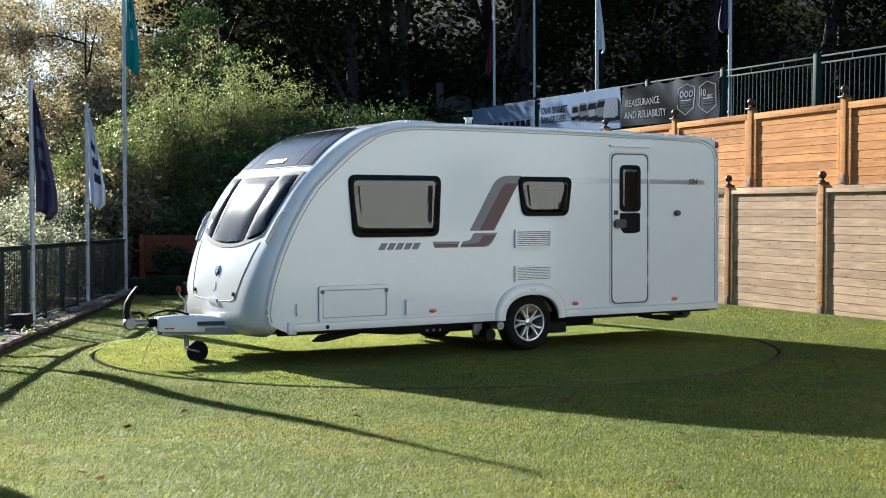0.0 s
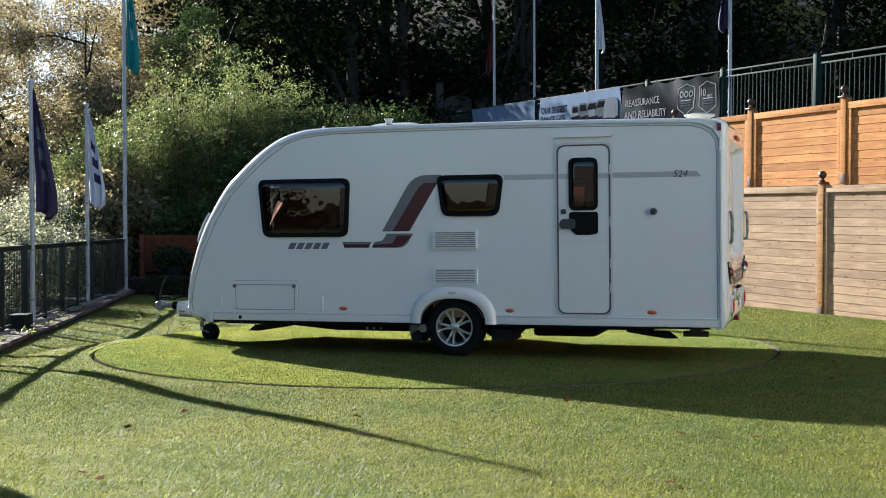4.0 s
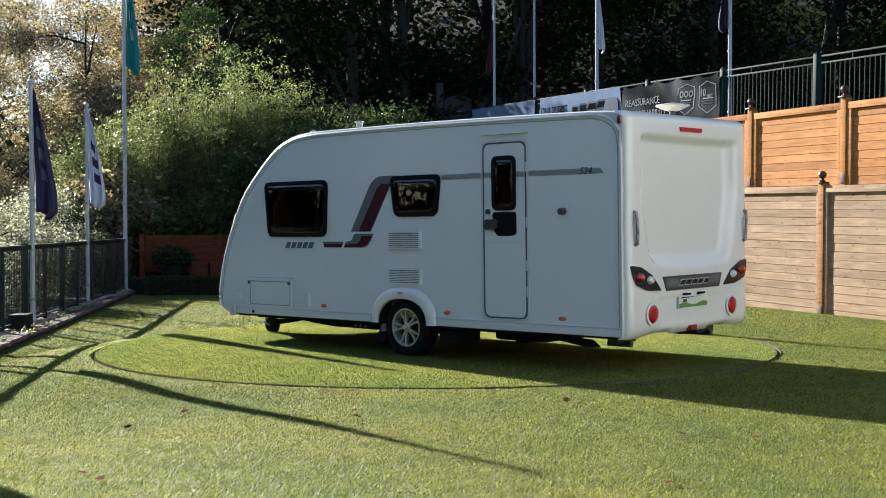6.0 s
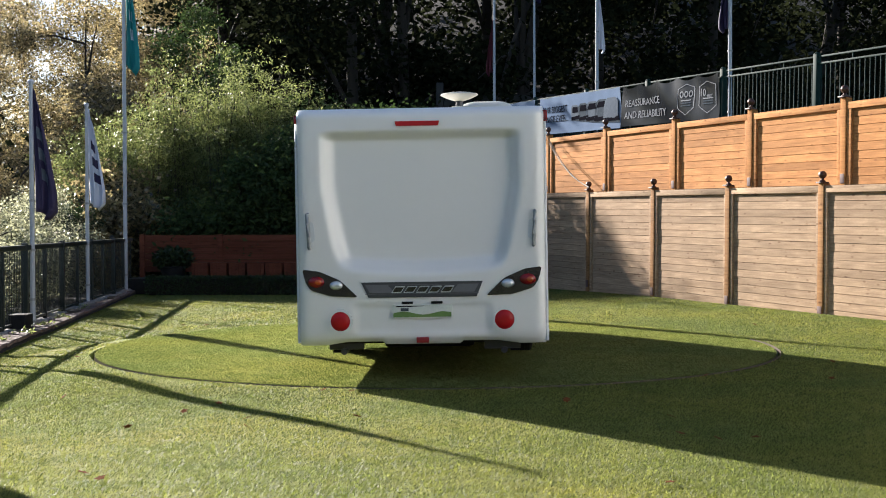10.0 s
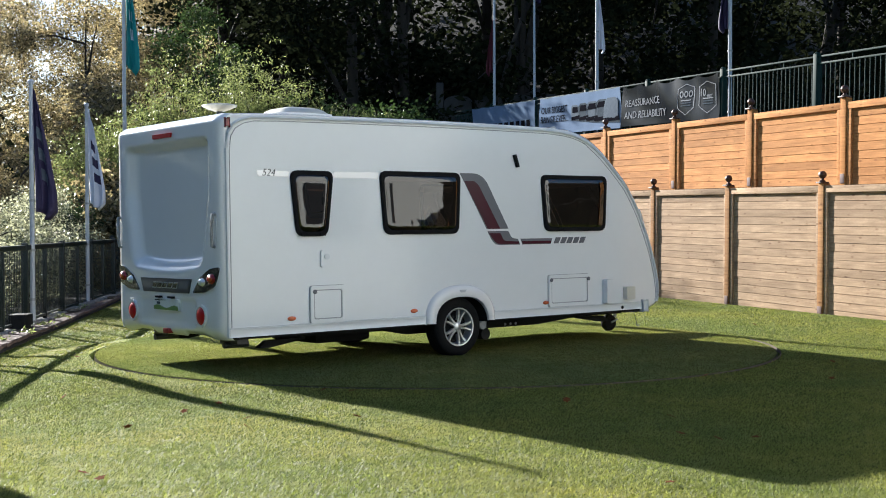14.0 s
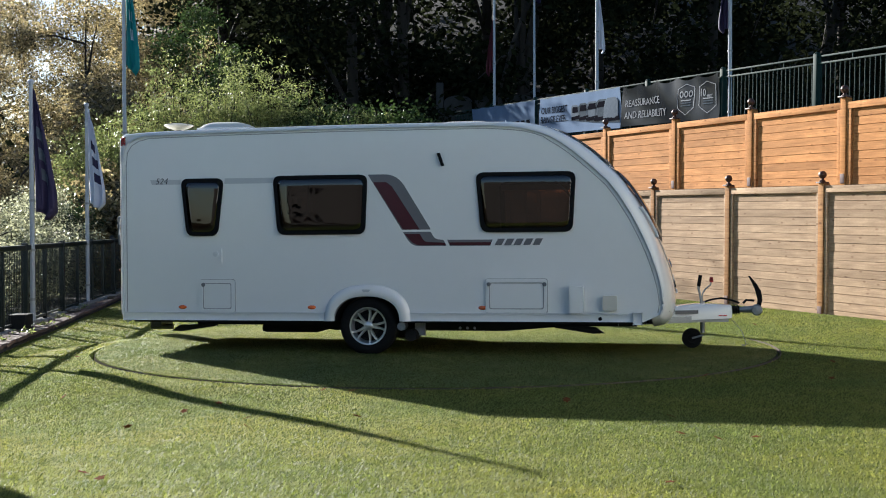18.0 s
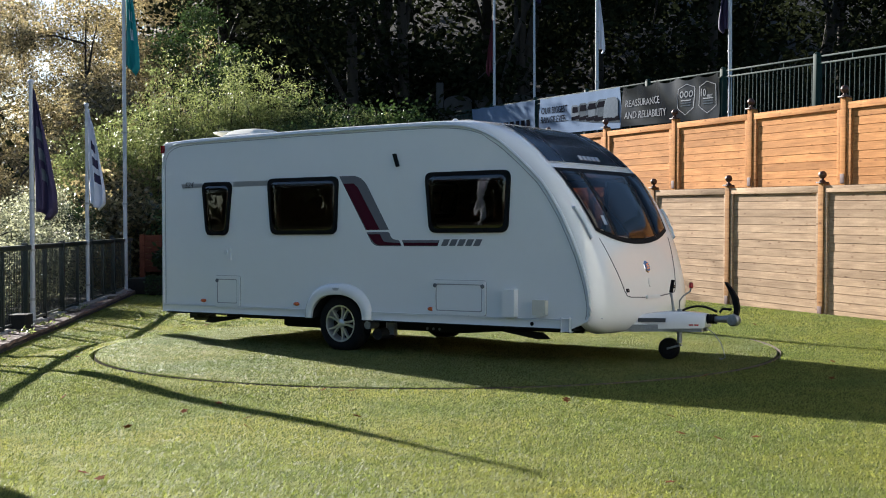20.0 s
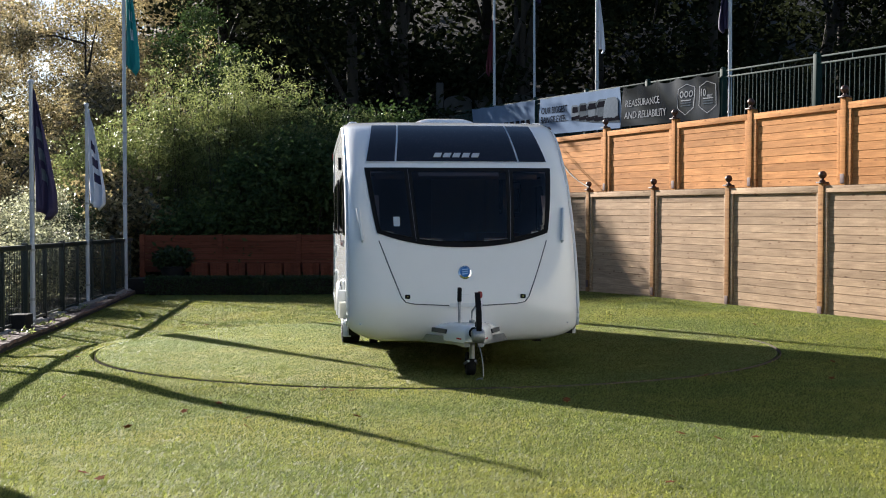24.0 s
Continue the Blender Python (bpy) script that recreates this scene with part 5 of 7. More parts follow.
# ---- ground and turntable ----
def build_ground():
    radii = [3.815, 3.83, 3.9, 4.0, 4.15, 4.3, 4.5, 4.75, 5.0, 5.4, 5.8, 6.4, 7, 8, 9, 10.5, 12, 14, 16, 19, 23, 28, 34, 45, 70, 120, 300, 900, 3000]
    n = 144
    vs, fs = [], []
    for k, r in enumerate(radii):
        for i in range(n):
            a = 2 * math.pi * i / n
            x, y = CX + r * math.cos(a), CY + r * math.sin(a)
            vs.append((x, y, float(land(x, y)) if k > 0 else -0.05))
    for k in range(len(radii) - 1):
        for i in range(n):
            j = (i + 1) % n
            fs.append((k * n + i, (k + 1) * n + i, (k + 1) * n + j, k * n + j))
    # shallow pit under the turntable
    b = len(vs)
    vs.append((CX, CY, -0.05))
    fs += [(i, (i + 1) % n, b) for i in range(n)]
    me = raw("ground", vs, fs, M_GROUND, True)
    return tagged(new("ground", me), "green artificial turf lawn with earth beyond", "ground", kind="structure")


def blades(xs, ys, zs, rng, hgt=0.022, wid=0.0035, nap=(0.0, 0.0), lay=(0.15, 1.1), turn=0.5):
    """Short fibres, one thin triangle each."""
    n = len(xs)
    h = hgt * rng.uniform(0.5, 1.25, n)
    w = wid * rng.uniform(0.7, 1.5, n)
    cell = 0.013
    key = (np.floor(np.asarray(xs) / cell).astype(np.int64) * 73856093) ^ (np.floor(np.asarray(ys) / cell).astype(np.int64) * 19349663)
    tuft = np.random.default_rng(3).random((4096, 2))[key % 4096]
    h = h * (0.82 + 0.36 * tuft[:, 1])
    la, lr = 2 * math.pi * tuft[:, 0] + rng.normal(0, 0.8, n), rng.uniform(*lay, n) * h
    lean = np.stack([np.cos(la) * lr + nap[0] * h, np.sin(la) * lr + nap[1] * h, h], 1)
    a = np.arctan2(lean[:, 1], lean[:, 0]) + math.pi / 2 + rng.normal(0, turn, n)
    base = np.stack([xs, ys, zs], 1)
    d = np.stack([np.cos(a) * w, np.sin(a) * w, np.zeros(n)], 1)
    tip = base + lean
    v = np.empty((n, 3, 3))
    v[:, 0], v[:, 1], v[:, 2] = base - d, base + d, tip
    return v.reshape(-1, 3), np.arange(n * 3).reshape(-1, 3)


def build_turf():
    rng = np.random.default_rng(5)
    # thicker towards the front, where each fibre shows
    n = 960000
    y = 5.6 + 23.4 * rng.random(n) ** 2.1
    x = (rng.random(n) * 2 - 1) * (0.375 * y + 0.2)
    r = np.hypot(x - CX, y - CY)
    keep = (r > 3.84) & (x + 0.125 * y > -3.53) & (x + 0.3788 * y < 13.15) & (y < 28.7)
    x, y = x[keep], y[keep]
    far = np.clip((y - 9.0) / 9.0, 0, 2)
    v, f = blades(x, y, land(x, y) - 0.002, rng, 0.0135 + 0.004 * far, 0.0028 + 0.0014 * far, (0.55, 0.55))
    tagged(new("turf", fast_mesh("turf", v, f, M_BLADE)), "short green and straw artificial turf fibres", "turf", kind="stuff")
    # pale cut edge of the lawn beside the turntable
    bm = bmesh.new()
    loft(bm, [[(CX + q * math.cos(a), CY + q * math.sin(a), z) for q, z in ((3.822, -0.04), (3.822, 0.008), (3.826, 0.014), (3.830, 0.008), (3.833, -0.01))] for a in span(radians(-84), radians(10), 60)], False, False)
    solid("lawn_edging", bm, M_EDGE, "pale worn strip along the lawn's cut edge", "edging", kind="structure")


def build_turntable():
    t = thing("turntable", "round turf-covered turntable flush with the lawn", "turntable", pose(CX, CY, 0.0))
    part("deck", lathe(bmesh.new(), [(0.0, -0.045), (3.778, -0.045), (3.783, -0.03), (3.783, 0.007), (3.776, 0.009), (0.0, 0.009)], 160), M_TURF, t, "turf-covered round deck")
    part("rim", lathe(bmesh.new(), [(3.784, -0.035), (3.793, -0.035), (3.793, 0.004), (3.790, 0.006), (3.786, 0.006), (3.784, 0.004), (3.784, -0.035)], 160), M_RIM, t, "thin dark worn metal rim")
    rng = np.random.default_rng(9)
    n = 250000
    r, a = 3.782 * np.sqrt(rng.random(n)), rng.uniform(0, 2 * math.pi, n)
    v, f = blades(r * np.cos(a), r * np.sin(a), np.full(n, 0.007), rng, 0.013, 0.0034, (0.06, 0.90), (0.2, 1.2), 0.5)
    ob = new("turf", fast_mesh("deck_fibres", v, f, M_DECKBLADE))
    ob.parent = t
    tagged(ob, kind="stuff")
    return t


# ---- left edge: brick kerb, railing, flags ----
def kerb_x(y):
    return -5.46 - 0.125 * (y - 15.4)


def fence_x(y):
    return -5.66 - 0.106 * (y - 12.8)


def build_kerb():
    k = thing("kerb", "weathered brown brick edging along the lawn", "kerb", kind="structure")
    bm = bmesh.new()
    rings = []
    for y in span(2.0, 31.0, 29):
        x, z = kerb_x(y), float(land(kerb_x(y), y))
        rings.append([(x, y, z - 0.2), (x, y, z + 0.045), (x - 1.9, y, z + 0.03), (x - 1.9, y, z - 0.2)])
    part("bed", loft(bm, rings), M_SOIL, k, "dark soil strip under the railing", smooth=0)
    # bricks side by side
    bk = finish(boxed(-0.215, 0.0, -0.105, 0.105, 0.0, 0.05, 0.008, seg=1), "brick", M_BRICK)
    bk2 = finish(boxed(-0.215, 0.0, -0.105, 0.105, 0.0, 0.05, 0.008, seg=1), "brick", M_BRICK)
    y, i = 13.0, 0
    rnd = random.Random(3)
    while y < 30.6:
        for row in range(2):
            x = kerb_x(y) - row * 0.225 + rnd.uniform(-0.01, 0.01)
            ob = new("brick", bk if rnd.random() < 0.5 else bk2)
            ob.parent = k
            ob.matrix_basis = pose(x, y, float(land(x, y)) + 0.045 + rnd.uniform(-0.008, 0.008), rnd.uniform(-2, 2), rnd.uniform(-2, 2), 7.1 + rnd.uniform(-2, 2))
        y += 0.222
        i += 1
    # weeds in the joints
    rng = np.random.default_rng(44)
    for y in (17.4, 18.9, 20.6, 22.8, 16.2):
        x = kerb_x(y) - 0.12 - 0.1 * rng.random()
        w = thing("weed", "small pale green weed growing in the brick edging", "weed", on_land(x, y, 0.08), group="weeds on the kerb")
        n = 45
        p = rng.normal(0, 1, (n, 3)) * np.array([0.08, 0.11, 0.04])
        p[:, 2] = np.abs(p[:, 2])
        v, f = leaf_cloud(n, p, 0.07, rng, 0.35)
        ob = new("foliage", fast_mesh("foliage", v, f, M_BAMBOO))
        ob.parent = w


def build_left_railing():
    rnd = random.Random(4)
    posts = [18.86 + 2.83 * k for k in range(-7, 5)]
    prev = None
    first = None
    zt, zb = 1.11, -0.03
    for i, y in enumerate(posts[:-1]):
        y2 = posts[i + 1]
        a, b = Vector((fence_x(y), y, 0)), Vector((fence_x(y2), y2, 0))
        d = (b - a).length
        m = Matrix.Translation(a) @ pose(0, 0, 0, 0, 0, math.degrees(math.atan2(b.y - a.y, b.x - a.x)))
        if first is None:
            p = thing("railing_panel", "dark painted steel railing panel with vertical bars", "railing", group="railing along the drop")
            part("top_rail", boxed(0.04, d - 0.04, -0.035, 0.035, zt - 0.075, zt, 0.006), M_IRON, p)
            part("bottom_rail", boxed(0.04, d - 0.04, -0.022, 0.022, zb - 0.02, zb + 0.02, 0.004), M_IRON, p)
            bar = finish(tube(bmesh.new(), [(0, 0, zb), (0, 0, zt - 0.06)], 0.0055, 6), "bar", M_IRON)
            n = 26
            for k in range(n):
                ob = new("bar", bar)
                ob.parent = p
                ob.location = (0.08 + (d - 0.16) * (k + 0.5) / n, 0, 0)
            part("post", boxed(-0.045, 0.045, -0.045, 0.045, -0.3, zt + 0.03, 0.006), M_IRON, p)
            part("mid_post", boxed(d / 2 - 0.03, d / 2 + 0.03, -0.03, 0.03, -0.3, zt - 0.045, 0.005), M_IRON, p)
            first = p
            p.matrix_basis = m
        else:
            copy_thing(first, m)


def build_coping():
    """Pale rough stones laid end to end under the railing."""
    c = thing("coping", "pale rough stone coping under the railing", "coping", kind="structure")
    rnd = random.Random(14)
    y = 12.0
    while y < 30.0:
        d = rnd.uniform(0.5, 0.9)
        w = rnd.uniform(0.09, 0.13)
        x = fence_x(y + d / 2)
        st = part("stone", boxed(-w, w, -d / 2 + 0.02, d / 2 - 0.02, 0, rnd.uniform(0.09, 0.15), 0.03, seg=1), M_STONE, c)
        st.matrix_basis = pose(x, y + d / 2, -0.20 + 0.02, rnd.uniform(-2, 2), rnd.uniform(-4, 4), 6.05 + rnd.uniform(-3, 3))
        y += d


def flag(name, at, height, r, cloth, top, length, width, label, turn=0.0, mark=None, seed=1, taper=1.0, furled=False):
    """A pole with a furled or slack flag hanging in folds."""
    f = thing(name, label, "flag", at, group="flagpoles")
    part("pole", tube(bmesh.new(), [(0, 0, 0), (0, 0, height * 0.5), (0, 0, height)], [r, r * 0.92, r * 0.8], 12), M_POLE, f, "pale grey flagpole")
    part("cap", lathe(bmesh.new(), [(r * 1.2, height - 0.02), (r * 1.3, height + 0.02), (r * 0.9, height + 0.045), (0, height + 0.05)], 12), M_POLE, f)
    for k in range(3):
        part("pole_clip", lathe(bmesh.new(), [(r * 1.25, 0), (r * 1.25, 0.035), (r * 0.9, 0.04)], 10, Matrix.Translation((0, 0, 0.45 + k * height * 0.2))), M_STEEL, f)
    rnd = random.Random(seed)
    ph = [rnd.uniform(0, 6.3) for _ in range(4)]
    nu, nv = 22, 26
    def cloth_at(u, v, back):
        w = width * (0.16 + 0.84 * min(1.0, (v + 0.03) * 1.25) ** 0.8) * (1 if v < 0.93 else 1 - 0.35 * (v - 0.93) / 0.07 * u)
        if furled:
            w = width * (0.12 + 1.1 * min(1.0, v / 0.25) * max(0.0, 1 - v) ** 1.2)
        x = r + u * w
        y = 0.05 * (0.3 + v) * math.sin(u * 11 + ph[0] + 1.6 * v) * (0.25 + u) + 0.02 * math.sin(u * 23 + ph[1] - 4 * v)
        z = top - v * length - 0.18 * length * u * (1 - 0.5 * v) * taper + 0.02 * math.sin(8 * u + ph[2])
        return Vector((x, y + back, z))
    bm = bmesh.new()
    grid(bm, lambda u, v: cloth_at(u, v, 0.0), span(0, 1, nu), span(0, 1, nv))
    cl = part("cloth", bm, cloth, f, smooth=80)
    cl.matrix_basis = pose(0, 0, 0, 0, 0, turn)
    sol = cl.modifiers.new("thickness", "SOLIDIFY")
    sol.thickness = 0.004
    if mark is not None:
        for k in range(3):
            u0, v0 = 0.30 + 0.05 * k, 0.28 + 0.17 * k
            part("print", grid(bmesh.new(), lambda u, v: cloth_at(u, v, -0.006), span(u0, u0 + 0.3, 6), span(v0, v0 + 0.10, 6)), mark, cl, smooth=80)
            part("print", grid(bmesh.new(), lambda u, v: cloth_at(u, v, 0.006), span(u0, u0 + 0.3, 6), span(v0, v0 + 0.10, 6)), mark, cl, smooth=80)
    return f


def on_land(x, y, h=0.0):
    return pose(x, y, float(land(x, y)) + h)


def build_flags():
    flag("flagpole", on_land(-6.295, 19.2), 3.79, 0.04, M_NAVY, 3.72, 1.88, 0.36, "pale flagpole with a furled navy flag beside the railing", -10, M_SILVERINK, 1)
    flag("flagpole", on_land(-6.797, 23.95), 3.9, 0.04, M_FLAGWHITE, 3.83, 1.80, 0.36, "pale flagpole with a slack white flag beside the railing", -14, M_NAVY, 2)
    flag("flagpole", on_land(-7.34, 28.95), 8.2, 0.05, M_TEAL, 7.9, 2.6, 0.30, "tall pale flagpole with a slack teal flag", -5, M_FLAGWHITE, 3)
    flag("flagpole", on_land(-5.80, 14.9), 4.05, 0.04, M_NAVY, 3.72, 2.05, 0.22, "pale flagpole with a furled navy flag beside the railing", -18, M_GREYINK, 4, furled=True)
    flag("flagpole", on_land(-5.34, 10.35), 3.79, 0.04, M_FLAGWHITE, 3.72, 2.05, 0.22, "pale flagpole with a slack white flag beside the railing", -18, M_GREYINK, 5, furled=True)
    # planter block beside the first pole
    solid("cable_box", boxed(-0.13, 0.13, -0.17, 0.17, 0, 0.27, 0.012), M_CHASSIS, "dark square box on the kerb", "box", on_land(-6.12, 18.1, 0.04))
    st = random.Random(8)
    for y in (21.9, 26.0):
        bm = bmesh.new()
        block(bm, -0.12, 0.12, -0.24, 0.24, 0, 0.11, 0.03)
        solid("edging_stone", bm, M_EDGE, "pale rough stone block below the railing", "stone", on_land(fence_x(y) + 0.12, y, 0.02) @ pose(0, 0, 0, 0, 0, 8 + st.uniform(-5, 5)), group="stones below the railing")


# ---- right side: two terraces of timber walls ----
WALL_O = Vector((5.849, 19.366, 0.0))
WALL_U = Vector((-0.3542, 0.9352, 0.0))
WALL_N = Vector((0.9352, 0.3542, 0.0))
WALL_AT = Matrix.Translation(WALL_O) @ pose(0, 0, 0, 0, 0, math.degrees(math.atan2(0.9352, -0.3542))) @ pose(0, 0, 0, 0, -0.75)


def finial(parent, x, y, z):
    bm = lathe(bmesh.new(), [(0.052, 0.0), (0.052, 0.02), (0.03, 0.032), (0.022, 0.05), (0.045, 0.068), (0.062, 0.10), (0.064, 0.115), (0.055, 0.145), (0.03, 0.168), (0.0, 0.172)], 16, Matrix.Translation((x, y, z)))
    return part("finial", bm, M_FINIAL, parent, "dark turned ball finial", smooth=60)


def timber_bay(nm, label, d, z0, z1, nb, board_mat, depth, group, sw, pw=0.066):
    """One bay: back board, boards one by one set back in a frame of stiles and cap rail. x runs along, -y faces away from the lawn."""
    b = thing(nm, label, "fence", group=group)
    h = z1 - z0
    part("back", boxed(0.05, d - 0.05, -depth - 0.05, -depth - 0.02, z0, z1 - 0.05, 0.0), board_mat, b)
    fr = 0.105
    part("cap_rail", boxed(pw + 0.004, d - pw - 0.004, -depth - 0.03, 0.014, z1 - fr, z1, 0.006), board_mat, b, "sawn cap rail")
    for x0 in (pw + 0.004, d - pw - sw - 0.004):
        part("stile", boxed(x0, x0 + sw, -depth - 0.02, 0.010, z0, z1 - fr - 0.002, 0.005), board_mat, b)
    bh = (h - fr) / nb
    bx0, bx1 = pw + sw + 0.006, d - pw - sw - 0.006
    shapes = []
    for v in range(3):
        o = [(0.0, -depth - 0.012), (0.002 + 0.001 * v, -depth + 0.006), (bh - 0.005, -depth + 0.004), (bh - 0.003, -depth - 0.012)]
        shapes.append(finish(loft(bmesh.new(), [[(x, a[1], a[0]) for a in o] for x in (bx0, bx1)]), "board", board_mat))
    rnd = random.Random(int(z0 * 10) + nb)
    for k in range(nb):
        ob = new("board", shapes[rnd.randrange(3)])
        ob.parent = b
        ob.location = (0, rnd.uniform(-0.004, 0.004), z0 + bh * k + rnd.uniform(-0.002, 0.002))
    return b


def timber_post(nm, label, z0, z1, group, wood, strip, foot=True):
    p = thing(nm, label, "post", group=group)
    part("baulk", boxed(-0.063, 0.063, -0.09, 0.030, z0 - 0.25, z1, 0.006), wood, p)
    part("post_cap", boxed(-0.07, 0.07, -0.075, 0.078, z1, z1 + 0.022, 0.006), M_FINIAL, p)
    finial(p, 0, 0, z1 + 0.02)
    if foot:
        part("shoe", boxed(-0.048, 0.048, 0.029, 0.040, z0 + 0.02, z0 + 0.17, 0.004), M_RUST, p, "rusty metal shoe")
    return p


def place_on_wall(ob, s, off, z=0.0):
    ob.matrix_basis = WALL_AT @ Matrix.Translation((s, -off, z))
    return ob


def build_walls():
    lows = [-5.14, -2.57, 0.0, 2.55, 5.09, 7.79, 10.4, 13.0]
    ups = [-5.2, -2.65, -0.1, 2.37, 4.87, 7.65, 10.45, 13.1]
    d = 2.57
    for ss, z0, z1, nb, mt, off, nm, lb, gp, pz, pl, pf, pm, pb in (
            (lows, -0.31, 1.985, 17, M_LOWWOOD, 0.0, "retaining_panel", "weathered pale timber retaining wall panel of wide boards", "lower timber wall", 2.02, "brown timber post with a ball finial on the lower wall", -0.05, M_POST, 0.0),
            (ups, 2.0, 3.27, 9, M_UPWOOD, 0.32, "fence_panel", "honey-coloured timber fence panel of horizontal boards", "upper timber fence", 3.34, "honey timber post with a ball finial on the upper fence", 2.0, M_HONEYPOST, 0.0)):
        bay0 = timber_bay(nm, lb, d, z0, z1, nb, mt, 0.036, gp, 0.10 if off > 0.1 else 0.062)
        post0 = timber_post("timber_post", pl, pf, pz, gp, pm, mt, foot=True)
        bl = d
        for i, s in enumerate(ss):
            if i < len(ss) - 1:
                k = (ss[i + 1] - s) / bl
                m = WALL_AT @ Matrix.Translation((s, -off, 0)) @ Matrix.Diagonal((k, 1, 1, 1))
                if i == 0:
                    bay0.matrix_basis = m
                else:
                    c = copy_thing(bay0, WALL_AT @ Matrix.Translation((s, -off, 0)))
                    c.scale = (k, 1, 1)
            if i == 0:
                place_on_wall(post0, s, off + pb)
            else:
                copy_thing(post0, WALL_AT @ Matrix.Translation((s, -off - pb, 0)))
    # earth behind the lower wall and the bank up to the railing
    bm = bmesh.new()
    loft(bm, [[WALL_AT @ Vector((s, -o, z)) for o, z in ((0.085, -0.1), (0.085, 1.96), (0.40, 1.99), (0.41, 3.0), (1.0, 3.15), (6.0, 3.4), (6.0, -0.1))] for s in (-9.0, 16.0)])
    solid("terrace_bank", bm, M_LITTER, "dark earth terrace behind the timber walls", "bank", kind="structure", smooth=0)
    # two slack ropes at the far end of the upper fence
    for k in range(2):
        pts = [WALL_AT @ Vector((10.2 - 2.6 * t, 0.10 - 0.32 + 0.32 * t, 3.22 - 0.08 * k - (1.15 - 0.1 * k) * t - 0.16 * math.sin(math.pi * t))) for t in span(0, 1, 14)]
        solid("rope", tube(bmesh.new(), pts, 0.009, 6), M_ROPE if k else M_RUBBER, "slack rope hanging down the timber fence", "rope", group="ropes on the fence")


RAIL_OFF = 0.8


def rail_top(s):
    return 4.13 + 0.030 * s


def build_upper_railing():
    slope = math.degrees(math.atan(0.030))
    base = Matrix.Translation(WALL_O) @ pose(0, 0, 0, 0, 0, math.degrees(math.atan2(0.9352, -0.3542)))
    d = 2.75
    p = thing("railing_panel", "dark green steel railing panel above the timber fence", "railing", group="railing on the upper terrace")
    up = pose(0, 0, 0, 0, -slope)
    for nm, z, r in (("top_rail", -0.012, 0.014), ("upper_rail", -0.125, 0.014), ("bottom_rail", -0.98, 0.016)):
        part(nm, boxed(0.04, d - 0.04, -r, r, z - r, z + r, 0.004), M_GREENIRON, p)
    bar = finish(tube(bmesh.new(), [(0, 0, -0.98), (0, 0, -0.125)], 0.009, 6), "bar", M_GREENIRON)
    for k in range(22):
        ob = new("bar", bar)
        ob.parent = p
        ob.location = (0.06 + (d - 0.12) * (k + 0.5) / 22, 0, 0)
    for x in (0.9, 1.85):
        part("stub", tube(bmesh.new(), [(x, 0, -0.125), (x, 0, -0.012)], 0.009, 6), M_GREENIRON, p)
    part("post", boxed(-0.045, 0.045, -0.045, 0.045, -1.2, 0.03, 0.006), M_GREENIRON, p, "dark green square post")
    part("post_cap", lathe(bmesh.new(), [(0.05, 0.03), (0.05, 0.045), (0.03, 0.06), (0.0, 0.07)], 12), M_GREENIRON, p)
    s0 = 1.16 - 2 * d
    for k in range(8):
        s = s0 + k * d
        m = base @ Matrix.Translation((s, -RAIL_OFF, rail_top(s))) @ up
        if k == 0:
            p.matrix_basis = m
        else:
            copy_thing(p, m)


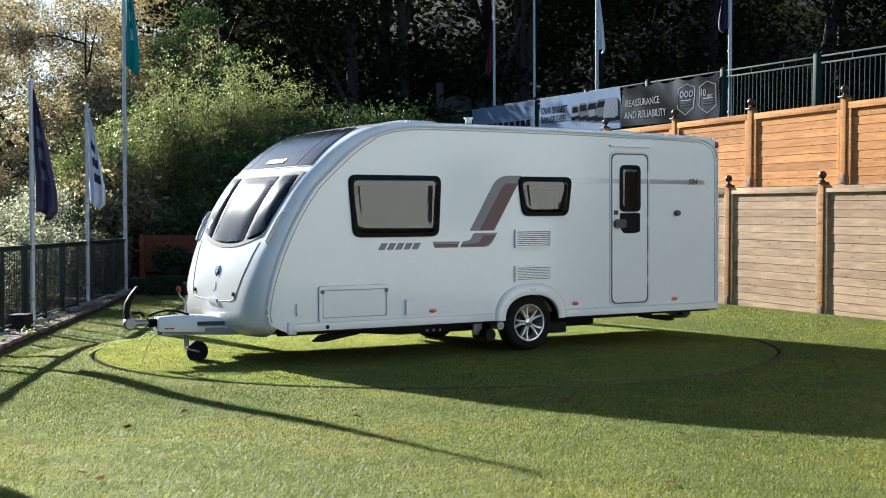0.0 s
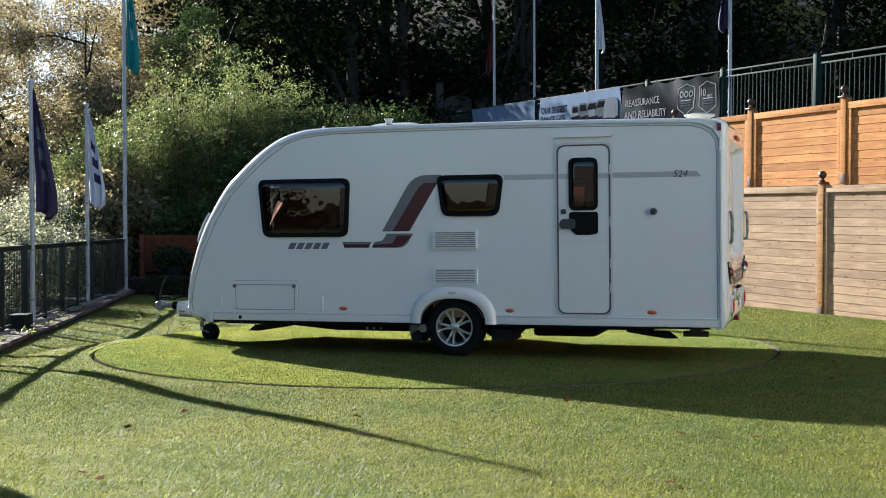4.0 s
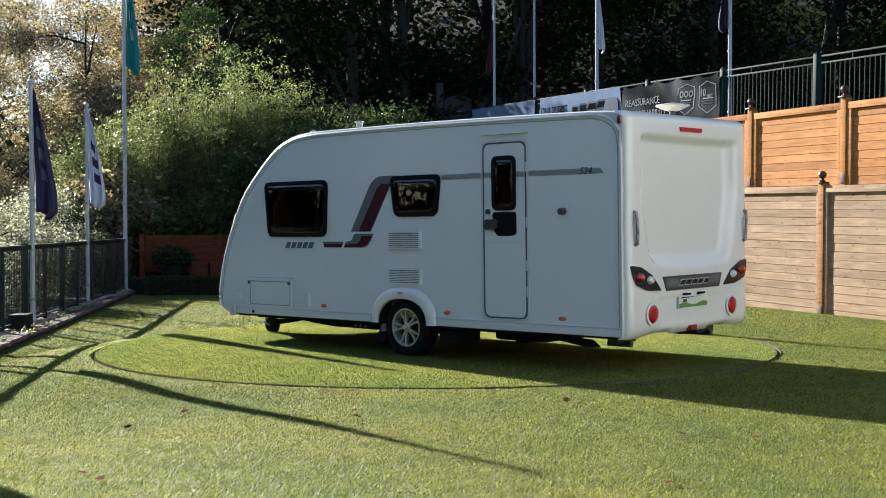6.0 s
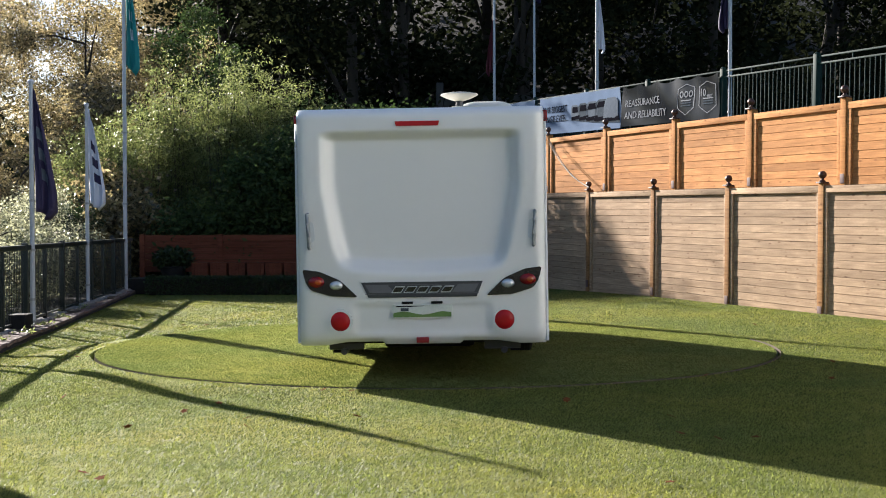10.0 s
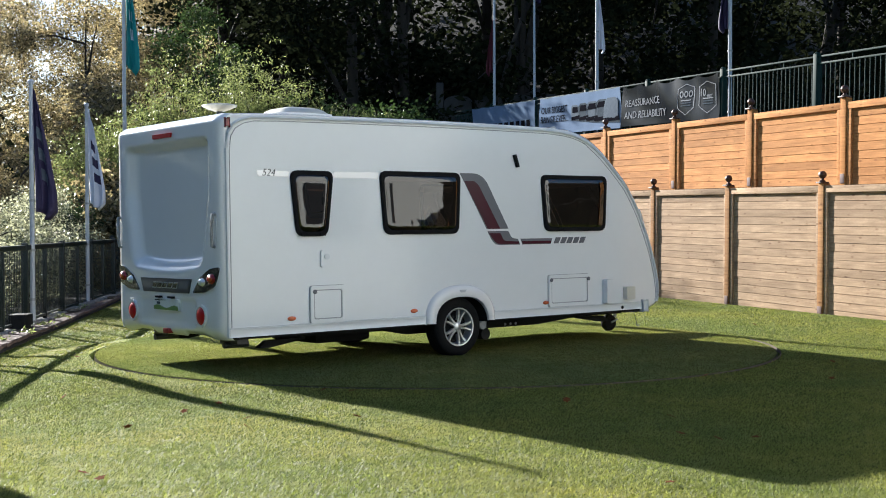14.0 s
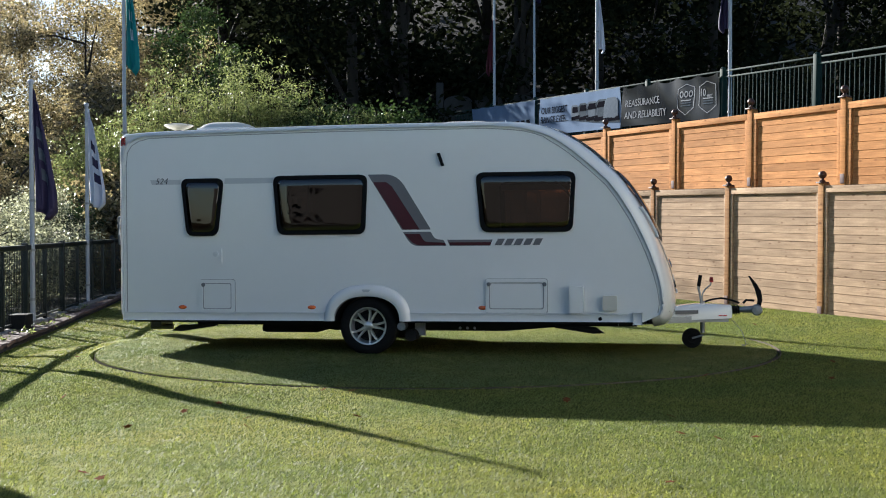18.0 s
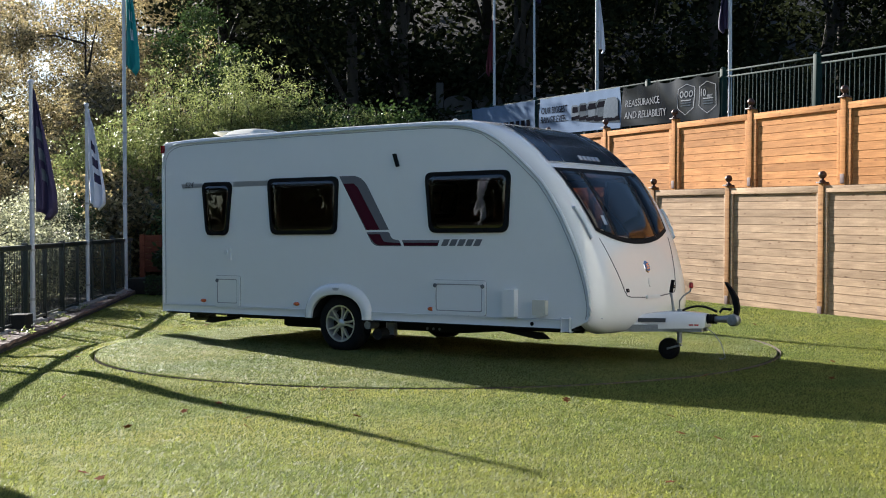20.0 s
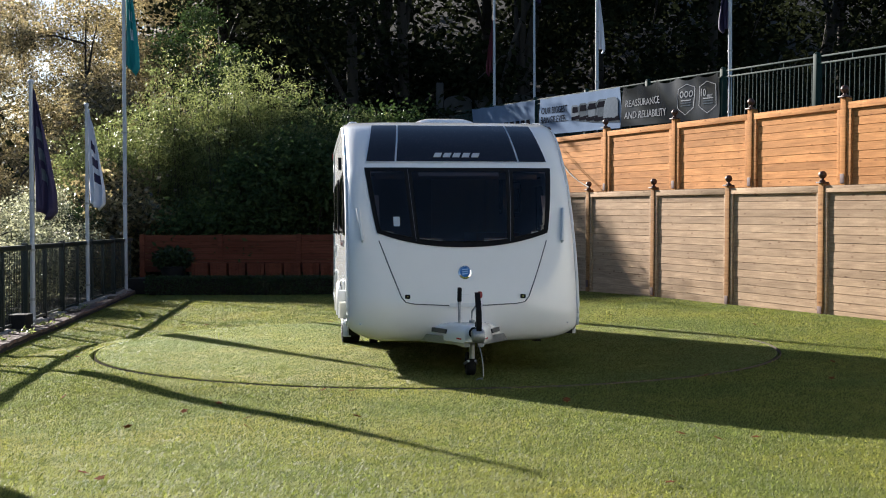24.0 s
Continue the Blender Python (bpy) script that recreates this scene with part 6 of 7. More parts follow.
def build_banners():
    base = Matrix.Translation(WALL_O) @ pose(0, 0, 0, 0, 0, math.degrees(math.atan2(0.9352, -0.3542)))
    def cloth(s0, s1, h, material, label, seed, sag):
        b = thing("banner", label, "banner", group="banners on the upper railing")
        rnd = random.Random(seed)
        ph = [rnd.uniform(0, 6) for _ in range(4)]
        def at(u, v, out):
            s = s0 + (s1 - s0) * u
            eye = abs(math.sin(u * math.pi * 5))
            z = rail_top(s) - 0.02 - v * h - sag * eye * (1 - v) ** 3
            o = RAIL_OFF - 0.085 - out + 0.022 * math.sin(u * 31 + ph[0]) * (1 - v) * sag * 7 + 0.02 * math.sin(u * 9 + v * 4 + ph[1])
            return base @ Vector((s, -o, z))
        part("sheet", grid(bmesh.new(), lambda u, v: at(u, v, 0.0), span(0, 1, 70), span(0, 1, 16)), material, b, smooth=80)
        return b, at
    def flat(b, at, pts, material, nm="print", out=0.012, label=""):
        bm = bmesh.new()
        fine = []
        for p, q in zip(pts, pts[1:] + pts[:1]):
            for k in range(4):
                fine.append((p[0] + (q[0] - p[0]) * k / 4, p[1] + (q[1] - p[1]) * k / 4))
        bm.faces.new([bm.verts.new(at(u, v, out)) for u, v in fine])
        bmesh.ops.triangulate(bm, faces=bm.faces)
        return part(nm, bm, material, b, label)
    def write(b, at, s0, s1, h, s, v_z, text, size, material):
        ang = math.degrees(math.atan2(0.9352, -0.3542)) + 180
        m = Matrix.Translation(base @ Vector((s, -RAIL_OFF + 0.085, v_z))) @ pose(0, 0, 0, 0, 0, ang) @ pose(0, 0, 0, 0, math.degrees(math.atan(0.030))) @ pose(0, 0, 0, 90)
        ob = words(text, size, material, b, m, align="LEFT")
        # lay the letters on the folds of the cloth
        to, back = base.inverted() @ m, m.inverted()
        for q in ob.data.vertices:
            w = to @ q.co
            q.co = back @ at((w.x - s0) / (s1 - s0), (rail_top(w.x) - 0.02 - w.z) / h, 0.012 + q.co.z)
    # charcoal banner; u runs away from the camera's side, so 0 is its near end
    b, at = cloth(3.93, 7.62, 0.86, M_BANNERDARK, "creased charcoal vinyl banner with white lettering", 1, 0.075)
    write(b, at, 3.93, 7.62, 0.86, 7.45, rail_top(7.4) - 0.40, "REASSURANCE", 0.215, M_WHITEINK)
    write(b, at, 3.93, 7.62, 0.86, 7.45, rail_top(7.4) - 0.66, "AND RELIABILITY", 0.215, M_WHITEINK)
    for u0, nm in ((0.30, "a"), (0.10, "b")):
        w, c = 0.075, u0
        hexa = [(c - w, 0.24), (c, 0.10), (c + w, 0.24), (c + w, 0.70), (c, 0.86), (c - w, 0.70)]
        for p, q in zip(hexa, hexa[1:] + hexa[:1]):
            dx, dy = q[0] - p[0], q[1] - p[1]
            flat(b, at, [p, q, (q[0], q[1] + 0.018), (p[0], p[1] + 0.018)] if abs(dx) > 0.01 else [p, q, (q[0] + 0.006, q[1]), (p[0] + 0.006, p[1])], M_WHITEINK)
        for k in range(3):
            flat(b, at, [(c - 0.045, 0.52 + k * 0.06), (c + 0.045, 0.52 + k * 0.06), (c + 0.045, 0.545 + k * 0.06), (c - 0.045, 0.545 + k * 0.06)], M_GREYINK if k else M_WHITEINK)
    for k in range(3):
        c = 0.34 - 0.04 * k
        o = [(c + 0.018 * math.cos(t), 0.38 + 0.085 * math.sin(t)) for t in (2 * math.pi * j / 10 for j in range(10))]
        i = [(c + 0.011 * math.cos(t), 0.38 + 0.055 * math.sin(t)) for t in (2 * math.pi * j / 10 for j in range(10))]
        bm = bmesh.new()
        frame_ring(bm, o, i, lambda a, q, d: at(a, q, d), 0.008, 0.013)
        part("print", bm, M_WHITEINK, b)
    write(b, at, 3.93, 7.62, 0.86, 4.58, rail_top(4.4) - 0.36, "10", 0.22, M_WHITEINK)
    write(b, at, 3.93, 7.62, 0.86, 4.34, rail_top(4.3) - 0.42, "year", 0.11, M_WHITEINK)
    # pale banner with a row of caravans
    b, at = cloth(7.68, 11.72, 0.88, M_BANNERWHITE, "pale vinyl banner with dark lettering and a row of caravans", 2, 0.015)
    write(b, at, 7.68, 11.72, 0.88, 11.6, rail_top(11.5) - 0.33, "OUR BIGGEST", 0.222, M_INK)
    write(b, at, 7.68, 11.72, 0.88, 11.6, rail_top(11.5) - 0.55, "RANGE EVER", 0.222, M_INK)
    flat(b, at, [(0.985, 0.66), (0.62, 0.66), (0.62, 0.675), (0.985, 0.675)], M_GREYINK)
    for k in range(5):
        u = 0.52 - 0.105 * k
        w, h0, h1 = 0.052 + 0.006 * k, 0.30 - 0.02 * k, 0.60 + 0.03 * k
        o = [(u + w, h1), (u + w, h0 + 0.1), (u + w * 0.6, h0), (u - w * 0.6, h0), (u - w, h0 + 0.1), (u - w, h1), (u - w * 0.5, h1 + 0.06), (u + w * 0.5, h1 + 0.06)]
        flat(b, at, o, M_GREYINK if k % 2 else M_SILVERINK, out=0.014 + 0.002 * k)
        flat(b, at, [(u + w * 0.75, h0 + 0.20), (u + w * 0.5, h0 + 0.05), (u - w * 0.7, h0 + 0.05), (u - w * 0.8, h0 + 0.20)], M_INK, out=0.016 + 0.002 * k)
        flat(b, at, [(u + w * 1.1, h1 + 0.01), (u - w * 1.1, h1 - 0.03), (u - w * 1.2, h1 + 0.07), (u + w * 1.0, h1 + 0.09)], M_INK, out=0.016 + 0.002 * k)
    flat(b, at, [(0.60, 0.68), (0.02, 0.64), (0.0, 0.86), (0.3, 0.80)], M_GREYINK, out=0.0115)
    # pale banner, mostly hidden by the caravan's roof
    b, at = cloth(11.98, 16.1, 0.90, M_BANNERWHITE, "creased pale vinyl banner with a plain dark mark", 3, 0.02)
    for k in range(8):
        u = 0.70 - 0.082 * k
        flat(b, at, [(u, 0.52), (u - 0.055, 0.52), (u - 0.055, 0.70), (u, 0.70)], M_INK)
    flat(b, at, [(0.84, 0.70), (0.80, 0.46), (0.74, 0.70)], M_GREYINK)


def build_back_flags():
    base = Matrix.Translation(WALL_O) @ pose(0, 0, 0, 0, 0, math.degrees(math.atan2(0.9352, -0.3542)))
    for s, o, cl, top, ln, tn, lb, sd in ((3.72, 0.82, M_NAVY, 6.1, 1.1, 165, "navy", 11), (9.0, 0.85, M_FLAGWHITE, 6.6, 1.25, 20, "white", 12), (14.85, 0.85, M_MAROON, 6.9, 1.4, 165, "maroon", 13), (16.62, 2.85, M_NAVY, 9.0, 1.2, 20, "navy", 14)):
        at = base @ Matrix.Translation((s, -o, 3.0))
        at = Matrix.Translation(at.translation)
        flag("flagpole", at, 5.6, 0.038, cl, top - 3.0, ln, 0.17, "tall pale flagpole with a slack %s flag on the upper terrace" % lb, tn, None, sd)


# ---- back of the lawn ----
def leaf_cloud(n, places, size, rng, slim=0.45, droop=0.0):
    """Leaves as small folded diamonds round the places given."""
    a = rng.uniform(0, 2 * math.pi, n)
    el = rng.uniform(-0.9, 0.9, n) - droop
    s = size * rng.uniform(0.6, 1.4, n)
    d = np.stack([np.cos(a) * np.cos(el), np.sin(a) * np.cos(el), np.sin(el)], 1)
    q = rng.normal(size=(n, 3))
    w = np.cross(d, q)
    w /= np.linalg.norm(w, axis=1, keepdims=True) + 1e-9
    v = np.empty((n, 4, 3))
    v[:, 0] = places
    v[:, 1] = places + d * (s * 0.5)[:, None] + w * (s * slim * 0.5)[:, None]
    v[:, 2] = places + d * s[:, None]
    v[:, 3] = places + d * (s * 0.5)[:, None] - w * (s * slim * 0.5)[:, None]
    return v.reshape(-1, 3), np.arange(n * 4).reshape(-1, 4)


def build_back():
    z = -0.2
    X0, X1 = -6.85, 1.8
    rng = np.random.default_rng(21)
    h = thing("box_hedge", "low dark clipped hedge along the back of the lawn", "hedge")
    part("core", boxed(X0 + 0.06, X1 - 0.06, 28.78, 29.24, z, z + 0.37, 0.05), M_SOIL, h)
    n = 26000
    f = rng.integers(0, 3, n)
    x = rng.uniform(X0, X1, n)
    y = np.where(f == 0, 28.73, rng.uniform(28.73, 29.28, n)) + rng.normal(0, 0.012, n)
    zz = np.where(f == 0, rng.uniform(z, z + 0.41, n), z + 0.40) + rng.normal(0, 0.014, n)
    v, fc = leaf_cloud(n, np.stack([x, y, zz], 1), 0.045, rng, 0.6)
    ob = new("leaves", fast_mesh("leaves", v, fc, M_HEDGE))
    ob.parent = h
    # raised bed with red-brown boards behind
    bed = solid("raised_bed", boxed(X0 - 0.6, X1, 29.28, 30.5, z - 0.1, z + 0.36, 0.01), M_SOIL, "dark raised bed behind the hedge", "bed", kind="structure")
    fence = thing("back_fence", "dark red-brown boarded fence behind the planters", "fence")
    bmesh_board = finish(boxed(0, 1.0, -0.012, 0.012, 0, 0.145, 0.006, seg=1), "board", M_REDWOOD)
    bays = [X0 - 0.45, -5.4, -3.5, -1.6, 0.3, 1.9]
    for a, b in zip(bays, bays[1:]):
        for k in range(6):
            ob = new("board", bmesh_board)
            ob.parent = fence
            ob.matrix_basis = pose(a + 0.05, 30.42 + 0.004 * (k % 2), 0.28 + 0.150 * k) @ Matrix.Diagonal((b - a - 0.1, 1, 1, 1))
        part("post", boxed(b - 0.06, b + 0.06, 30.36, 30.48, 0.1, 1.19, 0.008), M_REDWOOD, fence)
    part("post", boxed(bays[0] - 0.06, bays[0] + 0.06, 30.36, 30.48, 0.1, 1.19, 0.008), M_REDWOOD, fence)
    first = None
    for k in range(9):
        x = -5.72 + 0.435 * k
        m = pose(x, 29.62, 0.16, 0, 0, (k * 37 % 7) - 3)
        if first is None:
            t = thing("planter", "red-brown slatted wooden planter box on the raised bed", "planter", m, group="planters on the raised bed")
            for i in range(5):
                part("slat", boxed(-0.19 + 0.077 * i, -0.19 + 0.077 * i + 0.07, -0.17, -0.15, 0.02, 0.36, 0.004, seg=1), M_REDWOOD, t)
            part("body", boxed(-0.185, 0.185, -0.15, 0.16, 0.0, 0.33, 0.008), M_REDWOOD, t)
            part("rim", boxed(-0.20, 0.20, -0.18, 0.18, 0.345, 0.365, 0.005), M_REDWOOD, t)
            first = t
        else:
            copy_thing(first, m)
    # bushy pot plant
    t = thing("pot_plant", "dark leafy plant in a black pot on the raised bed", "plant", pose(-6.42, 29.75, 0.16))
    part("pot", lathe(bmesh.new(), [(0.0, 0), (0.24, 0), (0.30, 0.24), (0.32, 0.25), (0.32, 0.28), (0.27, 0.28), (0.0, 0.24)], 20), M_CHASSIS, t)
    n = 2600
    p = rng.normal(0, 1, (n, 3))
    p /= np.linalg.norm(p, axis=1, keepdims=True)
    p *= (rng.random(n) ** 0.4)[:, None] * np.array([0.48, 0.35, 0.28])
    p[:, 2] += 0.46
    v, fc = leaf_cloud(n, p, 0.10, rng, 0.5)
    ob = new("foliage", fast_mesh("foliage", v, fc, M_HEDGE))
    ob.parent = t


# ---- trees and the wooded slope ----
def branch_line(rng, start, way, length, n=5, bend=0.25):
    pts = [Vector(start)]
    d = Vector(way).normalized()
    for _ in range(n):
        d = (d + Vector(rng.normal(0, bend, 3)) * 0.5).normalized()
        pts.append(pts[-1] + d * length / n)
    return pts


def tree(name, label, at, height, trunk_r, clumps, n_leaves, leaf, size, seed, slim=0.45, droop=0.0, fork=0.45, limbs=7, shell=0.55):
    """A tapered trunk with limbs and a crown of leaves in uneven clumps. clumps: (x, y, z, rx, ry, rz), from the foot."""
    rng = np.random.default_rng(seed)
    t = thing(name, label, "tree" if name == "tree" else "shrub", at, group="trees round the yard")
    bm = bmesh.new()
    line = branch_line(rng, (0, 0, -0.3), (0, 0, 1), height * 0.9, 7, 0.12)
    tube(bm, line, [trunk_r * (1 - 0.11 * k) for k in range(len(line))], 9)
    for k in range(limbs):
        c = clumps[k % len(clumps)]
        i = min(len(line) - 2, 1 + int(k * (len(line) - 2) / limbs))
        a = line[i] * (1 - fork) + line[i + 1] * fork
        tip = Vector(c[:3]) + Vector(rng.normal(0, 0.25, 3)) * c[3]
        mid = a.lerp(tip, 0.5) + Vector((0, 0, 0.08 * (tip - a).length))
        tube(bm, [a, mid, tip], [trunk_r * 0.45, trunk_r * 0.28, trunk_r * 0.06], 6)
    part("trunk", bm, M_BARK, t, "grey-brown bark", smooth=60)
    vol = np.array([c[3] * c[4] * c[5] for c in clumps]) ** 0.72
    pick = rng.choice(len(clumps), n_leaves, p=vol / vol.sum())
    cl = np.array(clumps)[pick]
    p = rng.normal(size=(n_leaves, 3))
    p /= np.linalg.norm(p, axis=1, keepdims=True)
    rad = shell + (1 - shell) * rng.random(n_leaves)
    lump = 1 + 0.28 * np.sin(p[:, 0] * 5 + pick) * np.cos(p[:, 2] * 6 + 2 * pick) + 0.12 * rng.normal(size=n_leaves)
    p = cl[:, :3] + p * cl[:, 3:] * (rad * lump)[:, None]
    # gather leaves on twigs
    tw = rng.integers(0, max(8, n_leaves // 14), n_leaves)
    rng2 = np.random.default_rng(seed + 99)
    anchor = p[rng2.integers(0, n_leaves, max(8, n_leaves // 14))]
    near = anchor[tw] + rng.normal(0, size * 1.5, (n_leaves, 3)) * np.array([1, 1, 0.8 + droop])
    p = np.where(rng.random((n_leaves, 1)) < 0.72, near, p)
    p[:, 2] = np.maximum(p[:, 2], 0.05)
    v, f = leaf_cloud(n_leaves, p, size, rng, slim, droop)
    ob = new("crown", fast_mesh("crown", v, f, leaf))
    ob.parent = t
    return t


def bamboo(at, height, spread, culms, seed):
    """A clump of arching canes that carry drooping sprays of slim leaves."""
    rng = np.random.default_rng(seed)
    t = thing("bamboo", "tall feathery yellow-green bamboo behind the back fence", "bamboo", at, group="bamboo behind the back fence")
    bm = bmesh.new()
    nodes = []
    for k in range(culms):
        a, lean = rng.uniform(0, 2 * math.pi), spread * rng.uniform(0.15, 1.0)
        h = height * rng.uniform(0.62, 1.0) * (1.06 - 0.25 * lean / spread)
        b = rng.normal(0, 0.28, 2)
        f = lambda q: Vector((b[0] + math.cos(a) * lean * q ** 1.8, b[1] + math.sin(a) * lean * q ** 1.8, h * 1.12 * (q - 0.11 * q ** 5)))
        tube(bm, [f(q) for q in span(0, 1, 6)], [0.014, 0.014, 0.013, 0.011, 0.009, 0.006, 0.003], 4)
        for q in rng.uniform(0.14, 1.0, 46):
            side = rng.normal(0, 0.20, 3) * (0.5 + 0.8 * (1 - abs(q - 0.6)))
            nodes.append(np.array(f(q)) + side)
    tagged(part("cane_clump", bm, M_BARK, t, "slender canes", smooth=60), "slender canes", kind="stuff")
    m = 14
    p = np.repeat(np.array(nodes), m, axis=0) + rng.normal(0, 1, (len(nodes) * m, 3)) * np.array([0.085, 0.085, 0.055])
    p[:, 2] = np.maximum(p[:, 2], 0.05)
    v, fc = leaf_cloud(len(p), p, 0.092, rng, 0.25, 0.5)
    ob = new("foliage", fast_mesh("foliage", v, fc, M_BAMBOO))
    ob.parent = t
    return t


def cluster(rng, n, box, r):
    return [(rng.uniform(*box[0]), rng.uniform(*box[1]), rng.uniform(*box[2]), r * rng.uniform(0.7, 1.3), r * rng.uniform(0.7, 1.3), r * rng.uniform(0.6, 1.1)) for _ in range(n)]


def hill(x, y):
    """Height of the wooded slope behind the yard."""
    up = max(0.0, y - 33.0)
    side = min(1.0, max(0.0, (x / max(y, 1.0) + 0.295) * 8.52))
    return -0.4 + side * 0.12 * min(up, 8.0) + 0.42 * max(0.0, up - 6.0) * (0.35 + 0.65 * side) + 0.5 * math.sin(x * 0.21) * min(1, up / 10)


def build_woods():
    # slope
    bm = bmesh.new()
    xs, ys = span(-70, 90, 60), [33, 35, 37, 39, 41, 44, 47, 50, 54, 58, 63, 70, 80, 95]
    grid(bm, lambda x, y: Vector((x, y, min(23.0, hill(x, y)) if y > 33 else -0.6)), xs, ys)
    solid("hillside", bm, M_LITTER, "dark wooded slope covered in leaf litter", "hillside", kind="structure", smooth=80)
    rng = random.Random(12)
    # bamboo behind the back fence
    for x, y, h, r, sd, n in ((-9.7, 34.6, 4.7, 1.1, 37, 36), (-8.5, 33.4, 5.0, 1.2, 31, 40), (-7.2, 33.8, 6.3, 1.3, 32, 48), (-5.9, 33.6, 6.8, 1.4, 33, 54), (-4.6, 33.7, 6.6, 1.3, 34, 50), (-3.4, 34.0, 5.8, 1.2, 35, 42), (-2.2, 34.3, 5.1, 1.1, 36, 36)):
        bamboo(pose(x, y, -0.3), h, r, n, sd)
    # trees beyond the railing
    for x, y, h, sd, n in ((-16.6, 46.0, 11.0, 41, 52000), (-13.4, 47.0, 11.4, 42, 52000), (-18.6, 52.0, 12.6, 43, 34000), (-14.6, 54.5, 13.0, 44, 34000), (-12.2, 49.6, 12.0, 45, 40000), (-13.2, 58.0, 13.5, 46, 26000), (-22.6, 60.0, 12.5, 47, 36000)):
        c = []
        for k in range(44):
            q = rng.random()
            rr = 2.8 * (0.6 + 0.5 * math.sin(math.pi * q))
            c.append((rng.uniform(-1, 1) * rr, rng.uniform(-1, 1) * rr, 0.8 + (h - 1.5) * q, rng.uniform(0.6, 1.1), rng.uniform(0.6, 1.1), rng.uniform(0.45, 0.85)))
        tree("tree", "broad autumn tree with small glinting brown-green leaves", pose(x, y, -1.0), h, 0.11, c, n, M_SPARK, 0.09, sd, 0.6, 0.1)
    # lower trees that shade the back fence
    for x, y, h, sd in ((-10.4, 39.6, 7.5, 51), (-8.0, 41.0, 9.0, 52), (-12.2, 38.2, 5.4, 53)):
        c = []
        for k in range(16):
            q = rng.random()
            rr = 1.5 * (0.6 + 0.5 * math.sin(math.pi * q))
            c.append((rng.uniform(-1, 1) * rr, rng.uniform(-1, 1) * rr, 0.6 + (h - 1.0) * q, rng.uniform(0.5, 0.9), rng.uniform(0.5, 0.9), rng.uniform(0.4, 0.7)))
        tree("tree", "small dense autumn tree beyond the back fence", pose(x, y, -0.5), h, 0.12, c, 20000, M_SPARK if x < -9 else M_DARKFOLIAGE, 0.10, sd, 0.55, 0.1)
    # dark shrubs added for the bamboo's shaded lower part, sunlit bushes at the left
    for x, y, h, sd in ((-7.7, 31.8, 2.8, 79), (-9.0, 32.5, 3.1, 80), (-6.0, 31.5, 2.4, 71), (-4.7, 31.6, 3.4, 72), (-3.3, 31.6, 4.2, 73), (-1.9, 31.7, 4.1, 74), (-0.4, 31.8, 3.7, 75), (-3.4, 34.9, 5.2, 76), (-1.6, 35.0, 5.0, 77), (0.1, 35.2, 4.7, 78)):
        c = cluster(rng, 14, ((-0.85, 0.85), (-0.5, 0.5), (0.4, h - 0.4)), 0.6)
        tree("shrub", "sunlit leafy bush beyond the railing" if x < -7 else "dark shrub standing in for shaded bamboo behind the back fence", pose(x, y, -0.3), h * 0.8, 0.06, c, 9000, M_SPARK if x < -7 else M_DARKFOLIAGE, 0.13, sd, 0.5, 0.2)
    # sunlit thicket beyond the railing, its glints painted as pale leaves
    for k, (x, y, h) in enumerate(((-10.6, 34.0, 2.6), (-12.0, 36.5, 3.2), (-10.4, 37.0, 3.4), (-13.4, 39.5, 3.8), (-14.6, 42.0, 4.2), (-9.4, 33.0, 2.2), (-11.6, 41.5, 4.2))):
        c = cluster(rng, 13, ((-1.2, 1.2), (-1.0, 1.0), (0.3, h - 0.3)), 0.62)
        tree("shrub", "autumn thicket beyond the railing, sun glints in its leaf colours", pose(x, y, -0.5), h * 0.8, 0.06, c, 12500, M_SPARK, 0.085, 120 + k, 0.5, 0.1)
    # bushes just beyond the railing
    for k in range(15):
        y = 14.0 + 1.75 * k
        x = fence_x(y) - 1.55 - 0.5 * (k % 3)
        top = 1.25 if k < 6 else 2.5
        c = cluster(rng, 9 if k < 6 else 13, ((-0.9, 0.9), (-0.9, 0.9), (0.3, top)), 0.55)
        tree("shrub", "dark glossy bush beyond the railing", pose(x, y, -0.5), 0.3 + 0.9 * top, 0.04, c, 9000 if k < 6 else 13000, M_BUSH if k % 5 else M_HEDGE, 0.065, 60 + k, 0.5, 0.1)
    # tall trees on the slope, their shade put into near-black leaf colour
    spots = [(-3.2, 43), (-9.6, 55), (-13.0, 61), (-6.4, 57), (-8.4, 50.5), (-11.4, 66), (-1.0, 43.5), (2.4, 42), (5.6, 44), (9.0, 41.5), (12.4, 43), (16.0, 40), (19.0, 43), (-6.4, 49), (-2.6, 50), (1.8, 50), (6.4, 51), (11.0, 50), (16.0, 50), (22.0, 49)]
    for i, (x, y) in enumerate(spots):
        h = 17 + 4 * rng.random()
        c = []
        for k in range(26):
            q = rng.random()
            rr = 3.1 * (0.5 + 0.6 * math.sin(math.pi * q))
            c.append((rng.uniform(-1, 1) * rr, rng.uniform(-1, 1) * rr, 1.2 + (h - 1.5) * q, rng.uniform(1.0, 1.8), rng.uniform(1.0, 1.8), rng.uniform(0.7, 1.2)))
        tree("tree", "tall tree on the slope, leaves coloured dark for shade", pose(x, y, hill(x, y) - 0.2), h, 0.24, c, 9000, M_FOREST, 0.26, 80 + i, 0.5, 0.1)
    # far woods and undergrowth
    g = np.random.default_rng(77)
    n = 40000
    x, y = g.uniform(-34, 62, n), g.uniform(39, 70, n)
    hz = np.array([min(23.0, hill(a, b)) for a, b in zip(x, y)])
    z = hz + 0.1 + 4.5 * g.random(n) ** 1.7
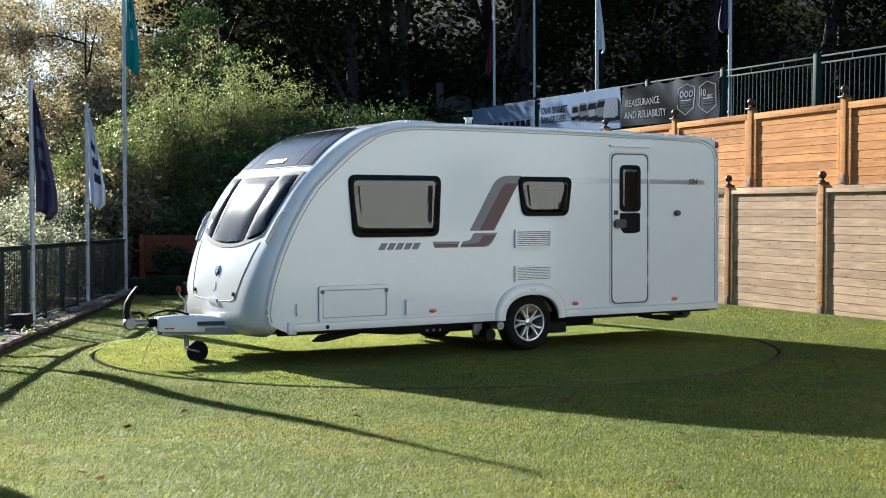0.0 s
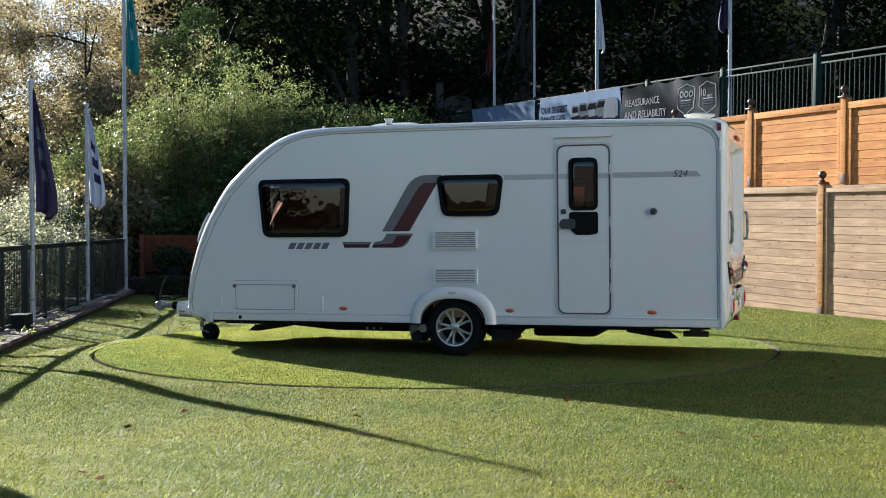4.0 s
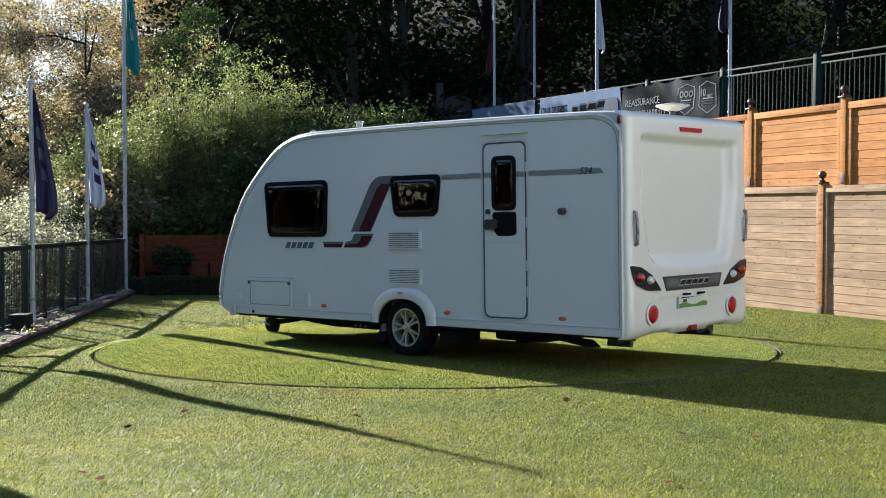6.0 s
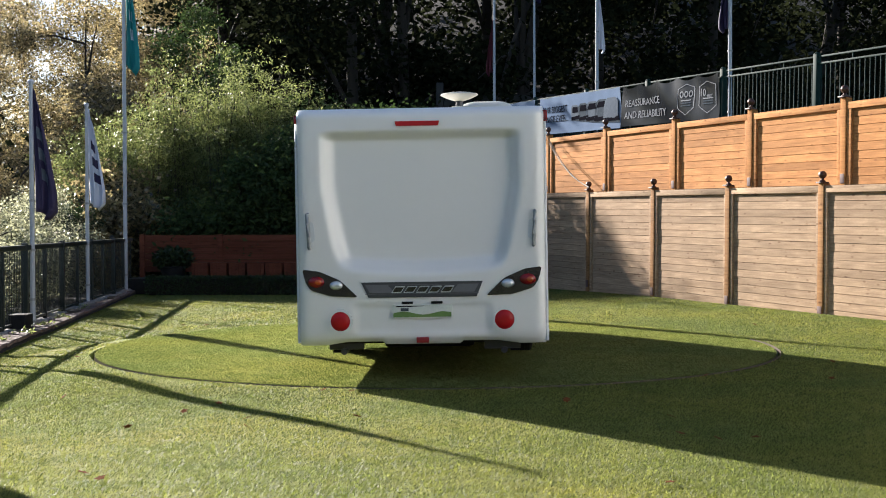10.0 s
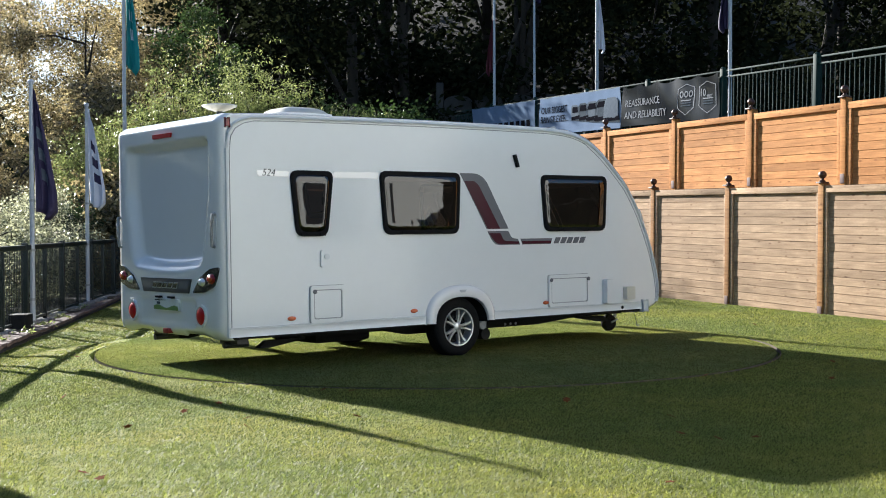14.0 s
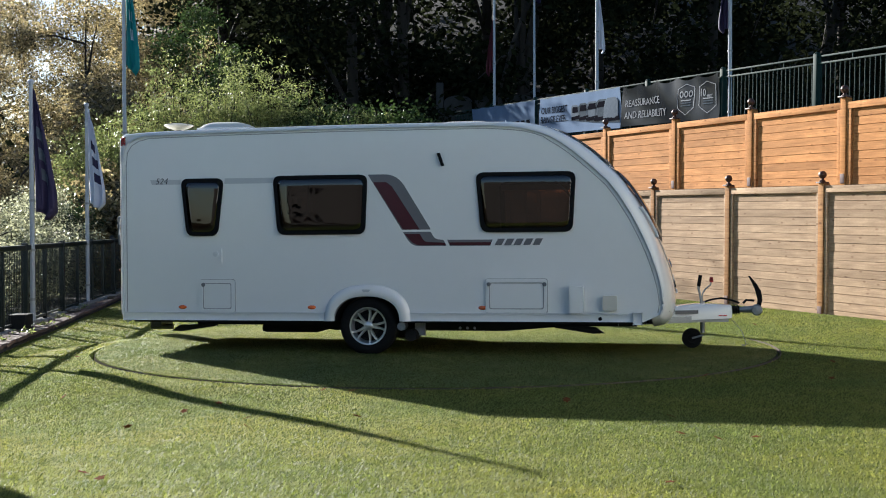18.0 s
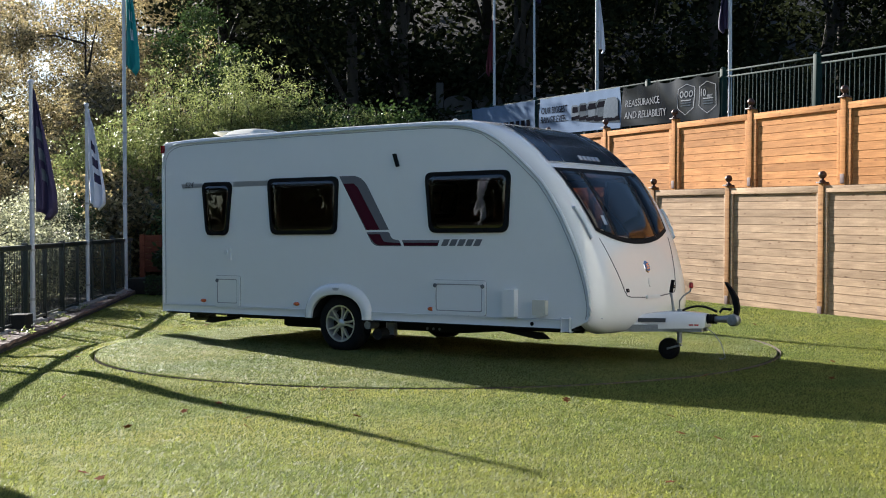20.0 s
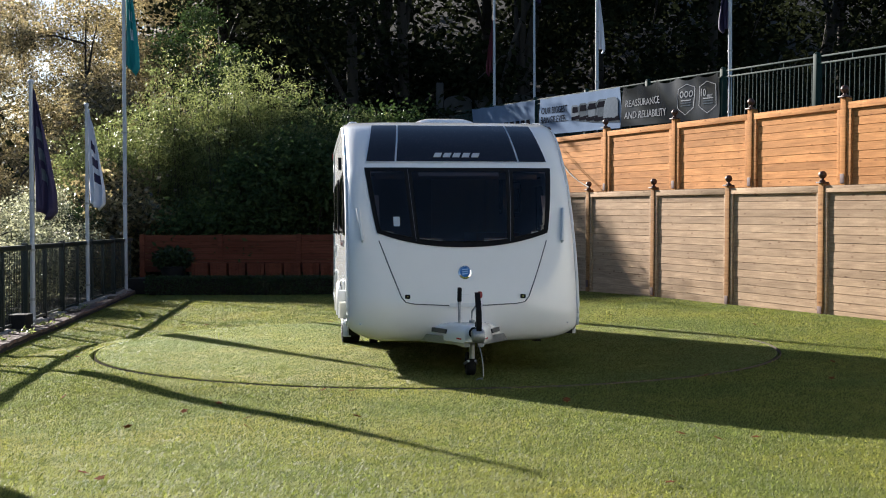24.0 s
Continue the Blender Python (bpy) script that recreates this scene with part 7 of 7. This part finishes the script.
    # the same shade-darkened leaf colour covers the ground
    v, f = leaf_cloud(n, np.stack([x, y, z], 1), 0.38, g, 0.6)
    tagged(new("undergrowth", fast_mesh("undergrowth", v, f, M_FOREST)), "undergrowth covering the wooded slope, coloured dark for shade", "undergrowth", kind="stuff")
    # old retaining wall at the foot of the slope
    w = thing("old_wall", "dark mossy panelled retaining wall below the trees", "wall", pose(0.0, 41.0, 4.2, 0, 0, -6), kind="structure")
    for k in range(5):
        o = [(k * 1.0 + 0.05, 0.0), (k * 1.0 + 0.95, 0.0), (k * 1.0 + 0.95, 1.25)] + [(k + 0.5 + 0.45 * math.cos(t), 1.25 + 0.18 * math.sin(t)) for t in span(0.1, math.pi - 0.1, 8)] + [(k * 1.0 + 0.05, 1.25)]
        part("panel", prism(bmesh.new(), o, lambda a, b, d: (a, d, b), 0.0, 0.15), M_DARKSTONE, w)
    part("pillar", boxed(-0.2, 0.02, -0.05, 0.2, 0, 1.85, 0.01), M_DARKSTONE, w)


def build_side_woods():
    """Trees beyond the drop on the left, outside the view."""
    rng = random.Random(33)
    for k in range(8):
        x, y, h = -23.0 - 2.0 * (k % 2), -6.0 + 5.0 * k, 8.0 + 1.5 * rng.random()
        c = cluster(rng, 20, ((-2.6, 2.6), (-2.6, 2.6), (0.6, h - 1.0)), 1.5)
        tree("tree", "dark tree beyond the drop", pose(x, y, -1.0), h, 0.2, c, 3200, M_FOREST, 0.55, 140 + k, 0.6, 0.1)


def build_litter():
    """Single fallen leaves on the lawn."""
    rnd = random.Random(17)
    spots = [(-1.42, 9.05), (-1.78, 9.9), (-2.25, 8.9), (-2.05, 7.1), (-1.35, 8.6), (-1.9, 6.9), (-0.62, 8.95), (1.75, 7.95), (1.55, 8.15), (0.97, 9.8), (0.95, 9.7), (3.3, 9.2), (2.0, 8.0), (1.2, 6.6), (-1.0, 10.4)]
    spots += [(rnd.uniform(-4.2, 4.6), rnd.uniform(7, 24)) for _ in range(45)]
    me = None
    for x, y in spots:
        if math.hypot(x - CX, y - CY) < 3.9:
            continue
        if me is None:
            o = [(0.0, 0.034), (0.012, 0.012), (0.034, 0.01), (0.016, -0.008), (0.02, -0.032), (0.0, -0.018), (-0.02, -0.032), (-0.016, -0.008), (-0.034, 0.01), (-0.012, 0.012)]
            bm = bmesh.new()
            loft(bm, [[(a, b, 0.008 * math.sin(40 * a)) for a, b in o], [(a * 0.98, b * 0.98, 0.0025 + 0.008 * math.sin(40 * a)) for a, b in o]])
            me = finish(bm, "leaf", M_DEADLEAF)
        ob = tagged(new("fallen_leaf", me), "small dry brown leaf lying on the turf", "leaf", group="fallen leaves")
        ob.matrix_basis = pose(x, y, float(land(x, y)) + 0.027, rnd.uniform(-20, 20), rnd.uniform(-20, 20), rnd.uniform(0, 360))


def build_enclosure():
    """Plain unseen walls outside the view; the south one is added for dark reflections."""
    bm = boxed(9.4, 9.7, -14.0, 11.5, -0.2, 8.0, 0.0)
    solid("wall_east", bm, M_RENDER, "plain pale rendered wall beside the yard", "wall", kind="structure")
    w = thing("window_1", "dark window in the pale wall", "window", kind="structure")
    for y in (-6.0, -1.0, 4.0, 9.0):
        part("pane", boxed(9.37, 9.4, y - 0.6, y + 0.6, 1.3, 2.6, 0.0), M_DARKGREY, w)
        part("window_frame", boxed(9.35, 9.365, y - 0.66, y + 0.66, 2.6, 2.68, 0.0), M_WHITE, w)
    # made-up wall, near-black so that the panes reflect dark on this side
    solid("wall_south", boxed(-14.0, 9.4, -9.3, -9.0, -0.2, 4.2, 0.0), M_BROWNWALL, "unseen dark brown wall added behind the yard for reflections", "wall", kind="structure")


# ---- the place, large to small ----
build_ground()
turntable = build_turntable()
build_walls()
build_upper_railing()
build_left_railing()
build_coping()
caravan = build_caravan()
build_flags()
build_back_flags()
build_banners()
build_back()
build_woods()
build_side_woods()
build_enclosure()
build_litter()
build_kerb()
build_turf()


# ---- what moves ----
def motions():
    turn = [(t, 211.42 - 12.304 * t) for t in [0.0] + [2.0 * k for k in range(1, 12)] + [24.0]]
    walk(turntable, [(t, pose(CX, CY, 0.0, 0, 0, a)) for t, a in turn])
    walk(caravan, [(t, pose(CX, CY, 0.0) @ pose(0, 0, 0, 0, -0.33) @ pose(0, 0, 0, -0.45, 0, a)) for t, a in turn])


motions()
